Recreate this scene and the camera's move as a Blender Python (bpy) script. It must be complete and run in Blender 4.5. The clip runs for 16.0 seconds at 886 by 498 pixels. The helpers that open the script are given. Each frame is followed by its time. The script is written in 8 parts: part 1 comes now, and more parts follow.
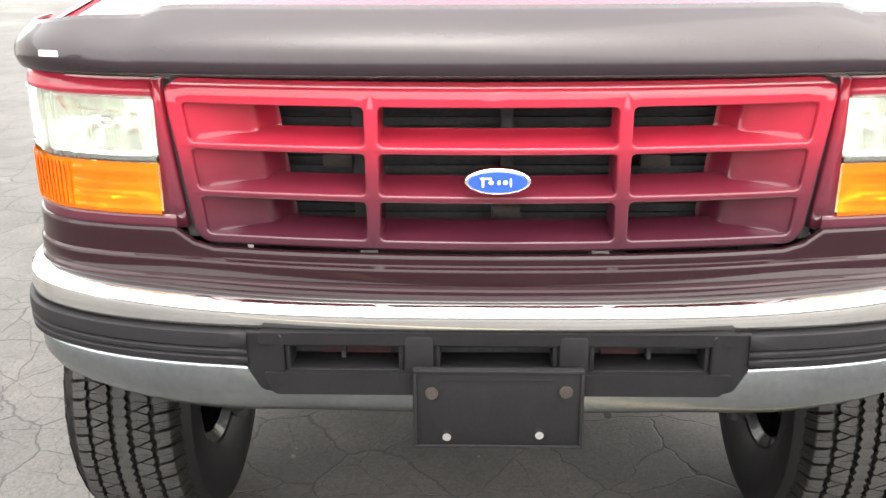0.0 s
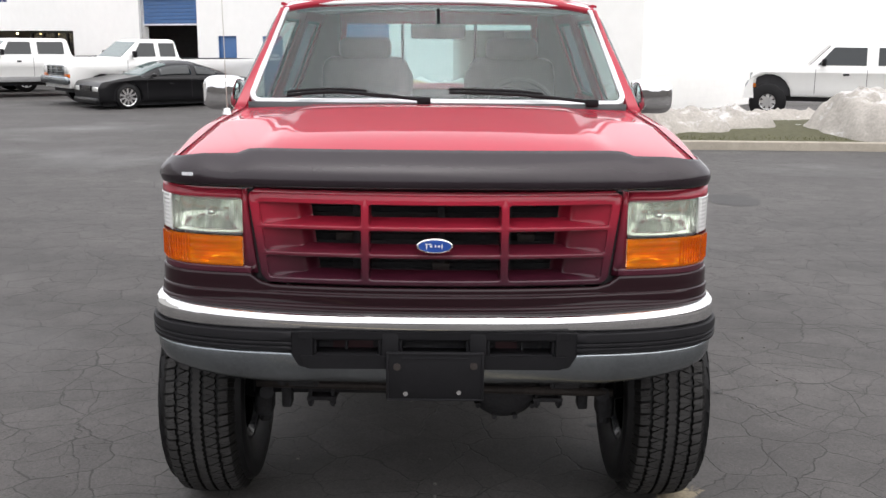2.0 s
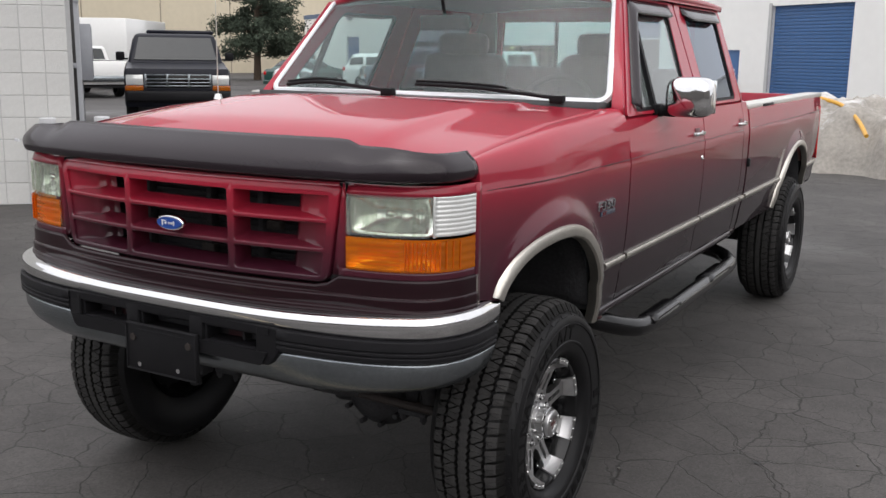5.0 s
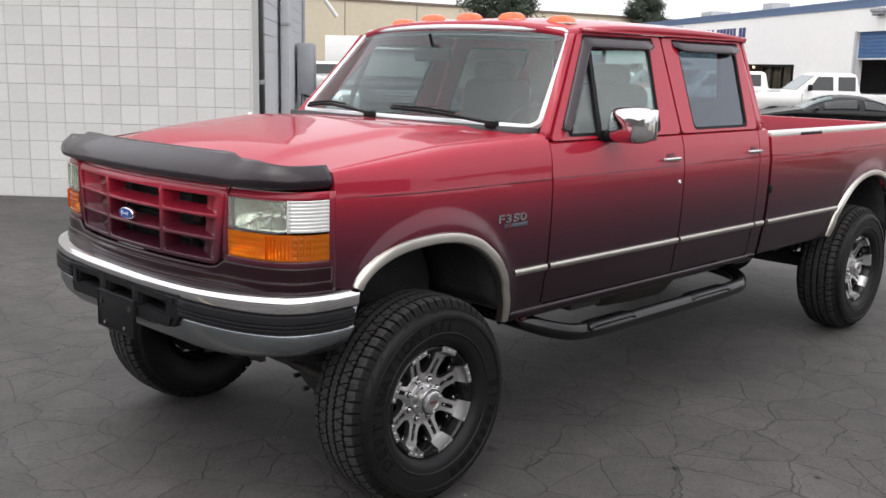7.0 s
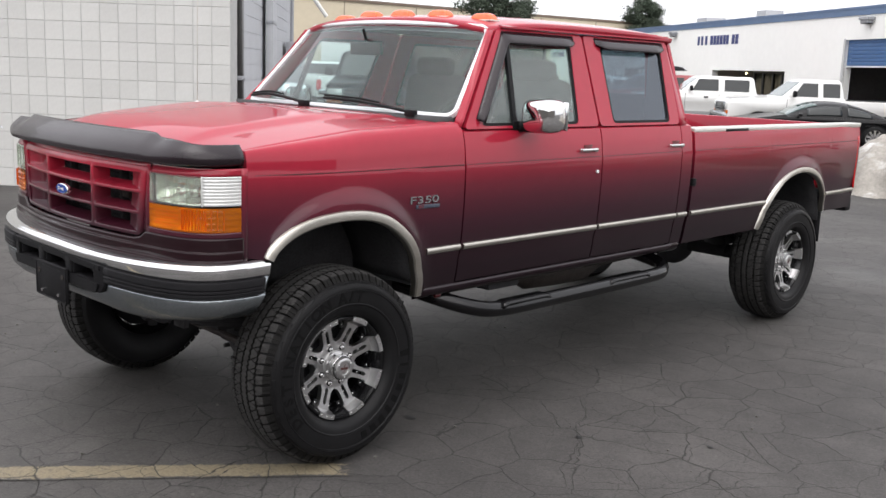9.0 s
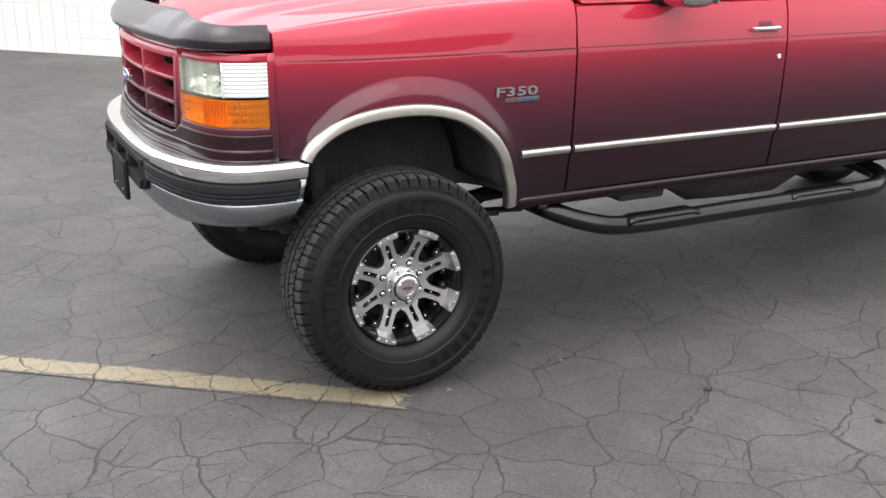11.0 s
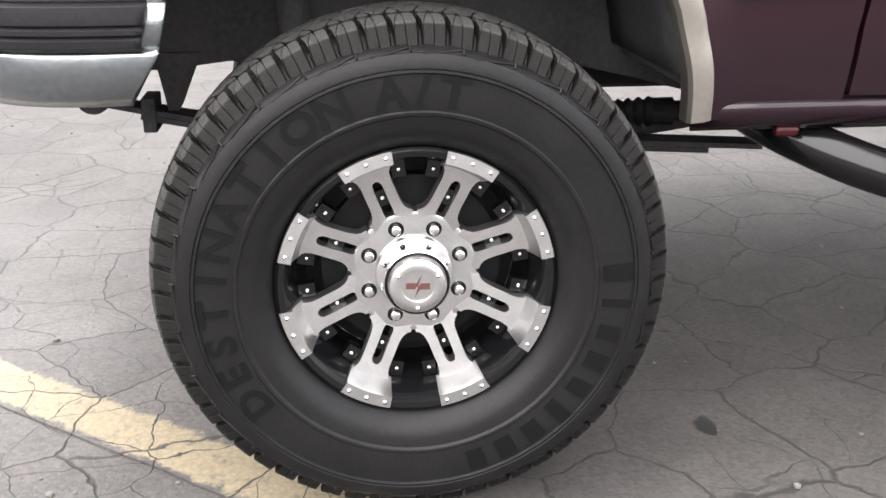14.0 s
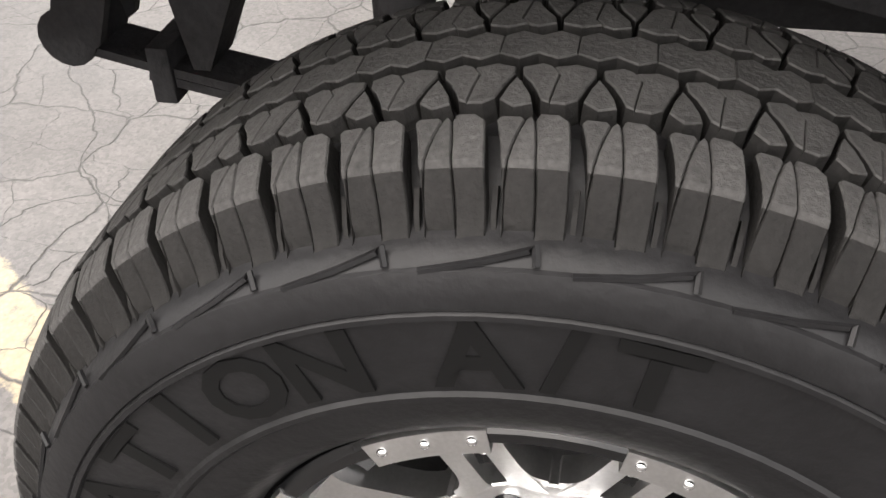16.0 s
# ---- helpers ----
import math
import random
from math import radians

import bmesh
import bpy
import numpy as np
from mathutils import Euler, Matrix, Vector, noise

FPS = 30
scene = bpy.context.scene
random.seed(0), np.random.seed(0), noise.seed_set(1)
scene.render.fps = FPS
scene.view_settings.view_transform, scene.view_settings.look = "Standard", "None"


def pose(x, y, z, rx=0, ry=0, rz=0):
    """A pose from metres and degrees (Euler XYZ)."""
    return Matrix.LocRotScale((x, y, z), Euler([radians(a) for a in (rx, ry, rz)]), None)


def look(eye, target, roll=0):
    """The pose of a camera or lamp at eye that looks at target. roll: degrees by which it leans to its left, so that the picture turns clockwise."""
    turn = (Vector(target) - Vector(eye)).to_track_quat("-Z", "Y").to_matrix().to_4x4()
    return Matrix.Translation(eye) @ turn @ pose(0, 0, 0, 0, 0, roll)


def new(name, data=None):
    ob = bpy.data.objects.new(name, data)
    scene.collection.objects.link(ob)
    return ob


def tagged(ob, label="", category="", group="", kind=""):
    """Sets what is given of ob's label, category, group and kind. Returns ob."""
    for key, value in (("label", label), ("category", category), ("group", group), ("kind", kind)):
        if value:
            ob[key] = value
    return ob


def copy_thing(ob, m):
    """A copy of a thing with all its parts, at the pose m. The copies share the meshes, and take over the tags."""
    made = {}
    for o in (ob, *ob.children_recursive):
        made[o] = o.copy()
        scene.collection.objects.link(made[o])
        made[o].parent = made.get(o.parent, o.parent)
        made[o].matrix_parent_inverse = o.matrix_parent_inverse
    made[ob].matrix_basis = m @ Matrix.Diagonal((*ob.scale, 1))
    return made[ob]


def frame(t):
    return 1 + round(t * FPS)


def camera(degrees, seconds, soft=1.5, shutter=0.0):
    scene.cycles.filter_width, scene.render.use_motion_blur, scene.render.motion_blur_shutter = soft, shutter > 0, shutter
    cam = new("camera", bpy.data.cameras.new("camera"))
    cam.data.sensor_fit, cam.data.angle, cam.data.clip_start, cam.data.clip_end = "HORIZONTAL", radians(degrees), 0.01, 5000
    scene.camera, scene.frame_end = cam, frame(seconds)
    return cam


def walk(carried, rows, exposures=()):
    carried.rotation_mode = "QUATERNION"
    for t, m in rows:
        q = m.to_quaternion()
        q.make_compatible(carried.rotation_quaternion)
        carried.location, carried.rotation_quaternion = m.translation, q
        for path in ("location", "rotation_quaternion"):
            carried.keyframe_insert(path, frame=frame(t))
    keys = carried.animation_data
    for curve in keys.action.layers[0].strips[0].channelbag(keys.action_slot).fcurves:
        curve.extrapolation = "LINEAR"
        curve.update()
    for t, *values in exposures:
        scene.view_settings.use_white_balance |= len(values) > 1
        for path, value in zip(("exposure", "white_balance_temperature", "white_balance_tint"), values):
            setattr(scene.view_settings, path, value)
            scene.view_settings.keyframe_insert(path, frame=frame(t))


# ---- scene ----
cam = camera(48.9, 16.0)
PATH = [
    (0, (-0.046, -2.445, 1.644), (-0.104, -0.561, 0.976), -0.4),
    (0.5, (-0.024, -2.943, 1.766), (-0.016, -1.013, 1.243), 1.3),
    (1, (0.017, -3.338, 1.821), (-0.018, -1.386, 1.388), 0.7),
    (1.5, (-0.05, -3.638, 1.79), (-0.055, -1.689, 1.343), 0.6),
    (2, (0.015, -3.812, 1.817), (0.022, -1.855, 1.401), 0.5),
    (2.5, (0.351, -3.883, 1.791), (0.263, -1.926, 1.389), -0.2),
    (3, (0.661, -3.86, 1.755), (0.396, -1.92, 1.349), -0.3),
    (3.5, (0.953, -3.64, 1.768), (0.471, -1.755, 1.305), 0.7),
    (4, (1.419, -3.489, 1.733), (0.663, -1.677, 1.351), -0.6),
    (4.5, (1.894, -3.302, 1.734), (1.03, -1.541, 1.342), -0.6),
    (5, (2.275, -3.027, 1.728), (1.303, -1.324, 1.334), 0.8),
    (5.2, (2.44, -2.934, 1.741), (1.406, -1.271, 1.335), 0.7),
    (7.5, (3.929, -2.688, 1.818), (2.526, -1.311, 1.453), 1.5),
    (8, (4.063, -2.754, 1.79), (2.732, -1.303, 1.439), 1.9),
    (10.3, (4.301, -2.063, 1.769), (2.731, -0.928, 1.271), 1.3),
    (10.5, (4.274, -1.914, 1.761), (2.671, -0.843, 1.227), 0.8),
    (11, (4.198, -1.459, 1.741), (2.5, -0.599, 1.126), 0.3),
    (11.5, (3.898, -1.138, 1.695), (2.154, -0.43, 1.018), 0.4),
    (12, (3.487, -0.851, 1.656), (1.768, -0.199, 0.868), 0.6),
    (12.5, (3.110, -0.482, 1.548), (1.325, -0.084, 0.740), 0.7),
    (13, (2.733, -0.311, 1.414), (0.977, -0.023, 0.502), 0.5),
    (13.5, (2.523, -0.184, 1.172), (0.700, 0.068, 0.390), 0.6),
    (14, (2.495, -0.131, 1.065), (0.633, 0.097, 0.373), -0.0),
    (14.5, (2.452, -0.122, 1.116), (0.615, 0.081, 0.353), -0.3),
    (15, (2.321, -0.042, 1.231), (0.543, 0.022, 0.317), -3.6),
    (15.5, (1.857, 0.045, 1.251), (0.189, -0.121, 0.160), -1.8),
    (16, (1.417, 0.036, 1.151), (-0.131, -0.298, -0.069), -1.7),
]
walk(cam, [(t, look(eye, target, roll)) for t, eye, target, roll in PATH],
     exposures=[(0.0, 2.4, 6900, 9), (0.5, 1.95, 6700, 11), (1.0, 1.18, 6500, 13), (2.0, 0.58, 6500, 13), (3.0, 0.28, 6500, 12), (5.2, 0.13, 6500, 13), (7.3, 0.42, 6500, 13), (8.2, 0.44, 6500, 13), (10.3, 0.78, 6500, 12.5), (12.0, 1.98, 6500, 12), (13.0, 2.18, 6500, 13.5), (14.5, 2.29, 6725, 13), (15.0, 2.46, 6750, 12.5), (15.4, 1.9, 6860, 13), (15.6, 1.9, 6890, 13), (16.0, 2.1, 6950, 13)])

# ---- light ----
world = bpy.data.worlds.new("overcast_sky")
scene.world = world
world.use_nodes = True
wn, wl = world.node_tree.nodes, world.node_tree.links
wn.clear()
sky = wn.new("ShaderNodeTexSky")
sky.sky_type = "NISHITA"
sky.sun_disc = False
sky.sun_elevation = radians(74)
sky.sun_rotation = radians(202)
sky.dust_density = 6.0
sky.air_density = 1.0
grey = wn.new("ShaderNodeHueSaturation")
grey.inputs["Saturation"].default_value = 0.12
back = wn.new("ShaderNodeBackground")
back.inputs["Strength"].default_value = 0.262
wout = wn.new("ShaderNodeOutputWorld")
cloud = wn.new("ShaderNodeMix")                # an even cloud layer over most of the sky
cloud.data_type = "RGBA"
cloud.inputs["Factor"].default_value = 0.75
cloud.inputs["B"].default_value = (4.5, 4.6, 4.75, 1)
wl.new(sky.outputs[0], grey.inputs["Color"])
wl.new(grey.outputs[0], cloud.inputs["A"])
wl.new(cloud.outputs["Result"], back.inputs["Color"])
wl.new(back.outputs[0], wout.inputs["Surface"])

sun_data = bpy.data.lights.new("sun", "SUN")
sun_data.energy = 1.0
sun_data.angle = radians(80)
sun_data.color = (1.0, 0.96, 0.9)
sun = new("sun", sun_data)
sun.matrix_world = look((0, 0, 30), (Vector((0, 0, 30)) - Vector((0.60, -0.36, 0.72))))

# ---- materials ----
def mat(name, color, rough=0.5, metal=0.0, vary=0.12, scale=6.0, bump=0.0, bscale=60.0, coat=0.0, spec=0.5, ramp=None, spread=0.0):
    """A surface with colour variation at two scales and fine relief."""
    m = bpy.data.materials.new(name)
    m.use_nodes = True
    n, l = m.node_tree.nodes, m.node_tree.links
    b = n["Principled BSDF"]
    b.inputs["Roughness"].default_value = rough
    b.inputs["Metallic"].default_value = metal
    b.inputs["Coat Weight"].default_value = coat
    b.inputs["Coat Roughness"].default_value = 0.04
    b.inputs["Specular IOR Level"].default_value = spec
    tc = n.new("ShaderNodeTexCoord")
    big, fine = n.new("ShaderNodeTexNoise"), n.new("ShaderNodeTexNoise")
    big.inputs["Scale"].default_value, fine.inputs["Scale"].default_value = scale, scale * 9
    big.inputs["Detail"].default_value = fine.inputs["Detail"].default_value = 5
    l.new(tc.outputs["Object"], big.inputs["Vector"])
    l.new(tc.outputs["Object"], fine.inputs["Vector"])
    add = n.new("ShaderNodeMath")
    add.operation = "ADD"
    l.new(big.outputs["Fac"], add.inputs[0])
    l.new(fine.outputs["Fac"], add.inputs[1])
    mr = n.new("ShaderNodeMapRange")
    mr.inputs["From Min"].default_value, mr.inputs["From Max"].default_value = 0.6, 1.4
    mr.inputs["To Min"].default_value, mr.inputs["To Max"].default_value = 1 - vary, 1 + vary
    l.new(add.outputs[0], mr.inputs["Value"])
    mul = n.new("ShaderNodeVectorMath")
    mul.operation = "SCALE"
    l.new(mr.outputs[0], mul.inputs["Scale"])
    mul.inputs[0].default_value = color
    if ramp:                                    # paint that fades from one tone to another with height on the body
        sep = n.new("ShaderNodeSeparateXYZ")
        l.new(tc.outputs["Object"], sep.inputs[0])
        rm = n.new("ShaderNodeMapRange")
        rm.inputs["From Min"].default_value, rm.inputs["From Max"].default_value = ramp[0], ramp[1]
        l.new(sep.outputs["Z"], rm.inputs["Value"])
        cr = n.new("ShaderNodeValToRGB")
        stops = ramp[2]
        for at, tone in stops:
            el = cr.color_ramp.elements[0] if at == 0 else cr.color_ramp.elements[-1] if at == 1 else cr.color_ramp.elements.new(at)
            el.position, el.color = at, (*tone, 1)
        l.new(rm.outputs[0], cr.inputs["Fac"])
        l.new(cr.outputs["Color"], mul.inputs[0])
    last = mul.outputs[0]
    if spread:                                  # tone differs from piece to piece
        oi = n.new("ShaderNodeObjectInfo")
        r2 = n.new("ShaderNodeMapRange")
        r2.inputs["To Min"].default_value, r2.inputs["To Max"].default_value = 1 - spread, 1 + spread
        l.new(oi.outputs["Random"], r2.inputs["Value"])
        m2 = n.new("ShaderNodeVectorMath")
        m2.operation = "SCALE"
        l.new(last, m2.inputs[0])
        l.new(r2.outputs[0], m2.inputs["Scale"])
        last = m2.outputs[0]
    l.new(last, b.inputs["Base Color"])
    if bump:
        bn, bp = n.new("ShaderNodeTexNoise"), n.new("ShaderNodeBump")
        bn.inputs["Scale"].default_value, bn.inputs["Detail"].default_value = bscale, 6
        bp.inputs["Strength"].default_value, bp.inputs["Distance"].default_value = bump, 0.01
        l.new(tc.outputs["Object"], bn.inputs["Vector"])
        l.new(bn.outputs["Fac"], bp.inputs["Height"])
        l.new(bp.outputs["Normal"], b.inputs["Normal"])
    return m


def glass_mat(name, tint, gloss_rough=0.02, ior=1.5, haze=0.0, cloudy=(0.85, 0.86, 0.84), sheen=(1, 1, 1)):
    """Thin pane: tinted see-through with a mirror gloss that grows at grazing angles."""
    m = bpy.data.materials.new(name)
    m.use_nodes = True
    n, l = m.node_tree.nodes, m.node_tree.links
    n.clear()
    out, mx, tr, gl, lw = (n.new("ShaderNode" + k) for k in ("OutputMaterial", "MixShader", "BsdfTransparent", "BsdfGlossy", "LayerWeight"))
    tr.inputs["Color"].default_value = (*tint, 1)
    gl.inputs["Roughness"].default_value = gloss_rough
    gl.inputs["Color"].default_value = (*sheen, 1)
    f0 = ((ior - 1) / (ior + 1)) ** 2
    lw.inputs["Blend"].default_value = 0.5
    pw, ma = n.new("ShaderNodeMath"), n.new("ShaderNodeMath")
    pw.operation, ma.operation = "POWER", "MULTIPLY_ADD"
    pw.inputs[1].default_value = 5.0
    ma.inputs[1].default_value, ma.inputs[2].default_value = 1 - f0, f0
    l.new(lw.outputs["Facing"], pw.inputs[0])
    l.new(pw.outputs[0], ma.inputs[0])
    l.new(ma.outputs[0], mx.inputs[0])
    clear = tr.outputs[0]
    if haze:                                    # moulded flutes scatter light; on windows a pale veil stands in for sky glare
        df, hz = n.new("ShaderNodeBsdfDiffuse"), n.new("ShaderNodeMixShader")
        df.inputs["Color"].default_value = (*cloudy, 1)
        hz.inputs[0].default_value = haze
        l.new(clear, hz.inputs[1])
        l.new(df.outputs[0], hz.inputs[2])
        clear = hz.outputs[0]
    l.new(clear, mx.inputs[1])
    l.new(gl.outputs[0], mx.inputs[2])
    l.new(mx.outputs[0], out.inputs[0])
    return m


def glow_mat(name, color, strength):
    m = bpy.data.materials.new(name)
    m.use_nodes = True
    b = m.node_tree.nodes["Principled BSDF"]
    b.inputs["Base Color"].default_value = (*color, 1)
    b.inputs["Emission Color"].default_value = (*color, 1)
    b.inputs["Emission Strength"].default_value = strength
    return m


def asphalt_mat():
    m = mat("cracked_asphalt", (0.0525, 0.0488, 0.0462), 0.88, vary=0.30, scale=0.55, spec=0.5)
    n, l = m.node_tree.nodes, m.node_tree.links
    b = n["Principled BSDF"]
    base = b.inputs["Base Color"].links[0].from_socket
    tc = n.new("ShaderNodeTexCoord")
    flat = n.new("ShaderNodeVectorMath")
    flat.operation = "MULTIPLY"
    flat.inputs[1].default_value = (1, 1, 0)
    l.new(tc.outputs["Object"], flat.inputs[0])
    warp = n.new("ShaderNodeTexNoise")
    warp.inputs["Scale"].default_value, warp.inputs["Detail"].default_value = 2.6, 5
    l.new(flat.outputs[0], warp.inputs["Vector"])
    ws = n.new("ShaderNodeVectorMath")
    ws.operation = "SCALE"
    ws.inputs["Scale"].default_value = 0.2
    l.new(warp.outputs["Color"], ws.inputs[0])
    wa = n.new("ShaderNodeVectorMath")
    l.new(flat.outputs[0], wa.inputs[0])
    l.new(ws.outputs[0], wa.inputs[1])

    fine_warp, fs, fa = n.new("ShaderNodeTexNoise"), n.new("ShaderNodeVectorMath"), n.new("ShaderNodeVectorMath")
    fine_warp.inputs["Scale"].default_value, fine_warp.inputs["Detail"].default_value = 14.0, 4
    fs.operation = "SCALE"
    fs.inputs["Scale"].default_value = 0.035
    l.new(flat.outputs[0], fine_warp.inputs["Vector"])
    l.new(fine_warp.outputs["Color"], fs.inputs[0])
    l.new(wa.outputs[0], fa.inputs[0])
    l.new(fs.outputs[0], fa.inputs[1])

    def cracks(scale, width, shut=0.62):
        """A net of cracks whose gap opens and closes along its run; 0 in the crack, 1 on the plates."""
        v = n.new("ShaderNodeTexVoronoi")
        v.voronoi_dimensions, v.feature = "2D", "DISTANCE_TO_EDGE"
        v.inputs["Scale"].default_value = scale
        l.new(fa.outputs[0], v.inputs["Vector"])
        gap, gr_, gm_ = n.new("ShaderNodeTexNoise"), n.new("ShaderNodeMapRange"), n.new("ShaderNodeMath")
        gap.inputs["Scale"].default_value, gap.inputs["Detail"].default_value = 2.2, 6
        l.new(flat.outputs[0], gap.inputs["Vector"])
        gr_.inputs["From Min"].default_value, gr_.inputs["From Max"].default_value = 0.36, 0.66
        gr_.inputs["To Min"].default_value, gr_.inputs["To Max"].default_value = 1 / shut, 0.55
        l.new(gap.outputs["Fac"], gr_.inputs["Value"])
        gm_.operation = "MULTIPLY"
        l.new(v.outputs["Distance"], gm_.inputs[0])
        l.new(gr_.outputs[0], gm_.inputs[1])
        r = n.new("ShaderNodeMapRange")
        r.inputs["From Min"].default_value, r.inputs["From Max"].default_value = 0.25 * width, width
        l.new(gm_.outputs[0], r.inputs["Value"])
        return r.outputs[0]
    coarse, small = cracks(3.1, 0.0165, 0.7), cracks(5.8, 0.0185, 0.4)
    long_run = cracks(0.75, 0.0028, 0.65)
    # the wide net is open only in the worn patch of the lot round (1, -1)
    off, ln, wn_ = n.new("ShaderNodeVectorMath"), n.new("ShaderNodeVectorMath"), n.new("ShaderNodeMapRange")
    off.operation, ln.operation = "SUBTRACT", "LENGTH"
    off.inputs[1].default_value = (1.0, -1.0, 0)
    l.new(wa.outputs[0], off.inputs[0])
    l.new(off.outputs[0], ln.inputs[0])
    wn_.inputs["From Min"].default_value, wn_.inputs["From Max"].default_value = 4.0, 11.0
    wn_.inputs["To Min"].default_value, wn_.inputs["To Max"].default_value = 0.95, 0.75
    l.new(ln.outputs["Value"], wn_.inputs["Value"])
    cm = n.new("ShaderNodeMix")
    cm.inputs["A"].default_value = 1.0
    l.new(wn_.outputs[0], cm.inputs["Factor"])
    l.new(coarse, cm.inputs["B"])
    coarse = cm.outputs["Result"]
    # the fine net of cracks shows only in worn patches
    patch = n.new("ShaderNodeTexNoise")
    patch.inputs["Scale"].default_value, patch.inputs["Detail"].default_value = 0.55, 3
    l.new(flat.outputs[0], patch.inputs["Vector"])
    pr = n.new("ShaderNodeMapRange")
    pr.inputs["From Min"].default_value, pr.inputs["From Max"].default_value = 0.39, 0.54
    l.new(patch.outputs["Fac"], pr.inputs["Value"])
    sm = n.new("ShaderNodeMix")
    sm.inputs["A"].default_value = 1.0
    l.new(pr.outputs[0], sm.inputs["Factor"])
    l.new(small, sm.inputs["B"])
    mn = n.new("ShaderNodeMath")
    mn.operation = "MINIMUM"
    l.new(coarse, mn.inputs[0])
    l.new(sm.outputs["Result"], mn.inputs[1])
    mn2 = n.new("ShaderNodeMath")
    mn2.operation = "MINIMUM"
    l.new(mn.outputs[0], mn2.inputs[0])
    l.new(long_run, mn2.inputs[1])
    mn = mn2
    # each plate between the cracks has aged a little differently
    cell, ct = n.new("ShaderNodeTexVoronoi"), n.new("ShaderNodeMapRange")
    cell.voronoi_dimensions = "2D"
    cell.inputs["Scale"].default_value = 3.1
    l.new(fa.outputs[0], cell.inputs["Vector"])
    ct.inputs["To Min"].default_value, ct.inputs["To Max"].default_value = 0.88, 1.12
    l.new(cell.outputs["Color"], ct.inputs["Value"])
    # grit: pale and dark stones
    grit = n.new("ShaderNodeTexVoronoi")
    grit.inputs["Scale"].default_value = 120
    l.new(flat.outputs[0], grit.inputs["Vector"])
    gr = n.new("ShaderNodeMapRange")
    gr.inputs["To Min"].default_value, gr.inputs["To Max"].default_value = 0.72, 1.35
    l.new(grit.outputs["Color"], gr.inputs["Value"])
    gm = n.new("ShaderNodeVectorMath")
    gm.operation = "SCALE"
    # broad pale and dark sweeps left by ploughs, tyres and dried puddles
    sw, st, sr = n.new("ShaderNodeVectorMath"), n.new("ShaderNodeTexNoise"), n.new("ShaderNodeMapRange")
    sw.operation = "MULTIPLY"
    sw.inputs[1].default_value = (0.22, 0.95, 0)
    l.new(wa.outputs[0], sw.inputs[0])
    st.inputs["Scale"].default_value, st.inputs["Detail"].default_value, st.inputs["Roughness"].default_value = 0.8, 6, 0.62
    l.new(sw.outputs[0], st.inputs["Vector"])
    sr.inputs["From Min"].default_value, sr.inputs["From Max"].default_value = 0.32, 0.68
    sr.inputs["To Min"].default_value, sr.inputs["To Max"].default_value = 0.70, 1.22
    l.new(st.outputs["Fac"], sr.inputs["Value"])
    both = n.new("ShaderNodeMath")
    both.operation = "MULTIPLY"
    l.new(gr.outputs[0], both.inputs[0])
    l.new(sr.outputs[0], both.inputs[1])
    plate_tone = n.new("ShaderNodeMath")
    plate_tone.operation = "MULTIPLY"
    l.new(both.outputs[0], plate_tone.inputs[0])
    l.new(ct.outputs[0], plate_tone.inputs[1])
    l.new(base, gm.inputs[0])
    l.new(plate_tone.outputs[0], gm.inputs["Scale"])
    mix = n.new("ShaderNodeMix")
    mix.data_type = "RGBA"
    mix.inputs["A"].default_value = (0.019, 0.0175, 0.016, 1)
    l.new(mn.outputs[0], mix.inputs["Factor"])
    l.new(gm.outputs[0], mix.inputs["B"])
    l.new(mix.outputs["Result"], b.inputs["Base Color"])
    # damp streaks shine a little more
    wet = n.new("ShaderNodeTexNoise")
    wet.inputs["Scale"].default_value, wet.inputs["Detail"].default_value = 0.22, 4
    l.new(flat.outputs[0], wet.inputs["Vector"])
    wr = n.new("ShaderNodeMapRange")
    wr.inputs["From Min"].default_value, wr.inputs["From Max"].default_value = 0.55, 0.7
    wr.inputs["To Min"].default_value, wr.inputs["To Max"].default_value = 0.78, 0.46
    l.new(wet.outputs["Fac"], wr.inputs["Value"])
    l.new(wr.outputs[0], b.inputs["Roughness"])
    fine = n.new("ShaderNodeTexNoise")
    fine.inputs["Scale"].default_value, fine.inputs["Detail"].default_value = 150, 3
    l.new(flat.outputs[0], fine.inputs["Vector"])
    hs = n.new("ShaderNodeMath")
    hs.operation = "MULTIPLY_ADD"
    hs.inputs[1].default_value = 0.25
    l.new(fine.outputs["Fac"], hs.inputs[0])
    l.new(mn.outputs[0], hs.inputs[2])
    bp = n.new("ShaderNodeBump")
    bp.inputs["Strength"].default_value, bp.inputs["Distance"].default_value = 0.55, 0.008
    l.new(hs.outputs[0], bp.inputs["Height"])
    l.new(bp.outputs["Normal"], b.inputs["Normal"])
    return m


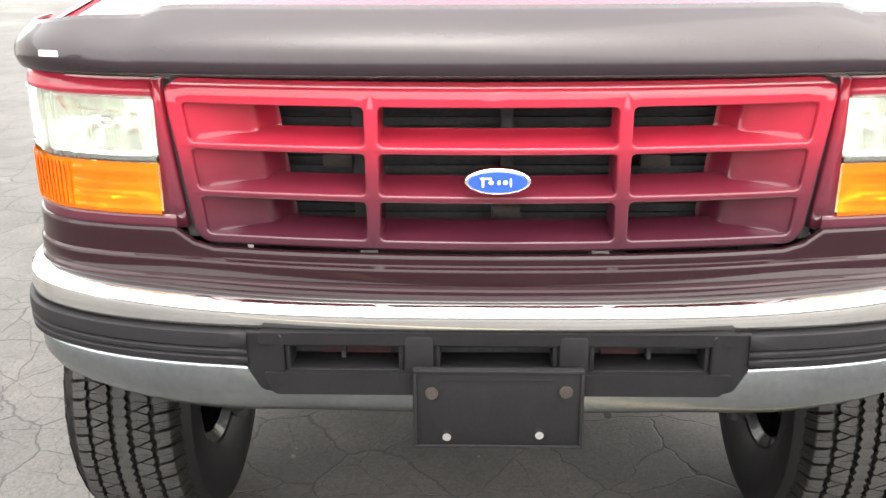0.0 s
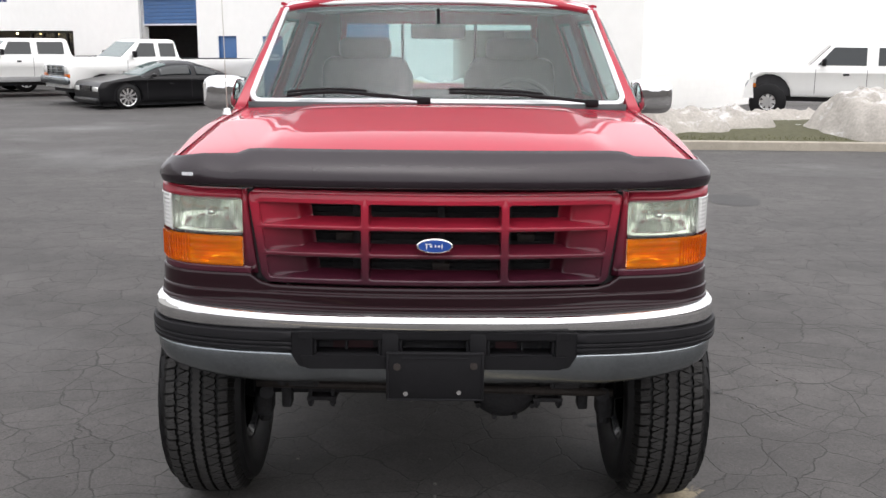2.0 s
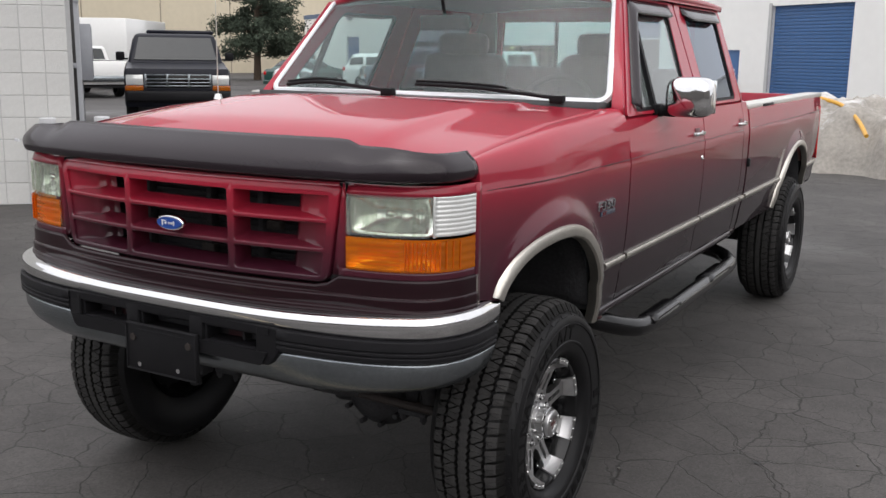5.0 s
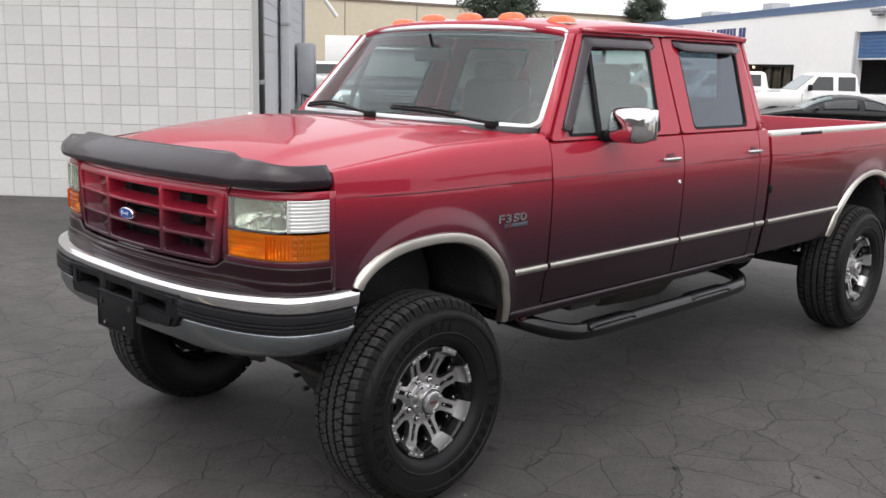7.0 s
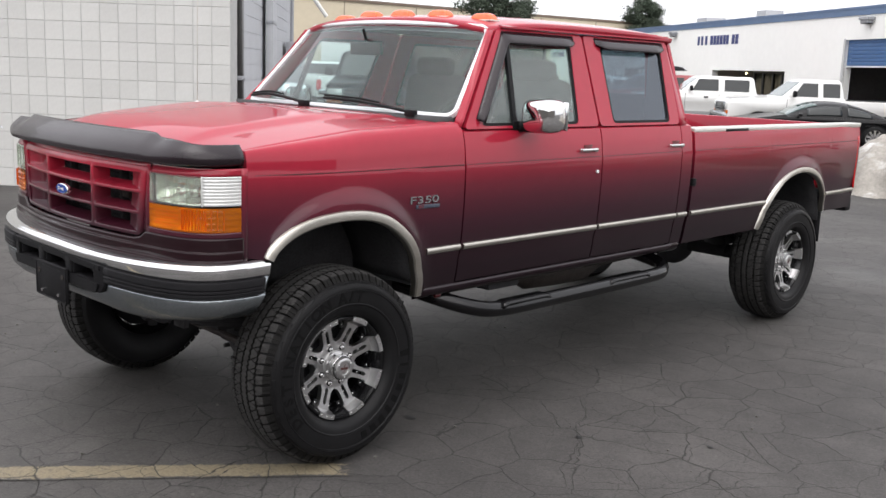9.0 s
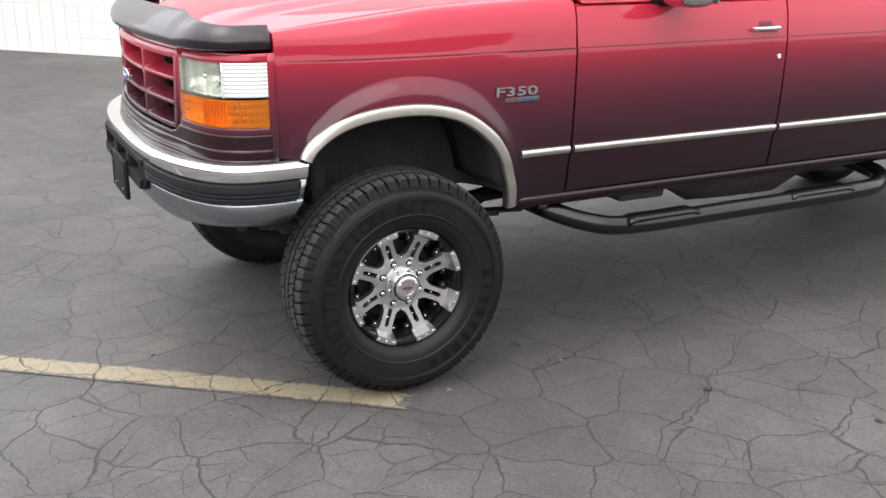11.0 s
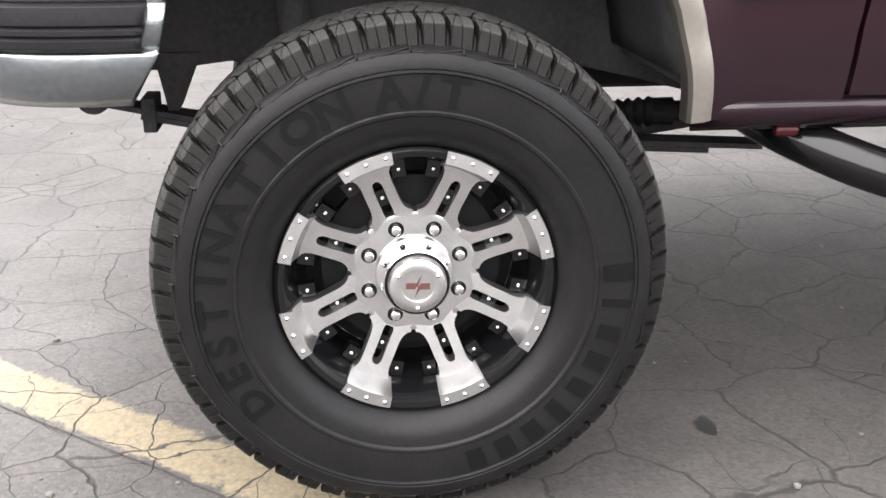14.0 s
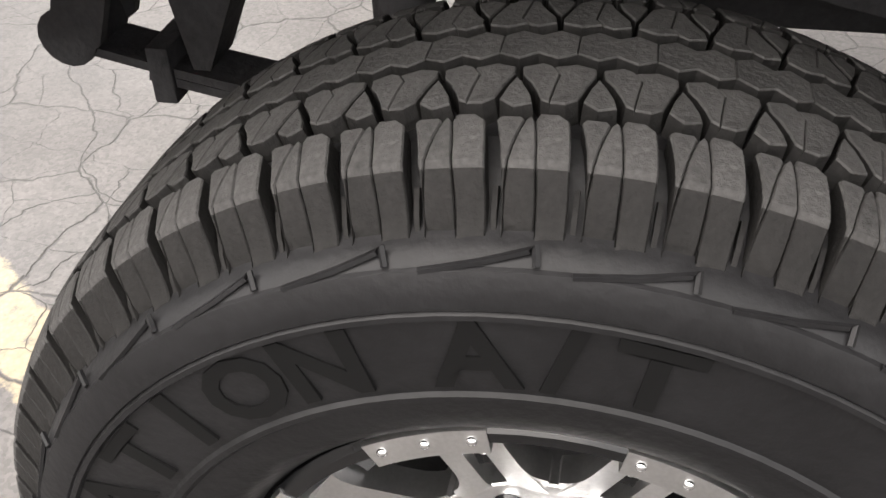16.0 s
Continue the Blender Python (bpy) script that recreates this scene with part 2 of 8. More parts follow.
def worn_line_mat():
    """Old yellow road paint, worn through in specks and cracked with the asphalt."""
    m = bpy.data.materials["cracked_asphalt"].copy()
    m.name = "worn_yellow_paint"
    n, l = m.node_tree.nodes, m.node_tree.links
    b = n["Principled BSDF"]
    base = b.inputs["Base Color"].links[0].from_socket
    crack = base.node.inputs["Factor"].links[0].from_socket
    tc = n.new("ShaderNodeTexCoord")
    wear = n.new("ShaderNodeTexNoise")
    wear.inputs["Scale"].default_value, wear.inputs["Detail"].default_value, wear.inputs["Roughness"].default_value = 26, 8, 0.75
    l.new(tc.outputs["Object"], wear.inputs["Vector"])
    r = n.new("ShaderNodeMapRange")
    r.inputs["From Min"].default_value, r.inputs["From Max"].default_value = 0.60, 0.76
    left, low = n.new("ShaderNodeAttribute"), n.new("ShaderNodeMath")
    left.attribute_name = "paint_left"
    low.operation = "MULTIPLY_ADD"
    low.inputs[1].default_value = 0.30
    l.new(left.outputs["Fac"], low.inputs[0])
    l.new(wear.outputs["Fac"], low.inputs[2])
    l.new(low.outputs[0], r.inputs["Value"])
    f = n.new("ShaderNodeMath")
    f.operation = "MULTIPLY"
    l.new(r.outputs[0], f.inputs[0])
    l.new(crack, f.inputs[1])
    mix = n.new("ShaderNodeMix")
    mix.data_type = "RGBA"
    crumb, cr = n.new("ShaderNodeTexVoronoi"), n.new("ShaderNodeMix")
    crumb.inputs["Scale"].default_value = 85
    l.new(tc.outputs["Object"], crumb.inputs["Vector"])
    cr.data_type = "RGBA"
    cr.inputs["A"].default_value, cr.inputs["B"].default_value = (0.25, 0.207, 0.133, 1), (0.165, 0.138, 0.090, 1)
    l.new(crumb.outputs["Distance"], cr.inputs["Factor"])
    l.new(cr.outputs["Result"], mix.inputs["B"])
    l.new(f.outputs[0], mix.inputs["Factor"])
    l.new(base, mix.inputs["A"])
    l.new(mix.outputs["Result"], b.inputs["Base Color"])
    return m


ASPHALT = asphalt_mat()
OIL = mat("dried_oil_stain", (0.026, 0.0245, 0.0235), 0.7, vary=0.35, scale=9, bump=0.3, bscale=90)
YELLOW_LINE = worn_line_mat()
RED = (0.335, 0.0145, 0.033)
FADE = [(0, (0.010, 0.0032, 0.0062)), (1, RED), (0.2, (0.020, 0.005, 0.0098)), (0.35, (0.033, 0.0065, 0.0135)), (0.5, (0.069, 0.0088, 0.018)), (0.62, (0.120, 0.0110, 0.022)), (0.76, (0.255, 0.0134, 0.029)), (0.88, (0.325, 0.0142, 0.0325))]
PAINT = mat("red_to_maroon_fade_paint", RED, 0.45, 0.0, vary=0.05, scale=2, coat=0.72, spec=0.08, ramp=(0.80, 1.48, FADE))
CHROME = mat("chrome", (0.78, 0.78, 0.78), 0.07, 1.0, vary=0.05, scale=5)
# darker and rougher than CHROME
DULL_CHROME = mat("dark_chrome", (0.27, 0.295, 0.31), 0.26, 1.0, vary=0.2, scale=9, bump=0.05)
BRIGHT_TRIM = mat("bright_metal_trim", (0.58, 0.555, 0.50), 0.34, 1.0, vary=0.1, scale=10)
WHITE_TRIM = mat("pale_windscreen_trim", (0.72, 0.73, 0.75), 0.3, 0.3, vary=0.04)
BLACK_PLASTIC = mat("black_textured_plastic", (0.008, 0.0078, 0.0088), 0.55, vary=0.25, scale=14, bump=0.1, bscale=300, spec=0.15)
GREY_PLASTIC = mat("faded_black_plastic", (0.0095, 0.0092, 0.0105), 0.55, vary=0.25, scale=10, bump=0.1, bscale=200, spec=0.17)
# body fade repeated lower down: redder than PAINT at equal height
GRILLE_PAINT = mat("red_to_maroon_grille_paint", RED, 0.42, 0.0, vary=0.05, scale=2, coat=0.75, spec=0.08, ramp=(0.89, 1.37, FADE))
VALANCE = mat("blackened_maroon_gloss_paint", (0.013, 0.0036, 0.0056), 0.4, 0.0, vary=0.08, scale=3, coat=0.55, spec=0.04)
SMOKE = mat("smoked_acrylic", (0.015, 0.0095, 0.0125), 0.27, vary=0.15, scale=3, coat=0.24, spec=0.28)
RUBBER = mat("tyre_rubber", (0.0080, 0.0079, 0.0084), 0.42, vary=0.35, scale=12, bump=0.08, bscale=140, spec=0.17)
# tread tops paler for wear and light, lug sides darkened as if in shade
TREAD = mat("worn_lit_tread_rubber", (0.0360, 0.0351, 0.0344), 0.85, vary=0.45, scale=25, bump=0.3, bscale=220, spec=0.15)
TREAD_WALL = mat("shaded_tread_rubber", (0.0078, 0.0074, 0.0071), 0.7, vary=0.5, scale=30, bump=0.2, bscale=200, spec=0.15)
LETTER = mat("smooth_tyre_rubber", (0.0035, 0.0035, 0.0036), 0.6, vary=0.1, spec=0.12)
BRUSHED = mat("machined_aluminium", (0.57, 0.568, 0.566), 0.35, 1.0, vary=0.12, scale=30, bump=0.03, bscale=400)
GLOSS_BLACK = mat("gloss_black_enamel", (0.004, 0.004, 0.0045), 0.2, vary=0.1, coat=0.2, spec=0.3)
UNDER = mat("black_chassis_coating", (0.031, 0.0305, 0.0325), 0.75, vary=0.4, scale=9, spec=0.2, bump=0.4, bscale=60)
DARK_STEEL = mat("rusty_dark_steel", (0.04, 0.033, 0.03), 0.7, 0.5, vary=0.5, scale=16, bump=0.3)
GLASS = glass_mat("window_glass", (0.66, 0.77, 0.765), 0.0, ior=1.4)
# haze on these panes paints in the pale sky reflection
SIDE_GLASS = glass_mat("veiled_side_glass", (0.74, 0.84, 0.83), 0.0, ior=1.5, haze=0.17, cloudy=(0.66, 0.74, 0.72))
WINDSCREEN = glass_mat("windscreen_glass", (0.76, 0.89, 0.88), 0.03, ior=1.5, haze=0.026, cloudy=(0.56, 0.74, 0.72))
TINT = glass_mat("tinted_glass", (0.15, 0.18, 0.22), 0.0, ior=1.95, sheen=(0.84, 0.91, 1.0), haze=0.03, cloudy=(0.5, 0.55, 0.65))
LENS = glass_mat("clear_lens", (0.90, 0.93, 0.88), 0.05, haze=0.12, cloudy=(0.72, 0.74, 0.70))
AMBER = glass_mat("amber_lens", (0.92, 0.36, 0.012), 0.05, haze=0.42, cloudy=(0.74, 0.19, 0.006))
AMBER_DEEP = glass_mat("deep_amber_lens", (0.88, 0.28, 0.01), 0.05, haze=0.5, cloudy=(0.70, 0.15, 0.005))
REFLECTOR = mat("lamp_reflector", (0.74, 0.76, 0.72), 0.24, 0.9, vary=0.06, scale=40)
FROST = mat("ribbed_clear_plastic", (0.72, 0.73, 0.71), 0.15, 0.35, vary=0.1, scale=30, coat=0.6)
TAILRED = mat("red_tail_lens", (0.55, 0.01, 0.012), 0.15, vary=0.1, coat=0.7)
LEATHER = mat("grey_seat_leather", (0.030, 0.036, 0.038), 0.65, vary=0.05, scale=3, spec=0.2)
DASH = mat("dark_grey_dashboard", (0.045, 0.048, 0.05), 0.7, vary=0.08, scale=8)
BLUE_BADGE = mat("blue_enamel", (0.015, 0.06, 0.28), 0.2, vary=0.05, coat=0.5)
BLUE_DOOR = mat("blue_door_paint", (0.045, 0.12, 0.28), 0.5, vary=0.08, scale=1.5)
WHITE_WALL = mat("white_painted_block", (0.87, 0.865, 0.835), 0.85, vary=0.03, scale=0.4, bump=0.06, bscale=8)
BLOCK = mat("pale_grey_painted_block", (0.56, 0.56, 0.54), 0.88, vary=0.06, scale=3, bump=0.35, bscale=70, spread=0.05)
MORTAR = mat("painted_mortar", (0.45, 0.45, 0.44), 0.9, vary=0.12, scale=12, bump=0.3, bscale=90)
GREY_WALL = mat("grey_painted_wall", (0.48, 0.49, 0.51), 0.85, vary=0.07, scale=2, bump=0.2, bscale=40)
TAN_WALL = mat("tan_precast_panel", (0.60, 0.53, 0.40), 0.9, vary=0.06, scale=0.3)
PARAPET = mat("blue_parapet_flashing", (0.09, 0.15, 0.26), 0.5, vary=0.1, scale=0.6)
DARK_VOID = mat("dark_workshop_interior", (0.30, 0.285, 0.275), 0.9, vary=0.2, scale=0.8)
FRAME_DARK = mat("dark_bronze_frame", (0.02, 0.019, 0.018), 0.4, vary=0.1)
CONCRETE = mat("concrete_kerb", (0.30, 0.27, 0.22), 0.9, vary=0.2, scale=5, bump=0.4, bscale=60)
GRASS_SOIL = mat("winter_turf_soil", (0.06, 0.058, 0.026), 0.95, vary=0.35, scale=8, bump=0.7, bscale=40)
GRASS_BLADE = mat("dry_green_grass", (0.085, 0.088, 0.034), 0.9, vary=0.3, scale=10)
GALV = mat("grey_galvanised_box", (0.33, 0.34, 0.36), 0.5, 0.3, vary=0.1, scale=6)
BARK = mat("pine_bark", (0.07, 0.05, 0.035), 0.95, vary=0.4, scale=9, bump=0.8, bscale=20)
NEEDLE = mat("pine_needles", (0.05, 0.068, 0.045), 0.85, vary=0.4, scale=1.5)
SIGN_BLUE = mat("dark_blue_sign_paint", (0.03, 0.045, 0.16), 0.6, vary=0.1)


def snow_mat():
    m = mat("dirty_snow", (0.60, 0.56, 0.50), 0.85, vary=0.3, scale=2.2, bump=1.0, bscale=11)
    n, l = m.node_tree.nodes, m.node_tree.links
    b = n["Principled BSDF"]
    base = b.inputs["Base Color"].links[0].from_socket
    tc = n.new("ShaderNodeTexCoord")
    nz = n.new("ShaderNodeTexNoise")
    nz.inputs["Scale"].default_value, nz.inputs["Detail"].default_value, nz.inputs["Roughness"].default_value = 1.4, 9, 0.7
    l.new(tc.outputs["Object"], nz.inputs["Vector"])
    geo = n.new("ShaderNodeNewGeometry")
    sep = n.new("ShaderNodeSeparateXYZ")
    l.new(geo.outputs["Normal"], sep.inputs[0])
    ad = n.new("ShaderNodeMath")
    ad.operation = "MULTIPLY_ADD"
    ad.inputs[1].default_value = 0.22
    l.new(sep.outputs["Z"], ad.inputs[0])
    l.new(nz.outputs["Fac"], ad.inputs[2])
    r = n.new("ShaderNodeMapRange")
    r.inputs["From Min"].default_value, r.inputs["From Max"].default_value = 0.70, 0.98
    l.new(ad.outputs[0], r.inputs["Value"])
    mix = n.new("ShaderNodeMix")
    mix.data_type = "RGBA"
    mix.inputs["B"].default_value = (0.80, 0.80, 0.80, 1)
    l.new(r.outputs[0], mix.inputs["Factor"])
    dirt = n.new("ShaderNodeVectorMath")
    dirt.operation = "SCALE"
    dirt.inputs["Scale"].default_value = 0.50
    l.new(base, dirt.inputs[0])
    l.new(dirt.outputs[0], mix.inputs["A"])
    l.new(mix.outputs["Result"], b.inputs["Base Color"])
    return m


SNOW = snow_mat()

# ---- building helpers ----
def part(name, bm, material, parent=None, label="", sharp=35, solid=0.0, kind="", bevel=0.0):
    """One mesh object from a bmesh, under a thing or a part."""
    bmesh.ops.recalc_face_normals(bm, faces=bm.faces)
    me = bpy.data.meshes.new(name)
    bm.to_mesh(me)
    bm.free()
    for p in me.polygons:
        p.use_smooth = True
    me.set_sharp_from_angle(angle=radians(sharp))
    for one in material if isinstance(material, (list, tuple)) else (material,):
        me.materials.append(one)
    ob = new(name, me)
    if parent:
        ob.parent = parent
    if solid:
        s = ob.modifiers.new("thickness", "SOLIDIFY")
        s.thickness, s.offset = solid, -1
    if bevel:
        s = ob.modifiers.new("edge", "BEVEL")
        s.width, s.segments, s.limit_method = bevel, 2, "ANGLE"
    return tagged(ob, label, kind=kind)


def share(name, ob, parent, m, label=""):
    """Another object on the same mesh, under parent at the pose m."""
    o = new(name, ob.data)
    o.parent = parent
    o.matrix_local = m
    return tagged(o, label)


def thing(name, label, category, m=None, group="", kind=""):
    e = new(name)
    e.empty_display_size = 0.3
    if m:
        e.matrix_world = m
    return tagged(e, label, category, group, kind)


def box(bm, x0, x1, y0, y1, z0, z1, bev=0.0, seg=2, m=None):
    r = bmesh.ops.create_cube(bm, size=1, matrix=Matrix.Translation(((x0 + x1) / 2, (y0 + y1) / 2, (z0 + z1) / 2)) @ Matrix.Diagonal((abs(x1 - x0), abs(y1 - y0), abs(z1 - z0), 1)))
    vs = r["verts"]
    if bev:
        es = list({e for v in vs for e in v.link_edges})
        r = bmesh.ops.bevel(bm, geom=es, offset=bev, segments=seg, profile=0.5, affect="EDGES")
        vs = list({v for f in r["faces"] for v in f.verts} | {v for v in vs if v.is_valid})
    if m:
        bmesh.ops.transform(bm, matrix=m, verts=vs)
    return vs


def tube(bm, pts, r, seg=12, cap=True, squash=1.0):
    """A round bar along points; r is one radius or one for each point."""
    pts = [Vector(p) for p in pts]
    rings = []
    side = None
    for i, p in enumerate(pts):
        d = (pts[min(i + 1, len(pts) - 1)] - pts[max(i - 1, 0)]).normalized()
        if side is None:
            side = d.orthogonal().normalized()
        side = (side - d * side.dot(d)).normalized()
        up = d.cross(side)
        rr = r[i] if isinstance(r, (list, tuple)) else r
        rings.append([bm.verts.new(p + rr * (math.cos(a) * side + squash * math.sin(a) * up)) for a in (2 * math.pi * k / seg for k in range(seg))])
    for a, b in zip(rings, rings[1:]):
        for k in range(seg):
            bm.faces.new((a[k], a[(k + 1) % seg], b[(k + 1) % seg], b[k]))
    if cap:
        bm.faces.new(rings[0][::-1])
        bm.faces.new(rings[-1])
    return rings


def curve_pts(pts, n=8):
    """A smooth line through points (Catmull-Rom)."""
    p = [Vector(q) for q in pts]
    out = []
    for i in range(len(p) - 1):
        a, b, c, d = p[max(i - 1, 0)], p[i], p[i + 1], p[min(i + 2, len(p) - 1)]
        for k in range(n):
            t = k / n
            out.append(0.5 * ((2 * b) + (c - a) * t + (2 * a - 5 * b + 4 * c - d) * t * t + (3 * b - a - 3 * c + d) * t ** 3))
    return out + [p[-1]]


def surf(bm, f, nu, nv):
    """A grid of faces over f(u, v), u and v from 0 to 1."""
    vs = [[bm.verts.new(f(i / nu, j / nv)) for j in range(nv + 1)] for i in range(nu + 1)]
    for i in range(nu):
        for j in range(nv):
            bm.faces.new((vs[i][j], vs[i + 1][j], vs[i + 1][j + 1], vs[i][j + 1]))
    return vs


def lathe(bm, prof, seg=48, closed=False):
    """Turns (x, r) points round the x axis."""
    rings = [[bm.verts.new((x, r * math.sin(a), r * math.cos(a))) for a in (2 * math.pi * k / seg for k in range(seg))] for x, r in prof]
    pairs = list(zip(rings, rings[1:])) + ([(rings[-1], rings[0])] if closed else [])
    for a, b in pairs:
        for k in range(seg):
            bm.faces.new((a[k], a[(k + 1) % seg], b[(k + 1) % seg], b[k]))
    return rings


def disc(bm, x, r, seg=32, cy=0.0, cz=0.0):
    bm.faces.new([bm.verts.new((x, cy + r * math.sin(2 * math.pi * k / seg), cz + r * math.cos(2 * math.pi * k / seg))) for k in range(seg)])


def sweep(bm, pts, prof, up=(0, 0, 1), closed=False, cap=True):
    """Sweeps a closed outline (side, up) along points that turn round the up direction."""
    pts = [Vector(p) for p in pts]
    up = Vector(up)
    rings = []
    for i, p in enumerate(pts):
        if closed:
            d = pts[(i + 1) % len(pts)] - pts[i - 1]
        else:
            d = pts[min(i + 1, len(pts) - 1)] - pts[max(i - 1, 0)]
        side = d.cross(up).normalized()
        u = side.cross(d).normalized()
        rings.append([bm.verts.new(p + a * side + b * u) for a, b in prof])
    n = len(prof)
    for a, b in list(zip(rings, rings[1:])) + ([(rings[-1], rings[0])] if closed else []):
        for k in range(n):
            bm.faces.new((a[k], a[(k + 1) % n], b[(k + 1) % n], b[k]))
    if cap and not closed:
        bm.faces.new(rings[0][::-1])
        bm.faces.new(rings[-1])
    return rings


def prism(bm, poly, axis, a0, a1):
    """An outline in the two other axes, drawn out along axis from a0 to a1."""
    def at(p, a):
        return {"x": (a, p[0], p[1]), "y": (p[0], a, p[1]), "z": (p[0], p[1], a)}[axis]
    lo, hi = [bm.verts.new(at(p, a0)) for p in poly], [bm.verts.new(at(p, a1)) for p in poly]
    n = len(poly)
    for k in range(n):
        bm.faces.new((lo[k], lo[(k + 1) % n], hi[(k + 1) % n], hi[k]))
    bm.faces.new(lo[::-1])
    bm.faces.new(hi)
    return lo + hi


def rounded(pts, r, n=4):
    """An outline with its corners rounded by r."""
    out = []
    m = len(pts)
    for i in range(m):
        p, a, b = Vector(pts[i]), Vector(pts[i - 1]), Vector(pts[(i + 1) % m])
        rr = min(r, (a - p).length * 0.45, (b - p).length * 0.45)
        s, e = p + (a - p).normalized() * rr, p + (b - p).normalized() * rr
        for k in range(n + 1):
            t = k / n
            out.append(((1 - t) ** 2 * s + 2 * t * (1 - t) * p + t * t * e)[:])
    return out


def smooth(a, b, x):
    t = min(1, max(0, (x - a) / (b - a)))
    return t * t * (3 - 2 * t)


def lerp_table(tab, x):
    """Straight steps through (x, y) pairs."""
    if x <= tab[0][0]:
        return tab[0][1]
    for (a, b), (c, d) in zip(tab, tab[1:]):
        if x <= c:
            return b + (d - b) * (x - a) / (c - a)
    return tab[-1][1]


def letters(text, size, depth, bold=0.03):
    """A mesh of raised letters in the xy plane, centred, from the built-in font."""
    cu = bpy.data.curves.new("lettering", "FONT")
    cu.body, cu.size, cu.extrude, cu.align_x, cu.resolution_u = text, size, depth, "CENTER", 3
    cu.offset = size * bold
    ob = new("lettering", cu)
    dg = bpy.context.evaluated_depsgraph_get()
    me = bpy.data.meshes.new_from_object(ob.evaluated_get(dg))
    bm = bmesh.new()
    bm.from_mesh(me)
    bpy.data.objects.remove(ob)
    bpy.data.meshes.remove(me)
    return bm


def inset(poly, d):
    """An outline drawn in by d, by moving each corner towards the middle line of its two sides."""
    out = []
    m = len(poly)
    for i in range(m):
        p, a, b = Vector(poly[i]), Vector(poly[i - 1]), Vector(poly[(i + 1) % m])
        e1, e2 = (p - a).normalized(), (b - p).normalized()
        n1, n2 = Vector((-e1.y, e1.x)), Vector((-e2.y, e2.x))
        k = (n1 + n2)
        out.append((p + k * (d / max(0.3, 1 + n1.dot(n2))))[:])
    return out

# ---- ground ----
bm = bmesh.new()
ticks = [-900, -300, -120, -60, -30, -15, -8, -4, -2, 0, 2, 4, 8, 15, 30, 60, 120, 300, 900]
gv = [[bm.verts.new((x, y, 0)) for y in ticks] for x in ticks]
for i in range(len(ticks) - 1):
    for j in range(len(ticks) - 1):
        bm.faces.new((gv[i][j], gv[i + 1][j], gv[i + 1][j + 1], gv[i][j + 1]))
tagged(part("ground", bm, ASPHALT, None, "worn grey asphalt lot laced with cracks", kind="structure"), category="ground")

for cx, cy, rx, ry, seed in ((3.5, 7.66, 0.33, 0.42, 1), (3.3, 13.2, 0.5, 0.35, 5)):
    bm = bmesh.new()
    bm.faces.new([bm.verts.new((cx + rx * (1 + 0.22 * noise.noise((2 * math.cos(a), 2 * math.sin(a), seed))) * math.cos(a), cy + ry * (1 + 0.22 * noise.noise((2 * math.cos(a), 2 * math.sin(a), seed + 7))) * math.sin(a), 0.004)) for a in (2 * math.pi * k / 36 for k in range(36))])
    part("oil_stain", bm, OIL, None, "dark dried oil stain on the asphalt", kind="structure")


def painted_line(a, b, w):
    bm = bmesh.new()
    d = (Vector(b) - Vector(a)).normalized()
    sd = Vector((-d.y, d.x)) * w / 2
    n = 60
    rows = []
    full = bm.verts.layers.float.new("paint_left")             # how much paint the wear has left, edge to middle
    length = (Vector(b) - Vector(a)).length
    for k in range(n + 1):
        p = Vector(a).lerp(Vector(b), k / n)
        j1, j2 = 0.012 * noise.noise((k * 0.9, 3, 0)), 0.012 * noise.noise((k * 0.9, 9, 0))
        end = min(1, min(k, n - k) / n * length / 0.05)
        row = []
        for side, left in ((1 + (j1 + 0.012) / w, 0.0), (1 - 0.28 + j1 / w, 1.0), (-1 + 0.28 + j2 / w, 1.0), (-1 - (0.012 + j2) / w, 0.0)):
            v = bm.verts.new((*(p + sd * side), 0.004))
            v[full] = left * end
            row.append(v)
        rows.append(row)
    for p, q in zip(rows, rows[1:]):
        for k in range(3):
            bm.faces.new((p[k], p[k + 1], q[k + 1], q[k]))
    return part("parking_line", bm, YELLOW_LINE, None, "worn yellow parking line on cracked asphalt", kind="structure")


tagged(painted_line((1.085, 0.0), (-2.3, -4.33), 0.14), category="line")
# small stones and dark scraps lying on the asphalt
rng = random.Random(5)
bm = bmesh.new()
for k in range(260):
    x, y = rng.uniform(-2.5, 4.5), rng.uniform(-2.6, 3.5)
    r = rng.choice((0.004, 0.005, 0.006, 0.009))
    bmesh.ops.create_icosphere(bm, subdivisions=1, radius=r, matrix=Matrix.Translation((x, y, r * 0.4)) @ Matrix.Diagonal((1, rng.uniform(0.6, 1.3), 0.7, 1)))
tagged(part("gravel", bm, mat("pale_grit", (0.12, 0.115, 0.105), 0.9, vary=0.4, scale=20), None, "scattered grit on the asphalt", kind="stuff"), category="gravel")
bm = bmesh.new()
for cx, cy, w in ((0.776, 0.637, 0.035), (1.5, 1.1, 0.02), (2.0, 1.5, 0.018)):
    bm.faces.new([bm.verts.new((cx + w * (1 + 0.3 * math.sin(3 * a)) * math.cos(a), cy + 0.6 * w * math.sin(a), 0.005)) for a in (2 * math.pi * k / 14 for k in range(14))])
tagged(part("tar_spots", bm, mat("dark_tar", (0.012, 0.012, 0.012), 0.6), None, "dark tar spots on the asphalt", kind="stuff"), category="stain")

# ---- long white building behind ----
FAC = pose(-7.55, 29.97, 0, 0, 0, -36.66)          # local x along its front, y into it
PAR = 4.32


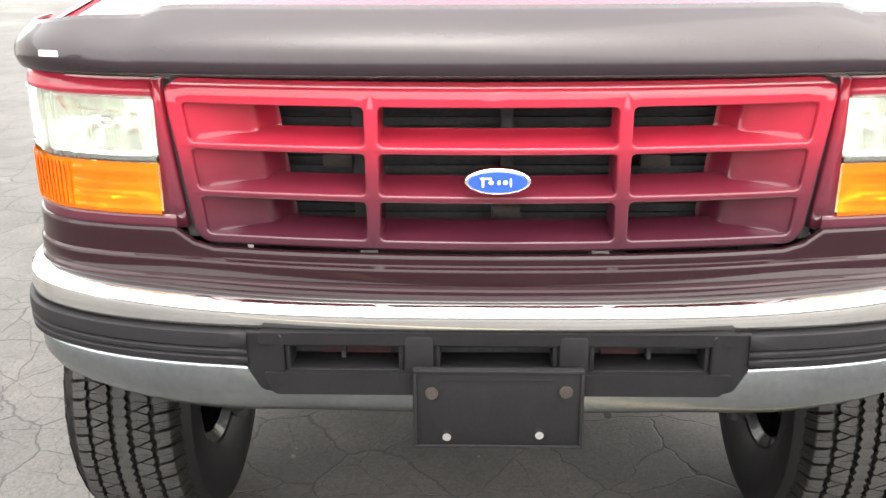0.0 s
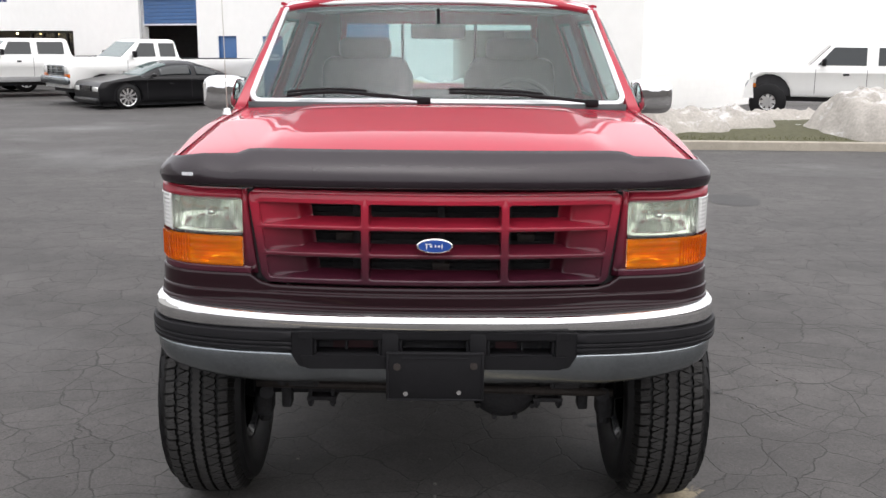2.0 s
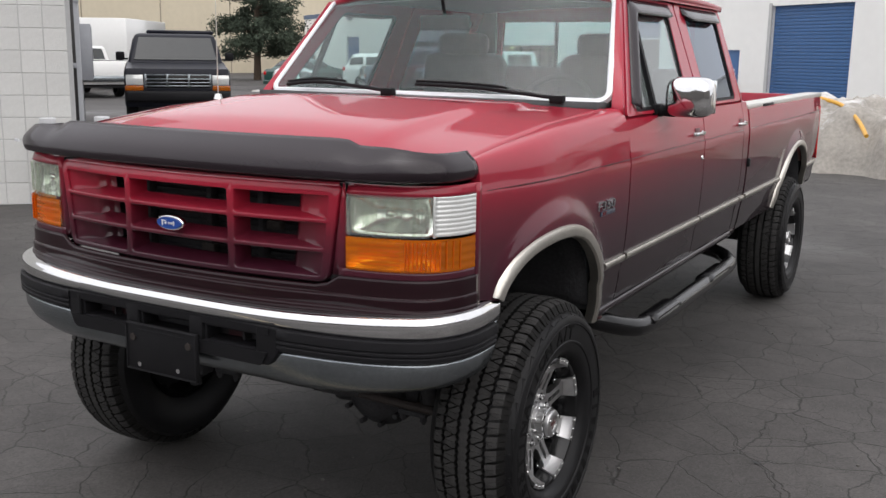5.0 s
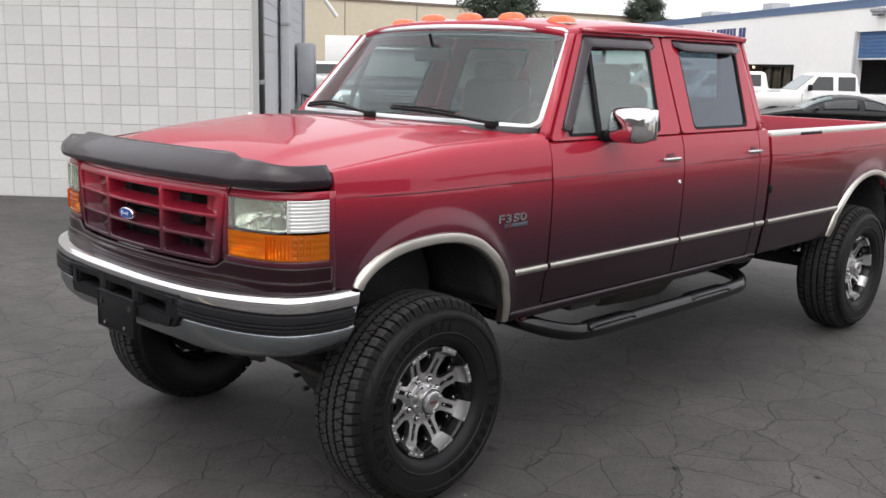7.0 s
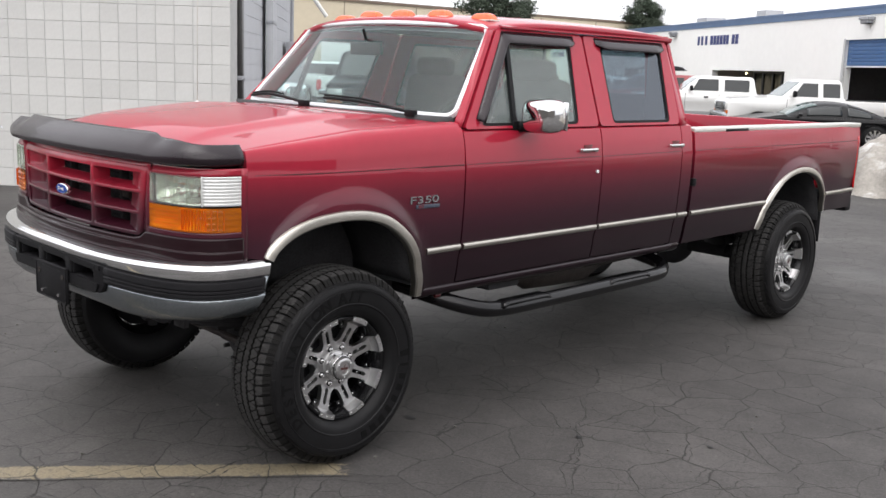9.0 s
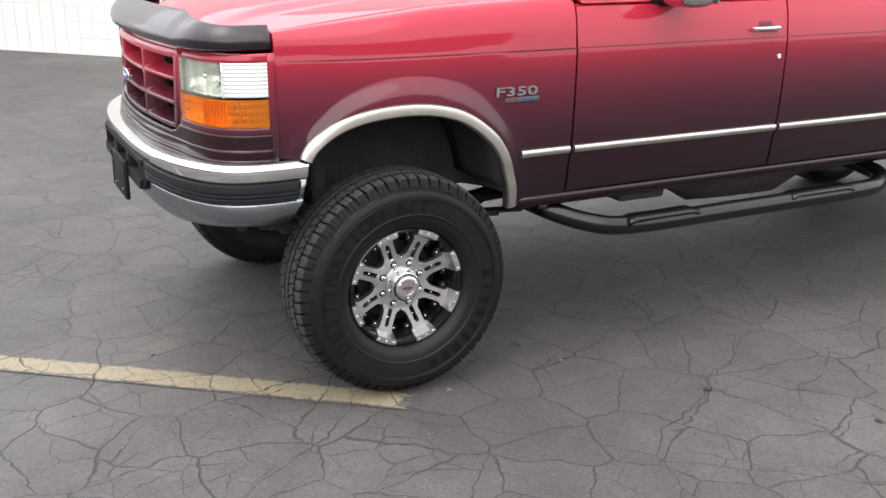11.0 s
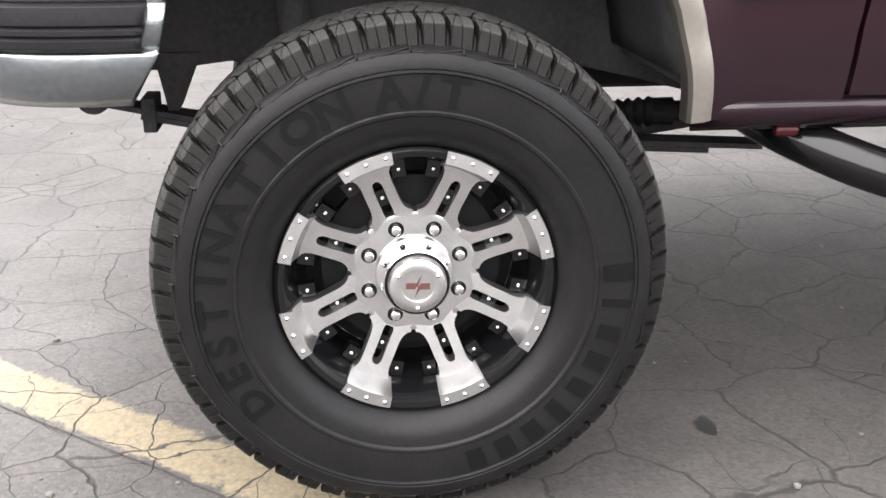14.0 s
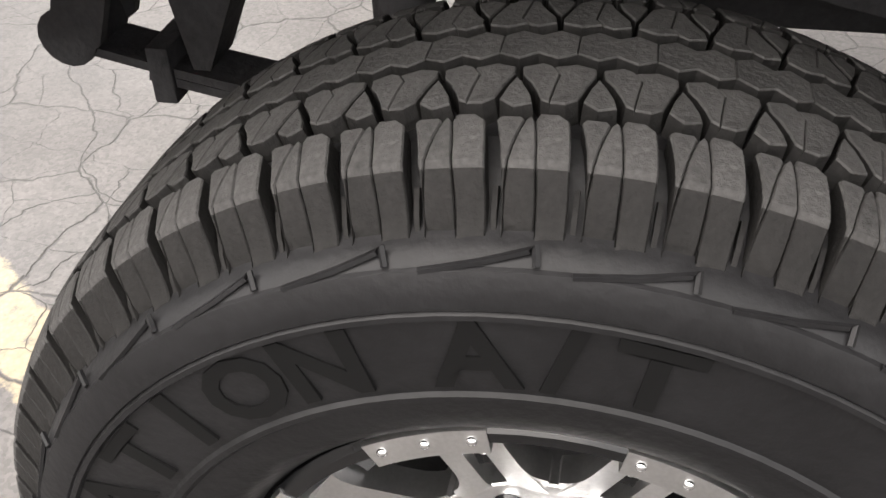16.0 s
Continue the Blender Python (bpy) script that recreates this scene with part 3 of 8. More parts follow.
def front_wall(name, s0, s1, openings, y0=0.0, y1=0.3, top=PAR, label="", material=None):
    """A wall along local x with rectangular openings (s0, s1, z0, z1) cut through it."""
    bm = bmesh.new()
    cuts = sorted(openings)
    xs = sorted({s0, s1, *(o[0] for o in cuts), *(o[1] for o in cuts)})
    for a, b in zip(xs, xs[1:]):
        mid = (a + b) / 2
        inside = [o for o in cuts if o[0] < mid < o[1]]
        if not inside:
            box(bm, a, b, y0, y1, 0, top)
        else:
            o = inside[0]
            if o[2] > 0:
                box(bm, a, b, y0, y1, 0, o[2])
            box(bm, a, b, y0, y1, o[3], top)
    bmesh.ops.remove_doubles(bm, verts=bm.verts, dist=0.0005)
    ob = part(name, bm, material or WHITE_WALL, None, label, kind="structure", sharp=20)
    ob.matrix_world = FAC
    return tagged(ob, category="wall")


OPEN = [(-45.9, -43.6, 0.1, 1.5), (-36.1, -33.5, 0, 2.7), (-32.6, -31.7, 0.5, 1.45), (-30.6, -29.7, 0.5, 1.45), (-28.5, -25.8, 0.5, 2.13), (-15.5, -8.4, 0, 2.12), (-4.1, -1.05, 0, 3.26), (0.0, 0.92, 0, 1.95), (2.16, 3.1, 0, 1.95), (4.4, 7.52, 0, 3.22), (9.85, 13.48, 0, 2.14)]
front_wall("wall_facade", -46.4, 15.6, OPEN, label="long white painted block facade")


def local_part(name, bm, material, label="", category="", kind="structure", **kw):
    ob = part(name, bm, material, None, label, kind=kind, **kw)
    ob.matrix_world = FAC
    return tagged(ob, category=category)


# raised block courses on the painted wall, as thin proud bands
bm = bmesh.new()
for k in range(1, 21):
    z = 0.203 * k
    a = -7.9
    for s0, s1 in ((13.48, 15.6),):
        box(bm, s0 + 0.02, s1 - 0.01, -0.006, 0.0, z - 0.19, z - 0.012)
local_part("block_courses", bm, WHITE_WALL, "painted block courses beside the entrance", "wall")
bm = bmesh.new()
box(bm, 15.3, 15.6, 0.3, 46, 0, PAR)
for k in range(1, 21):
    box(bm, 15.6, 15.612, 0.01, 46, 0.203 * k - 0.19, 0.203 * k - 0.012)
local_part("wall_side", bm, WHITE_WALL, "white block side wall with level joints", "wall")
bm = bmesh.new()
box(bm, -46.4, -46.1, 0.3, 46, 0, PAR)
box(bm, -46.4, 15.6, 45.7, 46, 0, PAR)
local_part("wall_back", bm, WHITE_WALL, "plain white outer walls", "wall")
bm = bmesh.new()
box(bm, -46.2, 15.4, 0.3, 45.8, 3.9, 4.0)
local_part("roof_deck", bm, GREY_WALL, "flat grey roof deck", "roof")
bm = bmesh.new()
box(bm, -46.5, 8.4, -0.05, 0.36, PAR - 0.02, PAR + 0.06)
box(bm, -46.5, 8.4, -0.035, 0.0, PAR - 0.24, PAR - 0.02)
local_part("parapet_trim", bm, PARAPET, "blue metal band along the parapet", "trim")
bm = bmesh.new()
box(bm, 8.4, 15.66, -0.03, 0.36, PAR, PAR + 0.05)
local_part("parapet_cap", bm, WHITE_WALL, "white parapet cap", "trim")
# interiors behind the openings
bm = bmesh.new()
box(bm, -6.5, 1.2, 7.5, 7.6, 0, 3.9)
box(bm, -6.6, -6.5, 0.3, 7.6, 0, 3.9)
box(bm, 1.2, 1.3, 0.3, 7.6, 0, 3.9)
local_part("workshop_walls", bm, DARK_VOID, "dark workshop walls", "wall")
bm = bmesh.new()
box(bm, -15.9, -8.0, 4.0, 4.1, 0, 3.0)
box(bm, -15.9, -15.8, 0.3, 4.0, 0, 3.0)
box(bm, -8.1, -8.0, 0.3, 4.0, 0, 3.0)
box(bm, -15.9, -8.0, 0.3, 4.0, 2.14, 2.2)
local_part("porch_walls", bm, mat("beige_porch_wall", (0.45, 0.42, 0.36), 0.9), "beige walls of a covered porch", "wall")
bm = bmesh.new()
box(bm, 9.4, 14.0, 6.5, 6.6, 0, 3.0)
box(bm, 9.4, 9.5, 1.6, 6.5, 0, 3.0)
box(bm, 13.9, 14.0, 1.6, 6.5, 0, 3.0)
box(bm, 9.4, 14.0, 1.6, 6.5, 2.3, 2.4)
local_part("showroom_walls", bm, mat("grey_showroom_wall", (0.40, 0.39, 0.37), 0.9), "dim grey showroom walls", "wall")
bm = bmesh.new()
box(bm, 9.80, 9.85, 0.3, 1.6, 0, 2.2)
box(bm, 13.48, 13.53, 0.3, 1.6, 0, 2.2)
box(bm, 9.8, 13.53, 0.3, 1.6, 2.14, 2.2)
local_part("recess_walls", bm, mat("cream_recess_paint", (0.62, 0.59, 0.52), 0.85), "cream walls of the recessed entrance", "wall")


def glazing(name, s0, s1, y, z1, bars, label):
    e = thing(name, label, "window", kind="structure")
    e.matrix_world = FAC
    for s in bars:
        bm = bmesh.new()
        box(bm, s - 0.05, s + 0.05, y - 0.05, y + 0.05, 0, z1)
        part("mullion", bm, FRAME_DARK, e)
    bm = bmesh.new()
    box(bm, s0, s1, y - 0.05, y + 0.05, z1 - 0.1, z1)
    box(bm, s0, s1, y - 0.05, y + 0.05, 0, 0.12)
    part("window_frame", bm, FRAME_DARK, e)
    for a, b in zip(bars, bars[1:]):
        bm = bmesh.new()
        box(bm, a + 0.05, b - 0.05, y - 0.004, y + 0.004, 0.12, z1 - 0.1)
        part("pane", bm, TINT_OFFICE, e)
    return e


TINT_OFFICE = glass_mat("dim_office_glass", (0.55, 0.55, 0.52))
glazing("window_1", 10.6, 13.48, 1.55, 2.14, [10.62, 11.55, 12.42, 13.2, 13.46], "dark-framed glass entrance with tall panes")
glazing("window_2", -12.3, -8.4, 0.6, 2.12, [-12.25, -11.4, -10.5, -9.7, -9.0, -8.45], "dark-framed porch glazing")
glazing("window_3", -28.5, -25.8, 0.12, 2.13, [-28.45, -27.8, -27.15, -26.5, -25.85], "dark office window with upright bars")
glazing("window_4", -45.9, -43.6, 0.12, 1.5, [-45.85, -44.7, -43.65], "dark office window")
for nm, a, b in (("window_5", -32.6, -31.7), ("window_6", -30.6, -29.7)):
    bm = bmesh.new()
    box(bm, a, b, 0.1, 0.16, 0.5, 1.45, 0.01)
    local_part(nm, bm, BLUE_DOOR, "small blue shuttered window", "window")


def plain_door(name, s0, s1, z1, label, sign=False):
    e = thing(name, label, "door", kind="structure")
    e.matrix_world = FAC
    bm = bmesh.new()
    box(bm, s0 + 0.04, s1 - 0.04, 0.06, 0.11, 0.02, z1 - 0.04, 0.006)
    part("door_leaf", bm, BLUE_DOOR, e)
    bm = bmesh.new()
    for a, b, c, d in ((s0, s0 + 0.045, 0, z1), (s1 - 0.045, s1, 0, z1), (s0, s1, z1 - 0.045, z1)):
        box(bm, a, b, 0.03, 0.15, c, d)
    part("door_frame", bm, BLUE_DOOR, e)
    bm = bmesh.new()
    box(bm, s1 - 0.14, s1 - 0.09, 0.02, 0.06, 0.92, 1.02, 0.008)
    part("door_handle", bm, GALV, e)
    if sign:
        bm = bmesh.new()
        for z, w in ((1.34, 0.26), (1.22, 0.30)):
            box(bm, (s0 + s1) / 2 - w, (s0 + s1) / 2 + w * 0.9, 0.054, 0.059, z - 0.035, z + 0.035)
        part("door_sign_bars", bm, WHITE_TRIM, e, "two white painted bars of writing")
    return e


plain_door("door_1", 0.0, 0.92, 1.95, "closed blue steel door")
plain_door("door_2", 2.16, 3.1, 1.95, "closed blue steel door with white writing bars", True)


def shutter(name, s0, s1, z0, z1, label, rows):
    e = thing(name, label, "door", kind="structure")
    e.matrix_world = FAC
    for k in range(rows):
        a = z0 + (z1 - z0) * k / rows
        b = z0 + (z1 - z0) * (k + 1) / rows
        bm = bmesh.new()
        box(bm, s0 + 0.02, s1 - 0.02, 0.10, 0.15, a + 0.003, b - 0.003, 0.005)
        part("panel", bm, BLUE_DOOR, e)
    return e


shutter("garage_door_1", 4.4, 7.52, 0.0, 3.22, "closed blue ribbed roller door", 34)
shutter("garage_door_2", -4.1, -1.05, 2.36, 3.26, "blue sectional door, half raised", 7)
shutter("garage_door_3", -36.1, -33.5, 0.0, 2.7, "closed blue roller door", 16)
bm = bmesh.new()
box(bm, -4.1, -1.05, 0.09, 0.16, 2.30, 2.36, 0.01)
local_part("door_edge", bm, WHITE_TRIM, "white bottom rail of the raised door", "trim")
bm = bmesh.new()
for a, b in ((-4.22, -4.1), (4.28, 4.4)):
    box(bm, a, b, -0.02, 0.05, 0, 3.3)
local_part("door_jamb", bm, mat("pale_grey_jamb", (0.5, 0.5, 0.49), 0.8), "pale grey door jambs", "trim")
for k, s in enumerate((-2.7, -27.0, -35.0, -20.5)):
    e = thing("wall_lamp", "grey floodlight on the white facade", "lamp", group="wall lamps")
    e.matrix_world = FAC @ Matrix.Translation((s, 0, 3.9))
    bm = bmesh.new()
    box(bm, -0.28, 0.28, -0.30, 0.0, -0.02, 0.10, 0.02)
    box(bm, -0.22, 0.22, -0.26, -0.02, -0.12, -0.02, 0.02)
    part("lamp_body", bm, GALV, e)
    bm = bmesh.new()
    box(bm, -0.2, 0.2, -0.24, -0.04, -0.135, -0.12)
    part("lamp_glass", bm, GREY_PLASTIC, e)
# ceiling lights glowing in the porch and the entrance
for s, y, z in ((-14.4, 1.2, 2.06), (-12.6, 1.2, 2.06), (11.1, 2.6, 2.2), (12.0, 3.2, 2.2), (-13.5, 2.6, 2.06)):
    bm = bmesh.new()
    bmesh.ops.create_uvsphere(bm, u_segments=14, v_segments=8, radius=0.05)
    ob = part("ceiling_lamp", bm, glow_mat("warm_lamp_glow", (1.0, 0.78, 0.42), 5.0), None, "small glowing warm ceiling lamp")
    ob.matrix_world = FAC @ Matrix.Translation((s, y, z - 0.04))
    tagged(ob, category="lamp", group="entrance lamps")
# painted sign on the wall: plain bars in place of a company name
def sign_bars(name, s0, z0, h, widths, label):
    e = thing(name, label, "sign")
    e.matrix_world = FAC
    s = s0
    for w in widths:
        if w > 0:
            bm = bmesh.new()
            box(bm, s, s + w * 0.82, -0.012, 0.0, z0, z0 + h)
            part("sign_bar", bm, SIGN_BLUE, e)
        s += abs(w)
    return e


sign_bars("wall_sign", -17.5, 3.28, 0.42, [0.3, -0.12, 0.3, -0.18, 0.3, -0.3, 0.36, 0.36, 0.36, 0.36, 0.33, 0.33, -0.28, 0.36, 0.36], "dark blue painted bars of writing on the facade")
sign_bars("wall_sign", -45.6, 2.85, 0.36, [0.3, -0.12, 0.3, -0.18, 0.3, -0.3, 0.36, 0.36, 0.36, 0.36, 0.33], "dark blue painted bars of writing on the facade")
# sign board above the entrance
e = thing("sign_board", "pale sign board with a yellow sunburst", "sign")
e.matrix_world = FAC
bm = bmesh.new()
box(bm, 10.95, 13.6, -0.05, 0.0, 2.52, 3.5, 0.01)
part("board", bm, mat("cream_sign_face", (0.72, 0.69, 0.58), 0.5), e)
bm = bmesh.new()
pts = [(12.0 + (0.34 if k % 2 else 0.22) * math.cos(math.pi * k / 10), 2.95 + (0.34 if k % 2 else 0.22) * math.sin(math.pi * k / 10)) for k in range(20)]
prism(bm, pts, "y", -0.058, -0.05)
part("sunburst", bm, mat("sign_yellow", (0.75, 0.52, 0.06), 0.5), e)
SIGN_PINK = mat("sign_pink", (0.55, 0.25, 0.22), 0.5)
for x0, x1, z0, z1 in ((11.1, 11.6, 2.78, 2.86), (11.15, 11.5, 2.93, 3.02), (12.5, 13.3, 2.85, 3.0)):
    bm = bmesh.new()
    box(bm, x0, x1, -0.057, -0.05, z0, z1)
    part("sign_bar", bm, SIGN_PINK, e)
# mail boxes in the recess
for s in (10.05,):
    bm = bmesh.new()
    box(bm, s - 0.2, s + 0.2, 1.35, 1.58, 1.0, 1.25, 0.02)
    local_part("mail_box", bm, GREY_PLASTIC, "dark mail box in the entrance recess", "box", kind="")
# roof vent
bm = bmesh.new()
box(bm, -16.7, -15.7, 2.5, 3.4, 4.0, 5.0, 0.03)
local_part("roof_vent", bm, GALV, "grey metal roof vent", "vent", kind="")
bm = bmesh.new()
box(bm, -24.0, -22.6, 2.5, 3.6, 4.0, 4.95, 0.03)
local_part("roof_vent", bm, GALV, "grey metal roof vent", "vent", kind="")

# ---- grey block building beside the lot: its corner and the wall that runs off towards -y ----
WALL = pose(-6.75, 4.40, 0, 0, 0, 41.0)      # local -x runs along its front, -y is the side that is seen
RET = pose(-6.75, 4.40, 0, 0, 0, 50.0)      # local y runs along the building's other side
BW, BH = 0.245, 0.242
TALL = 22


def block_piece():
    bm = bmesh.new()
    box(bm, -BW / 2 + 0.0045, BW / 2 - 0.0045, -0.006, 0.05, -BH / 2 + 0.0045, BH / 2 - 0.0045, 0.003, 1)
    return bm


wall_b = thing("wall_block", "pale grey painted block wall in stack bond", "wall", kind="structure")
wall_b.matrix_world = WALL
bm = bmesh.new()
box(bm, -14.0, -0.002, 0.0, 0.3, 0, TALL * BH)
part("mortar_bed", bm, MORTAR, wall_b)
first = part("block", block_piece(), BLOCK, wall_b)
first.matrix_local = Matrix.Translation((-BW / 2, 0, BH / 2))
rest = bmesh.new()
for i in range(57):
    for j in range(TALL):
        if i == 0 and j == 0:
            continue
        m = Matrix.Translation((-BW * (i + 0.5), 0, BH * (j + 0.5)))
        if i < 26 and j < 11:
            share("block", first, wall_b, m)
        else:
            box(rest, -BW * (i + 1) + 0.0045, -BW * i - 0.0045, -0.006, 0.02, BH * j + 0.0045, BH * (j + 1) - 0.0045)
part("block_field", rest, BLOCK, wall_b, kind="stuff")
bm = bmesh.new()
box(bm, -0.3, -0.06, 0.32, 12.0, 0, TALL * BH)
for j in range(1, TALL):
    box(bm, -0.06, -0.052, 0.34, 12.0, BH * j - 0.225, BH * j - 0.012)
ob = part("wall_return", bm, GREY_WALL, None, "grey side wall with level joints", kind="structure")
ob.matrix_world = RET
tagged(ob, category="wall")
bm = bmesh.new()
prism(bm, [(-14.0, -0.03), (0.0, -0.03), (-1.95, 12.0), (-14.0, 12.0)], "z", TALL * BH, TALL * BH + 0.12)
ob = part("roof_slab", bm, GREY_WALL, None, "flat grey roof edge", kind="structure")
ob.matrix_world = WALL
tagged(ob, category="roof")
bm = bmesh.new()
box(bm, -14.3, -14.0, -0.02, 11.8, 0, TALL * BH)
box(bm, -14.0, -2.3, 11.5, 11.8, 0, TALL * BH)
ob = part("wall_rear", bm, GREY_WALL, None, "plain grey outer walls", kind="structure")
ob.matrix_world = WALL
tagged(ob, category="wall")


def on_return(name, label, category, pieces, material, extra=()):
    e = thing(name, label, category)
    e.matrix_world = RET
    for nm, b, m in pieces:
        bm = bmesh.new()
        box(bm, *b)
        part(nm, bm, m, e)
    for nm, pts, r, m in extra:
        bm = bmesh.new()
        tube(bm, pts, r, 10)
        part(nm, bm, m, e)
    return e


on_return("downpipe", "tall grey square downpipe on the wall", "pipe", [("pipe", (0.01, 0.14, 4.6, 5.3, 0, 5.3, 0.01), GREY_WALL), ("strap", (0.008, 0.145, 4.58, 5.32, 2.4, 2.46, 0.004), GALV)], None)
on_return("wall_conduit", "dark metal conduit beside the corner", "pipe", [("conduit", (0.01, 0.08, 0.55, 0.75, 0.6, 2.62, 0.01), FRAME_DARK), ("bracket", (0.008, 0.09, 0.53, 0.77, 1.5, 1.56, 0.004), GALV)], None)
on_return("meter_box", "grey electric meter box with conduits", "box", [("box_body", (0.01, 0.36, 9.2, 10.2, 1.1, 2.2, 0.02), GALV), ("box_door", (0.36, 0.375, 9.25, 10.15, 1.15, 2.15, 0.006), GALV)], None, [("conduit", [(0.12, 9.6, 2.2), (0.12, 9.6, 3.3)], 0.04, GALV), ("conduit", [(0.12, 9.4, 0.0), (0.12, 9.4, 1.1)], 0.05, GALV)])
on_return("roof_ladder_bracket", "bent white pipe at the wall's end", "pipe", [("foot", (0.01, 0.1, 11.6, 11.8, 3.3, 3.5, 0.01), GALV)], None, [("arm", [(0.05, 11.7, 3.9), (0.8, 12.0, 2.9)], 0.05, WHITE_WALL)])
for x, y in ((-6.52, 4.62), (-6.78, 4.10)):
    e = thing("bollard", "pale grey painted steel bollard by the wall", "bollard", pose(x, y, 0), group="bollards")
    bm = bmesh.new()
    tube(bm, [(0, 0, 0), (0, 0, 0.98)], 0.085, 20)
    part("post", bm, mat("pale_bollard_paint", (0.55, 0.56, 0.57), 0.6, vary=0.12, scale=8), e, bevel=0.01)
    bm = bmesh.new()
    tube(bm, [(0, 0, 0), (0, 0, 0.02)], [0.13, 0.12], 20)
    part("concrete_collar", bm, CONCRETE, e)

# ---- tan hall far behind ----
e = thing("warehouse", "long tan precast warehouse far behind", "building")
d = Vector((-46.5, 76, 0)) - Vector((-53.5, 36, 0))
e.matrix_world = Matrix.Translation((-53.5, 36, 0)) @ Matrix.Rotation(math.atan2(d.y, d.x), 4, "Z")
bm = bmesh.new()
box(bm, -30, 45, 0, 25, 0, 6.15)
part("wall", bm, TAN_WALL, e)
for k in range(12):
    bm = bmesh.new()
    box(bm, -30 + 6.2 * k, -29.93 + 6.2 * k, -0.03, 0, 0, 6.1)
    part("panel_joint", bm, mat("dark_tan_joint", (0.30, 0.26, 0.2), 0.9), e)
bm = bmesh.new()
box(bm, -30.1, 45.1, -0.1, 25.1, 6.15, 6.35)
part("roof", bm, mat("brown_roof_edge", (0.16, 0.12, 0.09), 0.7), e)
for k, x in enumerate((-6.0, 6, 13, 24)):
    bm = bmesh.new()
    box(bm, x - 0.3, x + 0.3, -0.35, -0.01, 3.4, 3.62, 0.03)
    part("wall_light", bm, GALV, e)

# ---- kerbed island with turf and snow ----
bm = bmesh.new()
isl = rounded([(2.2, 13.35), (9.5, 13.2), (13.5, 14.5), (12.5, 19.0), (4.5, 18.9), (1.5, 16.0)], 1.0, 6)
inner = inset(isl, 0.17)
n = len(isl)
rows = []
for (a, b), (c, d) in zip(isl, inner):
    rows.append([bm.verts.new(p) for p in ((a, b, 0), (a + 0.1 * (c - a), b + 0.1 * (d - b), 0.135), (a + 0.2 * (c - a), b + 0.2 * (d - b), 0.15), (c, d, 0.15), (c, d, 0.02))])
for i in range(n):
    a, b = rows[i], rows[(i + 1) % n]
    for k in range(4):
        bm.faces.new((a[k], a[k + 1], b[k + 1], b[k]))
tagged(part("kerb", bm, CONCRETE, None, "worn tan concrete kerb round the island", kind="structure"), category="kerb")
bm = bmesh.new()
cx, cy = 7.3, 16.0
c0 = bm.verts.new((cx, cy, 0.30))
ring1 = [bm.verts.new((cx + (p[0] - cx) * 0.55, cy + (p[1] - cy) * 0.55, 0.24)) for p in inner]
ring2 = [bm.verts.new((p[0], p[1], 0.13)) for p in inner]
for i in range(n):
    j = (i + 1) % n
    bm.faces.new((c0, ring1[i], ring1[j]))
    bm.faces.new((ring1[i], ring2[i], ring2[j], ring1[j]))
tagged(part("island_soil", bm, GRASS_SOIL, None, "brown winter turf soil inside the kerb", kind="structure"), category="ground")
rng = random.Random(11)
bm = bmesh.new()
for k in range(9000):
    x, y = rng.uniform(3.0, 12.0), rng.uniform(13.6, 18.0)
    h = rng.uniform(0.02, 0.07)
    a = rng.uniform(0, math.pi)
    w = 0.010
    dx, dy = w * math.cos(a), w * math.sin(a)
    z = 0.14
    lx, ly = rng.uniform(-0.03, 0.03), rng.uniform(-0.03, 0.03)
    bm.faces.new([bm.verts.new(p) for p in ((x - dx, y - dy, z), (x + dx, y + dy, z), (x + lx, y + ly, z + h + 0.015))])
tagged(part("grass", bm, GRASS_BLADE, None, "short dry winter grass on the island", kind="stuff"), category="grass")


def snow_pile(name, label, cells, seed):
    """A heap of old ploughed snow: height from a few humps, broken by lumps."""
    x0 = min(c[0] - c[2] for c in cells) - 0.3
    x1 = max(c[0] + c[2] for c in cells) + 0.3
    y0 = min(c[1] - c[3] for c in cells) - 0.3
    y1 = max(c[1] + c[3] for c in cells) + 0.3
    nx, ny = int((x1 - x0) / 0.07), int((y1 - y0) / 0.07)
    bm = bmesh.new()
    grid = {}

    def height(x, y):
        h = -0.05
        for cx, cy, rx, ry, top in cells:
            d = math.hypot((x - cx) / rx, (y - cy) / ry)
            d *= 1 + 0.30 * noise.noise((x * 0.9, y * 0.9, seed)) + 0.10 * noise.noise((x * 3.1, y * 3.1, seed))
            h = max(h, top * max(0.0, 1 - max(0, d) ** 3.2) if d < 1 else -0.05)
        if h > 0:
            h += 0.17 * noise.fractal((x * 2.0, y * 2.0, seed + 3), 0.85, 2.1, 6) * min(1, h * 3)
            h += 0.10 * abs(noise.noise((x * 4.3, y * 4.3, seed)))
        return h
    for i in range(nx + 1):
        for j in range(ny + 1):
            x, y = x0 + (x1 - x0) * i / nx, y0 + (y1 - y0) * j / ny
            grid[i, j] = (x, y, height(x, y))
    made = {}

    def vert(k):
        if k not in made:
            made[k] = bm.verts.new(grid[k])
        return made[k]
    for i in range(nx):
        for j in range(ny):
            q = ((i, j), (i + 1, j), (i + 1, j + 1), (i, j + 1))
            if max(grid[k][2] for k in q) > -0.04:
                bm.faces.new([vert(k) for k in q])
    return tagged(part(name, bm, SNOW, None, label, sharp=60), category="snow")


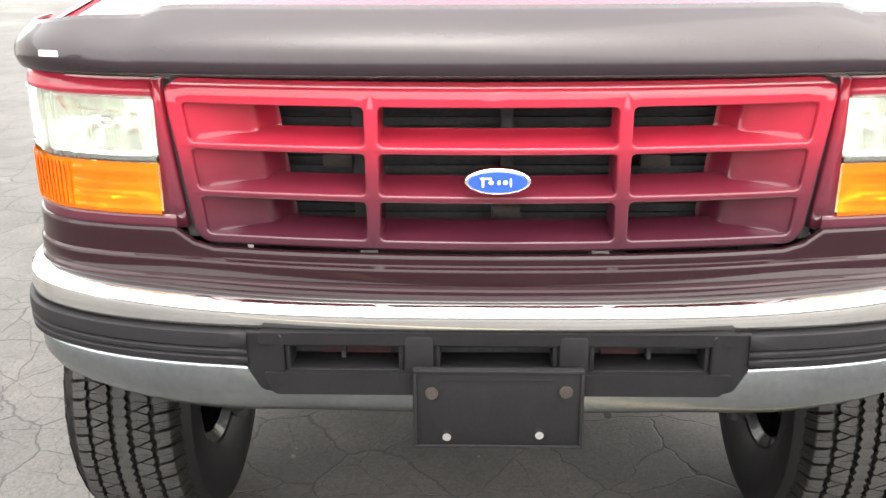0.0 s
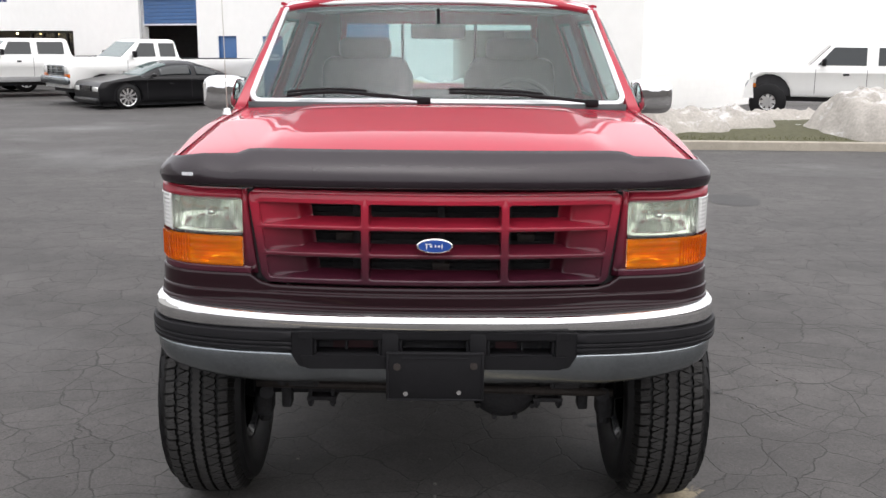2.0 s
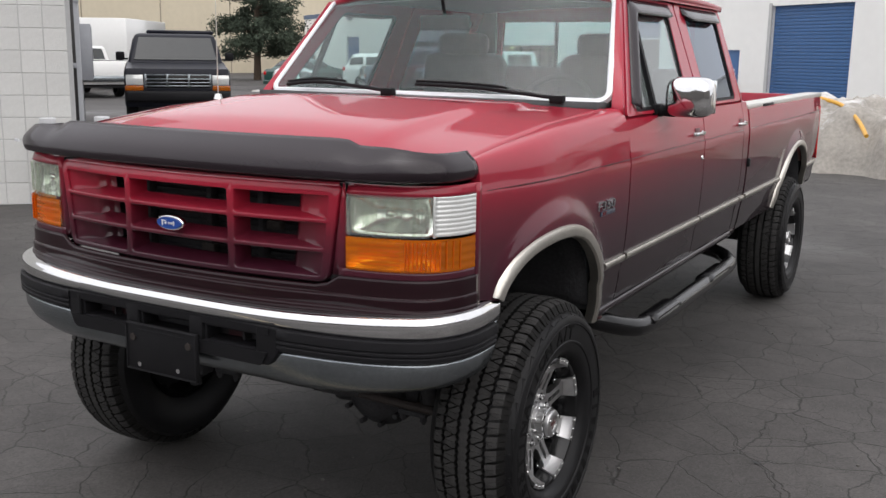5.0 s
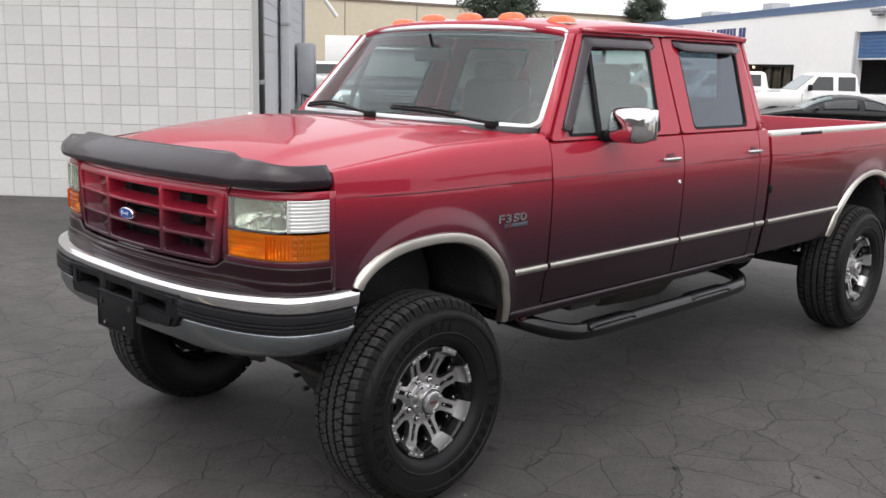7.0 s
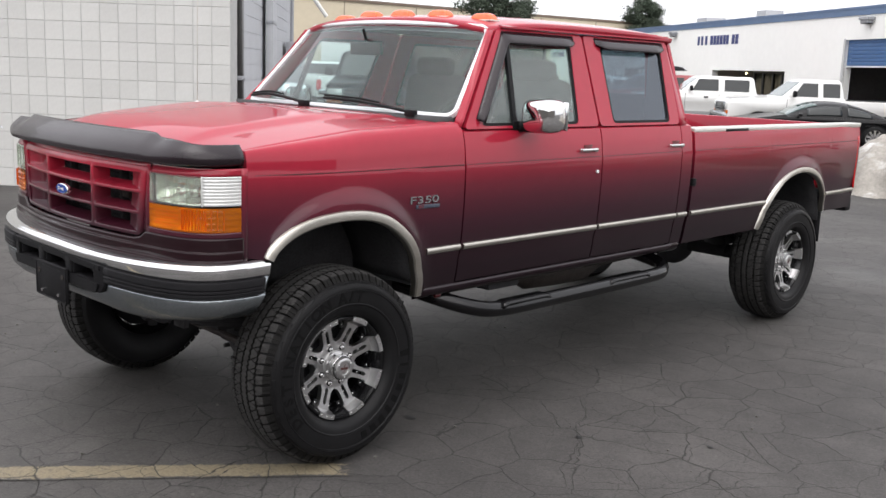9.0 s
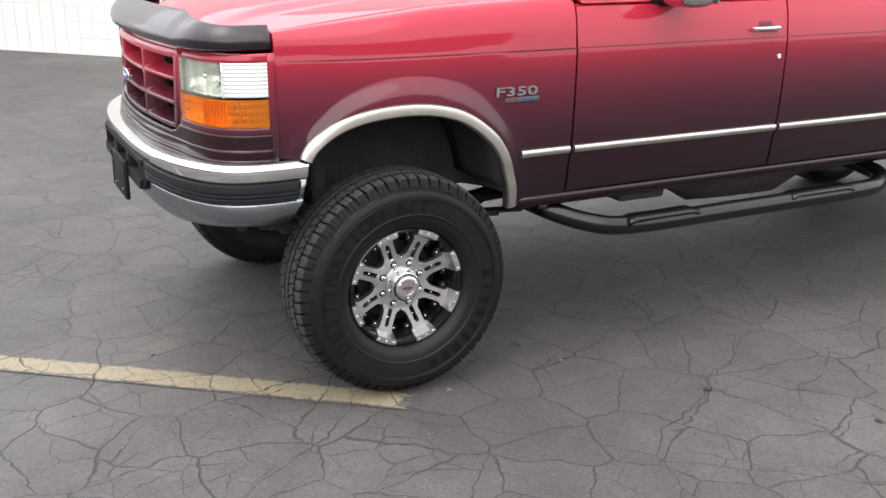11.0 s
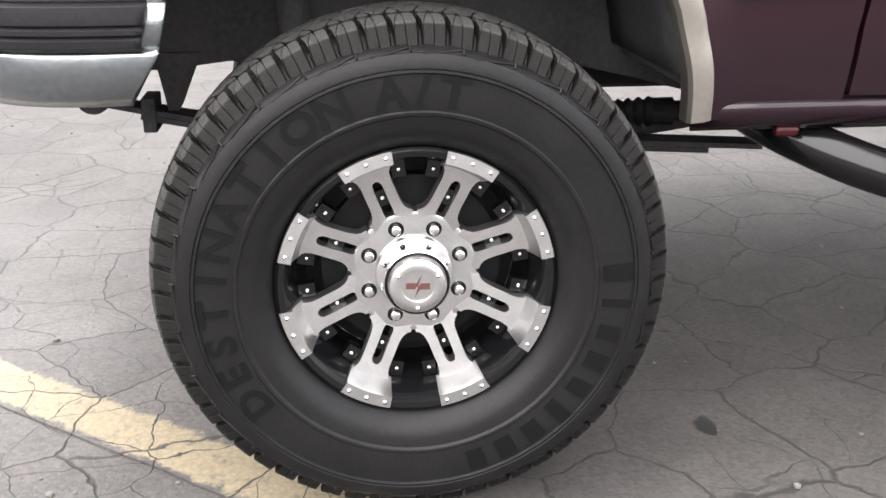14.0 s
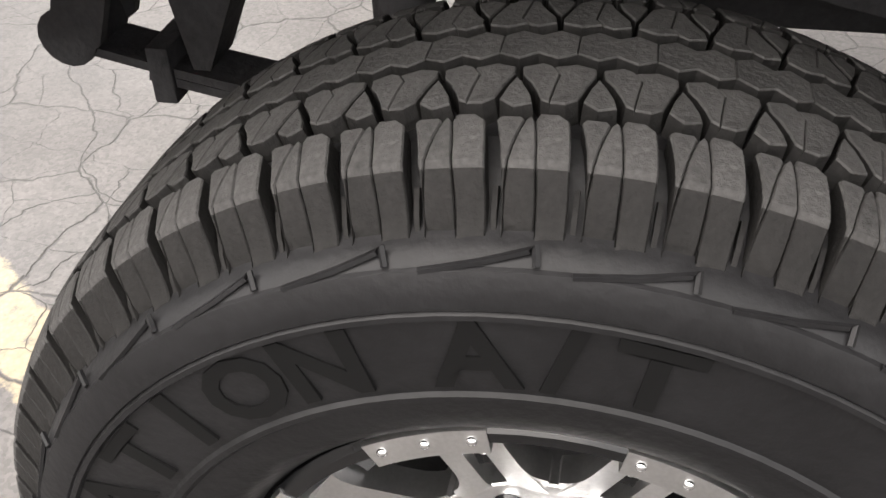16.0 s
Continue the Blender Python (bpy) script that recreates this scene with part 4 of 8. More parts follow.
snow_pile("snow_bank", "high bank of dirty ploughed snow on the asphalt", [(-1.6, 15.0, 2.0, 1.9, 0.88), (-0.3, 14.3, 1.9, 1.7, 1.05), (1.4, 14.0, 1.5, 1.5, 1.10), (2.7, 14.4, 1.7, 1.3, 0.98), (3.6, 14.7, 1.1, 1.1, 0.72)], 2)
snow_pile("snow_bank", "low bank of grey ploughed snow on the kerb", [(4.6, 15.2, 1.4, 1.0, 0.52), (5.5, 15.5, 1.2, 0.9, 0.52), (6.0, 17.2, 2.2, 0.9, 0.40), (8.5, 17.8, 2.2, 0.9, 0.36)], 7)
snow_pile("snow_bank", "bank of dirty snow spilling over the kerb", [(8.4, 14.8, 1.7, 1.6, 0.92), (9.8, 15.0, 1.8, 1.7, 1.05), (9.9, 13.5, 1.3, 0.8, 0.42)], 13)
# thin slush on the asphalt far back
snow_pile("slush_patch", "thin patch of slush on the lot", [(-24.5, 30.0, 1.5, 0.5, 0.06), (-22.0, 29.0, 1.0, 0.4, 0.05)], 21)


# ---- conifers ----
def conifer(name, label, x, y, h, width, seed, lean=0.0):
    rng = random.Random(seed)
    e = thing(name, label, "tree", pose(x, y, 0))
    bm = bmesh.new()
    tube(bm, curve_pts([(0, 0, 0), (0.05, 0, h * 0.3), (0.0, 0.05, h * 0.65), (0, 0, h)], 4), [0.24 - 0.0175 * k for k in range(13)], 10)
    limbs = []
    for k in range(104):
        t = 0.15 + 0.83 * ((k + rng.uniform(0, 1)) / 104) ** 1.1
        z = h * t
        a = rng.uniform(0, 2 * math.pi)
        ln = width / 2 * (1 - ((t - 0.28) / 0.78) ** 2) ** 0.6 * rng.uniform(0.6, 1.1) if abs((t - 0.28) / 0.78) < 1 else 0.3
        d = Vector((math.cos(a), math.sin(a), rng.uniform(-0.1, 0.35)))
        p0, p1 = Vector((0, 0, z)), Vector((0, 0, z)) + d * ln
        limbs.append((p0, p1))
        tube(bm, [p0, p0.lerp(p1, 0.5) + Vector((0, 0, -0.05)), p1], [0.04, 0.025, 0.008], 5)
    part("trunk", bm, BARK, e)
    verts, faces = [], []
    for p0, p1 in limbs:
        for k in range(430):
            t = rng.uniform(0.38, 1.06)
            c = p0.lerp(p1, t) + Vector((rng.gauss(0, 0.20), rng.gauss(0, 0.20), rng.gauss(0.03, 0.15)))
            d = Vector((rng.gauss(0, 1), rng.gauss(0, 1), rng.gauss(0.4, 0.7))).normalized() * rng.uniform(0.12, 0.27)
            sd = d.cross(Vector((rng.gauss(0, 1), rng.gauss(0, 1), rng.gauss(0, 1)))).normalized() * 0.042
            i = len(verts)
            verts += [c - sd, c + sd, c + d]
            faces.append((i, i + 1, i + 2))
    me = bpy.data.meshes.new("crown")
    me.from_pydata([v[:] for v in verts], [], faces)
    me.materials.append(NEEDLE)
    ob = new("crown", me)
    ob.parent = e
    return e


conifer("pine_tree", "dark green full pine behind the lot", -37.0, 43.0, 8.4, 5.6, 3)
conifer("pine_tree", "dark pine top beyond the white building", -46.0, 72.0, 8.2, 4.5, 9)


# unseen plain walls added behind the walk, to give reflections a dark horizon
for name, b in (("wall_south", (-45.0, 34.0, -30.4, -30.0, 0.0, 5.5)), ("wall_east", (34.0, 34.4, -30.4, 20.0, 0.0, 5.5))):
    bm = bmesh.new()
    box(bm, *b)
    tagged(part(name, bm, mat("dark_reflection_wall", (0.16, 0.15, 0.14), 0.9, vary=0.15, scale=0.5, bump=0.1, bscale=10), None, "unseen dark wall added to darken reflections", kind="structure"), category="wall")

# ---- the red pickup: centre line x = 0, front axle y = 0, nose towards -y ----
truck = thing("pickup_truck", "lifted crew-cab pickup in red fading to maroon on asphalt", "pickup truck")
HUB_Z, REAR_Y, TRACK = 0.4455, 4.283, 0.876
ARCH = [(-0.355, 0.968), (-0.33, 1.010), (-0.265, 1.061), (-0.185, 1.095), (-0.09, 1.115), (0.02, 1.122), (0.13, 1.112), (0.23, 1.084), (0.31, 1.037), (0.375, 0.980), (0.42, 0.915), (0.45, 0.84), (0.47, 0.77), (0.478, 0.70)]
REAR_ARCH = [(3.83, 0.72), (3.86, 0.82), (3.90, 0.91), (3.98, 1.0), (4.08, 1.065), (4.2, 1.105), (4.34, 1.122), (4.48, 1.11), (4.6, 1.075), (4.71, 1.01), (4.79, 0.93), (4.84, 0.85), (4.86, 0.775)]
ARCH_S = [(p.x, p.y) for p in curve_pts([(y, z, 0) for y, z in ARCH], 3)]
REAR_S = [(p.x, p.y) for p in curve_pts([(y, z, 0) for y, z in REAR_ARCH], 3)]
SIDE = [(0.68, 0.925), (0.74, 0.94), (0.80, 0.952), (0.86, 0.957), (0.88, 0.966), (0.93, 0.972), (1.0, 0.978), (1.15, 0.985), (1.315, 0.986), (1.325, 0.981), (1.335, 0.980), (1.40, 0.974), (1.45, 0.964), (1.475, 0.955)]


def body_x(y, z):
    """Half width of the body's side at length y and height z."""
    x = lerp_table(SIDE, z)
    x -= 0.052 * smooth(0.05, -0.55, y)                     # the wings draw in to the lamps
    x -= 0.02 * smooth(5.0, 5.45, y)
    for cy, cz, r in ((0.03, 0.72, 0.44), (4.345, 0.68, 0.455)):   # the swelling round each wheel opening
        d = math.hypot(y - cy, z - cz)
        x += 0.022 * smooth(r + 0.10, r + 0.02, d)
    return x


def seam(y):
    """Where the bonnet meets the wing: half width and height."""
    return lerp_table([(-0.60, 0.885), (-0.46, 0.90), (0.15, 0.89), (0.72, 0.885)], y), lerp_table([(-0.60, 1.40), (-0.46, 1.42), (0.15, 1.490), (0.72, 1.520)], y)


def side_panel(name, ys, zlow, zhigh, s, nz=18, roll=False, label=""):
    """A body-side panel; s is +1 for the driver's side."""
    bm = bmesh.new()
    cols = []
    for y in ys:
        lo, hi = zlow(y), zhigh(y)
        zs = [lo + (hi - lo) * k / nz for k in range(nz + 1)]
        col = [bm.verts.new((s * body_x(y, z), y, z)) for z in zs]
        if roll:
            xs, zt = seam(y)
            x0 = body_x(y, hi)
            for k in range(1, 9):
                a = math.pi / 2 * k / 8
                col.append(bm.verts.new((s * (xs + (x0 - xs) * math.cos(a) ** 0.62), y, hi + (zt - hi) * math.sin(a) ** 0.95)))
        else:
            v = Vector(col[-1].co)
            col.append(bm.verts.new((v.x - s * 0.03, v.y, v.z + 0.012)))
        cols.append(col)
    for a, b in zip(cols, cols[1:]):
        for k in range(len(a) - 1):
            bm.faces.new((a[k], b[k], b[k + 1], a[k + 1]))
    # turned-in edges all round
    for col, dy in ((cols[0], 0.0), (cols[-1], 0.0)):
        inner = [bm.verts.new((v.co.x - s * 0.03, v.co.y + dy, v.co.z)) for v in col]
        for k in range(len(col) - 1):
            bm.faces.new((col[k], col[k + 1], inner[k + 1], inner[k]))
    low = [bm.verts.new((c[0].co.x - s * 0.035, c[0].co.y, c[0].co.z)) for c in cols]
    for k in range(len(low) - 1):
        bm.faces.new((cols[k][0], cols[k + 1][0], low[k + 1], low[k]))
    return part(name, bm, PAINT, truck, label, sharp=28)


def under(tab):
    return lambda y: lerp_table(tab, y)


def steps(a, b, n):
    return [a + (b - a) * k / n for k in range(n + 1)]


def arch_trim(pts, s, w=0.034, top=True):
    """Bright lip round a wheel opening."""
    bm = bmesh.new()
    rows = []
    n = len(pts)
    for i, (y, z) in enumerate(pts):
        a, b = pts[max(i - 1, 0)], pts[min(i + 1, n - 1)]
        ty, tz = b[0] - a[0], b[1] - a[1]
        ln = math.hypot(ty, tz)
        ny, nz = -tz / ln, ty / ln
        row = []
        for o, dx in ((-0.012, -0.03), (-0.012, 0.004), (-0.006, 0.012), (w * 0.5, 0.013), (w - 0.004, 0.009), (w, 0.0), (w, -0.01)):
            yy, zz = y + ny * o, z + nz * o
            row.append(bm.verts.new((s * (body_x(yy, zz) + dx), yy, zz)))
        rows.append(row)
    for a, b in zip(rows, rows[1:]):
        for k in range(len(a) - 1):
            bm.faces.new((a[k], a[k + 1], b[k + 1], b[k]))
    return part("wheel_arch_trim", bm, BRIGHT_TRIM, truck, "bright metal lip")


for s in (1, -1):
    # front wing: ahead of the opening, over it, behind it
    lowtab = [(-0.455, 0.984), (-0.40, 0.976), (-0.355, 0.968)] + ARCH_S[1:] + [(0.60, 0.70), (0.75, 0.70)]
    ys = steps(-0.455, -0.355, 4) + [p[0] for p in ARCH_S[1:]] + steps(0.50, 0.748, 6)
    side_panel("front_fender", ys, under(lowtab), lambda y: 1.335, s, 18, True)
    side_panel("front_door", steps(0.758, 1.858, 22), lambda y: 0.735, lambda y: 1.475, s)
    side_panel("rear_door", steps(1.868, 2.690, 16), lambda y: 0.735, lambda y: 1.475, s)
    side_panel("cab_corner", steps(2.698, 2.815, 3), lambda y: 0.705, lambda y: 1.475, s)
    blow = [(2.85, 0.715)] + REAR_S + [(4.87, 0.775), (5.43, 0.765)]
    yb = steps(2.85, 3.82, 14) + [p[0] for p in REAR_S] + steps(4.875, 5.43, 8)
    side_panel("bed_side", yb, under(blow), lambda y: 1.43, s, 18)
    arch_trim(ARCH_S, s)
    arch_trim([p for p in REAR_S], s, 0.03)
    # rocker under the doors
    bm = bmesh.new()
    surf(bm, lambda u, v: (s * (0.915 + 0.03 * math.sin(v * 2.2)), 0.49 + 2.31 * u, 0.675 + 0.055 * v), 20, 5)
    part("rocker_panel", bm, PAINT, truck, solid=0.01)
    # red mounting tab under the rocker
    bm = bmesh.new()
    box(bm, s * 0.90, s * 0.918, 0.645, 0.69, 0.660, 0.680, 0.008)
    part("rocker_tab", bm, mat("dull_red_lens", (0.035, 0.002, 0.003), 0.35, spec=0.3), truck, "bright red tab under the rocker")
    # bright strips along the side
    for y0, y1 in ((0.515, 0.742), (0.764, 1.852), (1.874, 2.684), (2.704, 2.81), (2.86, 3.86), (4.85, 5.40)):
        bm = bmesh.new()
        rows = [[bm.verts.new((s * (body_x(y, z) + d), y, z)) for z, d in ((0.902, -0.004), (0.903, 0.010), (0.912, 0.015), (0.922, 0.015), (0.931, 0.010), (0.932, -0.004))] for y in steps(y0, y1, max(2, int((y1 - y0) * 10)))]
        for a, b in zip(rows, rows[1:]):
            for k in range(5):
                bm.faces.new((a[k], a[k + 1], b[k + 1], b[k]))
        bm.faces.new(rows[0])
        bm.faces.new(rows[-1][::-1])
        part("side_strip", bm, BRIGHT_TRIM, truck, "bright ribbed side moulding")
    # shade of the pinched body line, painted on as a thin dark strip
    bm = bmesh.new()
    for y0, y1 in ((-0.42, 0.745), (0.762, 1.854), (1.872, 2.686), (2.86, 5.40)):
        rows = [[bm.verts.new((s * (body_x(y, 1.32) + d), y, z)) for z, d in ((1.3165, 0.0005), (1.3195, 0.0012), (1.3225, 0.0005))] for y in steps(y0, y1, 20)]
        for a, b in zip(rows, rows[1:]):
            for k in range(2):
                bm.faces.new((a[k], a[k + 1], b[k + 1], b[k]))
    part("pinstripe", bm, mat("crease_shade_red", (0.07, 0.005, 0.009), 0.4), truck, "dark red line painted as the body crease's shade")


# ---- cab ----
def gx(z):
    """Half width of the cab above the belt line."""
    return 0.955 - 0.37 * (z - 1.485)


def pane_ring(name, outer, inner, s, material, thick=0.03, proud=0.0):
    """A frame between two outlines of (y, z) on the cab's leaning side."""
    bm = bmesh.new()
    n = len(outer)
    lay = []
    for d in (proud, proud - thick):
        lay.append(([bm.verts.new((s * (gx(z) + d), y, z)) for y, z in outer], [bm.verts.new((s * (gx(z) + d), y, z)) for y, z in inner]))
    for k in range(n):
        j = (k + 1) % n
        bm.faces.new((lay[0][0][k], lay[0][0][j], lay[0][1][j], lay[0][1][k]))
        bm.faces.new((lay[0][1][k], lay[0][1][j], lay[1][1][j], lay[1][1][k]))
        bm.faces.new((lay[1][0][k], lay[1][0][j], lay[0][0][j], lay[0][0][k]))
        bm.faces.new((lay[1][1][k], lay[1][1][j], lay[1][0][j], lay[1][0][k]))
    return part(name, bm, material, truck, sharp=30)


FRONT_DOOR_TOP = [(0.768, 1.487), (1.852, 1.487), (1.872, 1.985), (1.165, 1.985)]
FRONT_WINDOW = [(0.89, 1.50), (1.675, 1.50), (1.755, 1.93), (1.228, 1.93)]
REAR_DOOR_TOP = [(1.870, 1.487), (2.686, 1.487), (2.735, 1.985), (1.889, 1.985)]
REAR_WINDOW = [(1.995, 1.50), (2.585, 1.50), (2.66, 1.93), (2.025, 1.93)]
for s in (1, -1):
    for outer, win, nm in ((FRONT_DOOR_TOP, FRONT_WINDOW, "front_door_frame"), (REAR_DOOR_TOP, REAR_WINDOW, "rear_door_frame")):
        o, w = rounded(outer, 0.03, 5), rounded(win, 0.035, 5)
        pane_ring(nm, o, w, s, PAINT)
        pane_ring("window_seal", [p for p in w], rounded(inset(win, 0.014), 0.03, 5), s, BLACK_PLASTIC, 0.02, -0.003)
        bm = bmesh.new()
        bm.faces.new([bm.verts.new((s * (gx(z) - 0.012), y, z)) for y, z in rounded(inset(win, 0.012), 0.03, 5)])
        g = part("side_window", bm, SIDE_GLASS if nm[0] == "f" else TINT, truck, "clear side glass" if nm[0] == "f" else "dark tinted side glass")
        g.visible_shadow = nm[0] != "f"
    # quarter-light bar
    bm = bmesh.new()
    sweep(bm, [(s * (gx(z) + 0.001), y, z) for y, z in ((1.135, 1.495), (1.215, 1.93))], [(-0.014, -0.01), (0.014, -0.01), (0.014, 0.008), (-0.014, 0.008)], up=(s, 0, 0.28))
    part("vent_bar", bm, BLACK_PLASTIC, truck, "black upright bar in the front window")
    # smoked rain visors
    for y0, y1, lead in ((1.20, 1.79, True), (1.985, 2.69, False)):
        bm = bmesh.new()
        line = [(y, 1.955) for y in steps(y0, y1, 12)]
        if lead:
            line = [(0.872 + (1.20 - 0.872) * k / 12, 1.53 + 0.425 * (k / 12)) for k in range(12)] + line
        rows = []
        for i, (y, z) in enumerate(line):
            a, b = line[max(0, i - 1)], line[min(len(line) - 1, i + 1)]
            ln = math.hypot(b[0] - a[0], b[1] - a[1])
            ny, nz = (b[1] - a[1]) / ln, -(b[0] - a[0]) / ln
            endfade = min(1, (i if not lead else len(line)) / 2 + 0.35, (len(line) - 1 - i) / 2 + 0.35)
            row = []
            slim = 0.62 if lead and i < 12 else 1.0
            for o, dx in ((-0.02 * slim, 0.002), (0.0, 0.014), (0.022 * slim, 0.026), (0.044 * endfade * slim, 0.030)):
                yy, zz = y + ny * o, z + nz * o
                row.append(bm.verts.new((s * (gx(zz) + dx * endfade), yy, zz)))
            rows.append(row)
        for a, b in zip(rows, rows[1:]):
            for k in range(3):
                bm.faces.new((a[k], a[k + 1], b[k + 1], b[k]))
        part("window_visor", bm, SMOKE, truck, "smoked plastic rain visor", solid=0.003)
    # front roof pillar between windscreen and door
    bm = bmesh.new()
    rows = []
    for k in range(13):
        t = 0.97 * k / 12
        z = 1.50 + 0.49 * t
        yd = 0.752 + 0.40 * t                      # door edge
        xw, yw = 0.895 - 0.135 * t, 0.755 + 0.36 * t - 0.01
        rows.append([bm.verts.new(p) for p in ((s * (gx(z) - 0.03), yd + 0.01, z), (s * gx(z), yd, z), (s * (gx(z) - 0.003), yd - 0.014, z), (s * ((gx(z) + xw) / 2 + 0.006), (yd + yw) / 2 - 0.008, z), (s * xw, yw, z), (s * (xw - 0.02), yw + 0.04, z))])
    for a, b in zip(rows, rows[1:]):
        for k in range(5):
            bm.faces.new((a[k], a[k + 1], b[k + 1], b[k]))
    part("front_pillar", bm, PAINT, truck, solid=0.004)
    # rear cab pillar
    bm = bmesh.new()
    surf(bm, lambda u, v: (s * (gx(1.48 + 0.51 * v) - 0.035 * u * u), 2.695 + 0.02 * v + 0.125 * u - 0.05 * u * v, 1.48 + 0.51 * v), 5, 8)
    part("rear_pillar", bm, PAINT, truck, solid=0.02)

# roof
def roof(u, v):
    x = (-0.785 + 1.57 * u) * (1 - 0.025 * (1 - v) ** 8)
    e = abs(2 * u - 1)
    y0 = 1.115 - 0.095 * (1 - e * e)
    y = y0 + (2.795 - y0) * v
    fall = 0.055 * e ** 3.2 + 0.05 * (1 - v) ** 7 + 0.02 * v ** 8
    return x, y, 2.082 - fall


bm = bmesh.new()
surf(bm, roof, 28, 24)
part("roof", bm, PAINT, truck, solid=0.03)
for s in (1, -1):
    bm = bmesh.new()
    sweep(bm, [(s * (0.772 - 0.004 * t), 1.19 + 1.57 * t, 1.998) for t in steps(0, 1, 10)], [(-0.012, -0.008), (0.016, -0.008), (0.016, 0.0), (0.0, 0.006), (-0.012, 0.006)])
    part("drip_rail", bm, PAINT, truck)


def wind(u, v):
    """The windscreen, u across, v up."""
    a = 2 * u - 1
    xb, xt = 0.862, 0.738
    y = 0.775 - 0.15 * (1 - a * a) + v * (0.355 + 0.035 * (1 - a * a))
    z = 1.548 + 0.01 * (1 - a * a) + v * (0.432 + 0.012 * (1 - a * a))
    return (xb + (xt - xb) * v) * a, y, z


bm = bmesh.new()
surf(bm, wind, 24, 10)
ws = part("windshield", bm, WINDSCREEN, truck, "clear windscreen glass")
ws.visible_shadow = False
def corner_loop(half, top, r, n=8):
    """A rounded rectangle as (u, v) of the windscreen, counter-clockwise."""
    out = []
    for cx, cy, a0 in ((half - r, r, -90), (half - r, top - r, 0), (-half + r, top - r, 90), (-half + r, r, 180)):
        out += [((cx + r * math.cos(radians(a0 + 90 * k / n)) + half) / (2 * half), (cy + r * math.sin(radians(a0 + 90 * k / n))) / top) for k in range(n + 1)]
    full = []
    for a, b in zip(out, out[1:] + out[:1]):
        m = max(1, int(math.hypot((b[0] - a[0]) * 2 * half, (b[1] - a[1]) * top) / 0.07))
        full += [(a[0] + (b[0] - a[0]) * k / m, a[1] + (b[1] - a[1]) * k / m) for k in range(m)]
    return full


loop = [Vector(wind(u, v)) for u, v in corner_loop(0.80, 0.58, 0.045)]
bm = bmesh.new()
n = len(loop)
rows = []
for i, p in enumerate(loop):
    tan = (loop[(i + 1) % n] - loop[i - 1]).normalized()
    f = Vector((0.18 * p.x, -0.75, 0.66)).normalized()
    out = tan.cross(f).normalized()
    rows.append([bm.verts.new(q) for q in (p - out * 0.004 + f * 0.001, p - out * 0.002 + f * 0.009, p + out * 0.008 + f * 0.014, p + out * 0.020 + f * 0.010, p + out * 0.025 - f * 0.012)])
for i in range(n):
    a, b = rows[i], rows[(i + 1) % n]
    for k in range(4):
        bm.faces.new((a[k], a[k + 1], b[k + 1], b[k]))
part("windshield_trim", bm, WHITE_TRIM, truck, "pale bright trim round the windscreen")

# painted lip between the windscreen and the roof
def lip(u, v):
    a, b = Vector(wind(0.004 + 0.992 * u, 0.985)) + Vector((0, 0.012, -0.006)), Vector(roof(0.005 + 0.99 * u, 0.015))
    return a.lerp(b, v) + Vector((0, -0.010, 0.004)) * math.sin(math.pi * v)


bm = bmesh.new()
surf(bm, lip, 28, 5)
part("roof_lip", bm, PAINT, truck, solid=0.008)

# bonnet with its raised middle
def hood(u, v):
    a = 2 * u - 1
    y0, y1 = -0.665 + 0.085 * a * a * abs(a), 0.60 + 0.125 * a * a
    y = y0 + (y1 - y0) * v
    xs, zs = seam(y)
    xs -= 0.003
    crown = lerp_table([(-0.7, 0.05), (-0.4, 0.062), (0.2, 0.05), (0.6, 0.022)], y)
    dome = 0.018 * smooth(0.70, 0.62, abs(a)) * smooth(0.0, 0.25, v) * (1 - 0.5 * smooth(0.7, 1.0, v))
    nose = 0.05 * (1 - v) ** 10 * (1 - 0.85 * abs(a) ** 8)
    return a * xs, y, zs - 0.002 + crown * (1 - abs(a) ** 2.4) + dome - nose


bm = bmesh.new()
surf(bm, hood, 56, 36)
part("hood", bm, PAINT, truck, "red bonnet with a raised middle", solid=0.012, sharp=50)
# cowl below the windscreen
bm = bmesh.new()
surf(bm, lambda u, v: ((2 * u - 1) * 0.87, 0.60 + 0.13 * (2 * u - 1) ** 2 + 0.12 * v - 0.05, 1.515 - 0.005 * v + 0.01 * (1 - (2 * u - 1) ** 2)), 20, 4)
part("cowl", bm, PAINT, truck, solid=0.02)

# smoked stone deflector over the bonnet's front edge
DEFL = curve_pts([(0, -0.785, 0), (0.30, -0.778, 0), (0.55, -0.755, 0), (0.72, -0.727, 0), (0.82, -0.692, 0), (0.882, -0.64, 0), (0.910, -0.58, 0), (0.922, -0.465, 0)], 6)


def deflector(u, v):
    a = 2 * u - 1
    i = abs(a) * (len(DEFL) - 1)
    k = min(int(i), len(DEFL) - 2)
    p = DEFL[k].lerp(DEFL[k + 1], i - k)
    d = (DEFL[k + 1] - DEFL[k]).normalized()
    nx, ny = d.y, -d.x                                      # outwards in plan
    raise_ = 0.018 * smooth(0.665, 0.60, p.x)
    z = 1.362 + (0.098 + raise_ - 0.016 * smooth(0.74, 0.925, p.x)) * v
    off = 0.016 * math.sin(math.pi * min(1, v * 1.05)) - 0.085 * (1 - 0.62 * smooth(0.55, 0.90, p.x)) * v ** 1.6
    return math.copysign(p.x + nx * off, a) if a else 0.0, p.y + ny * off, z


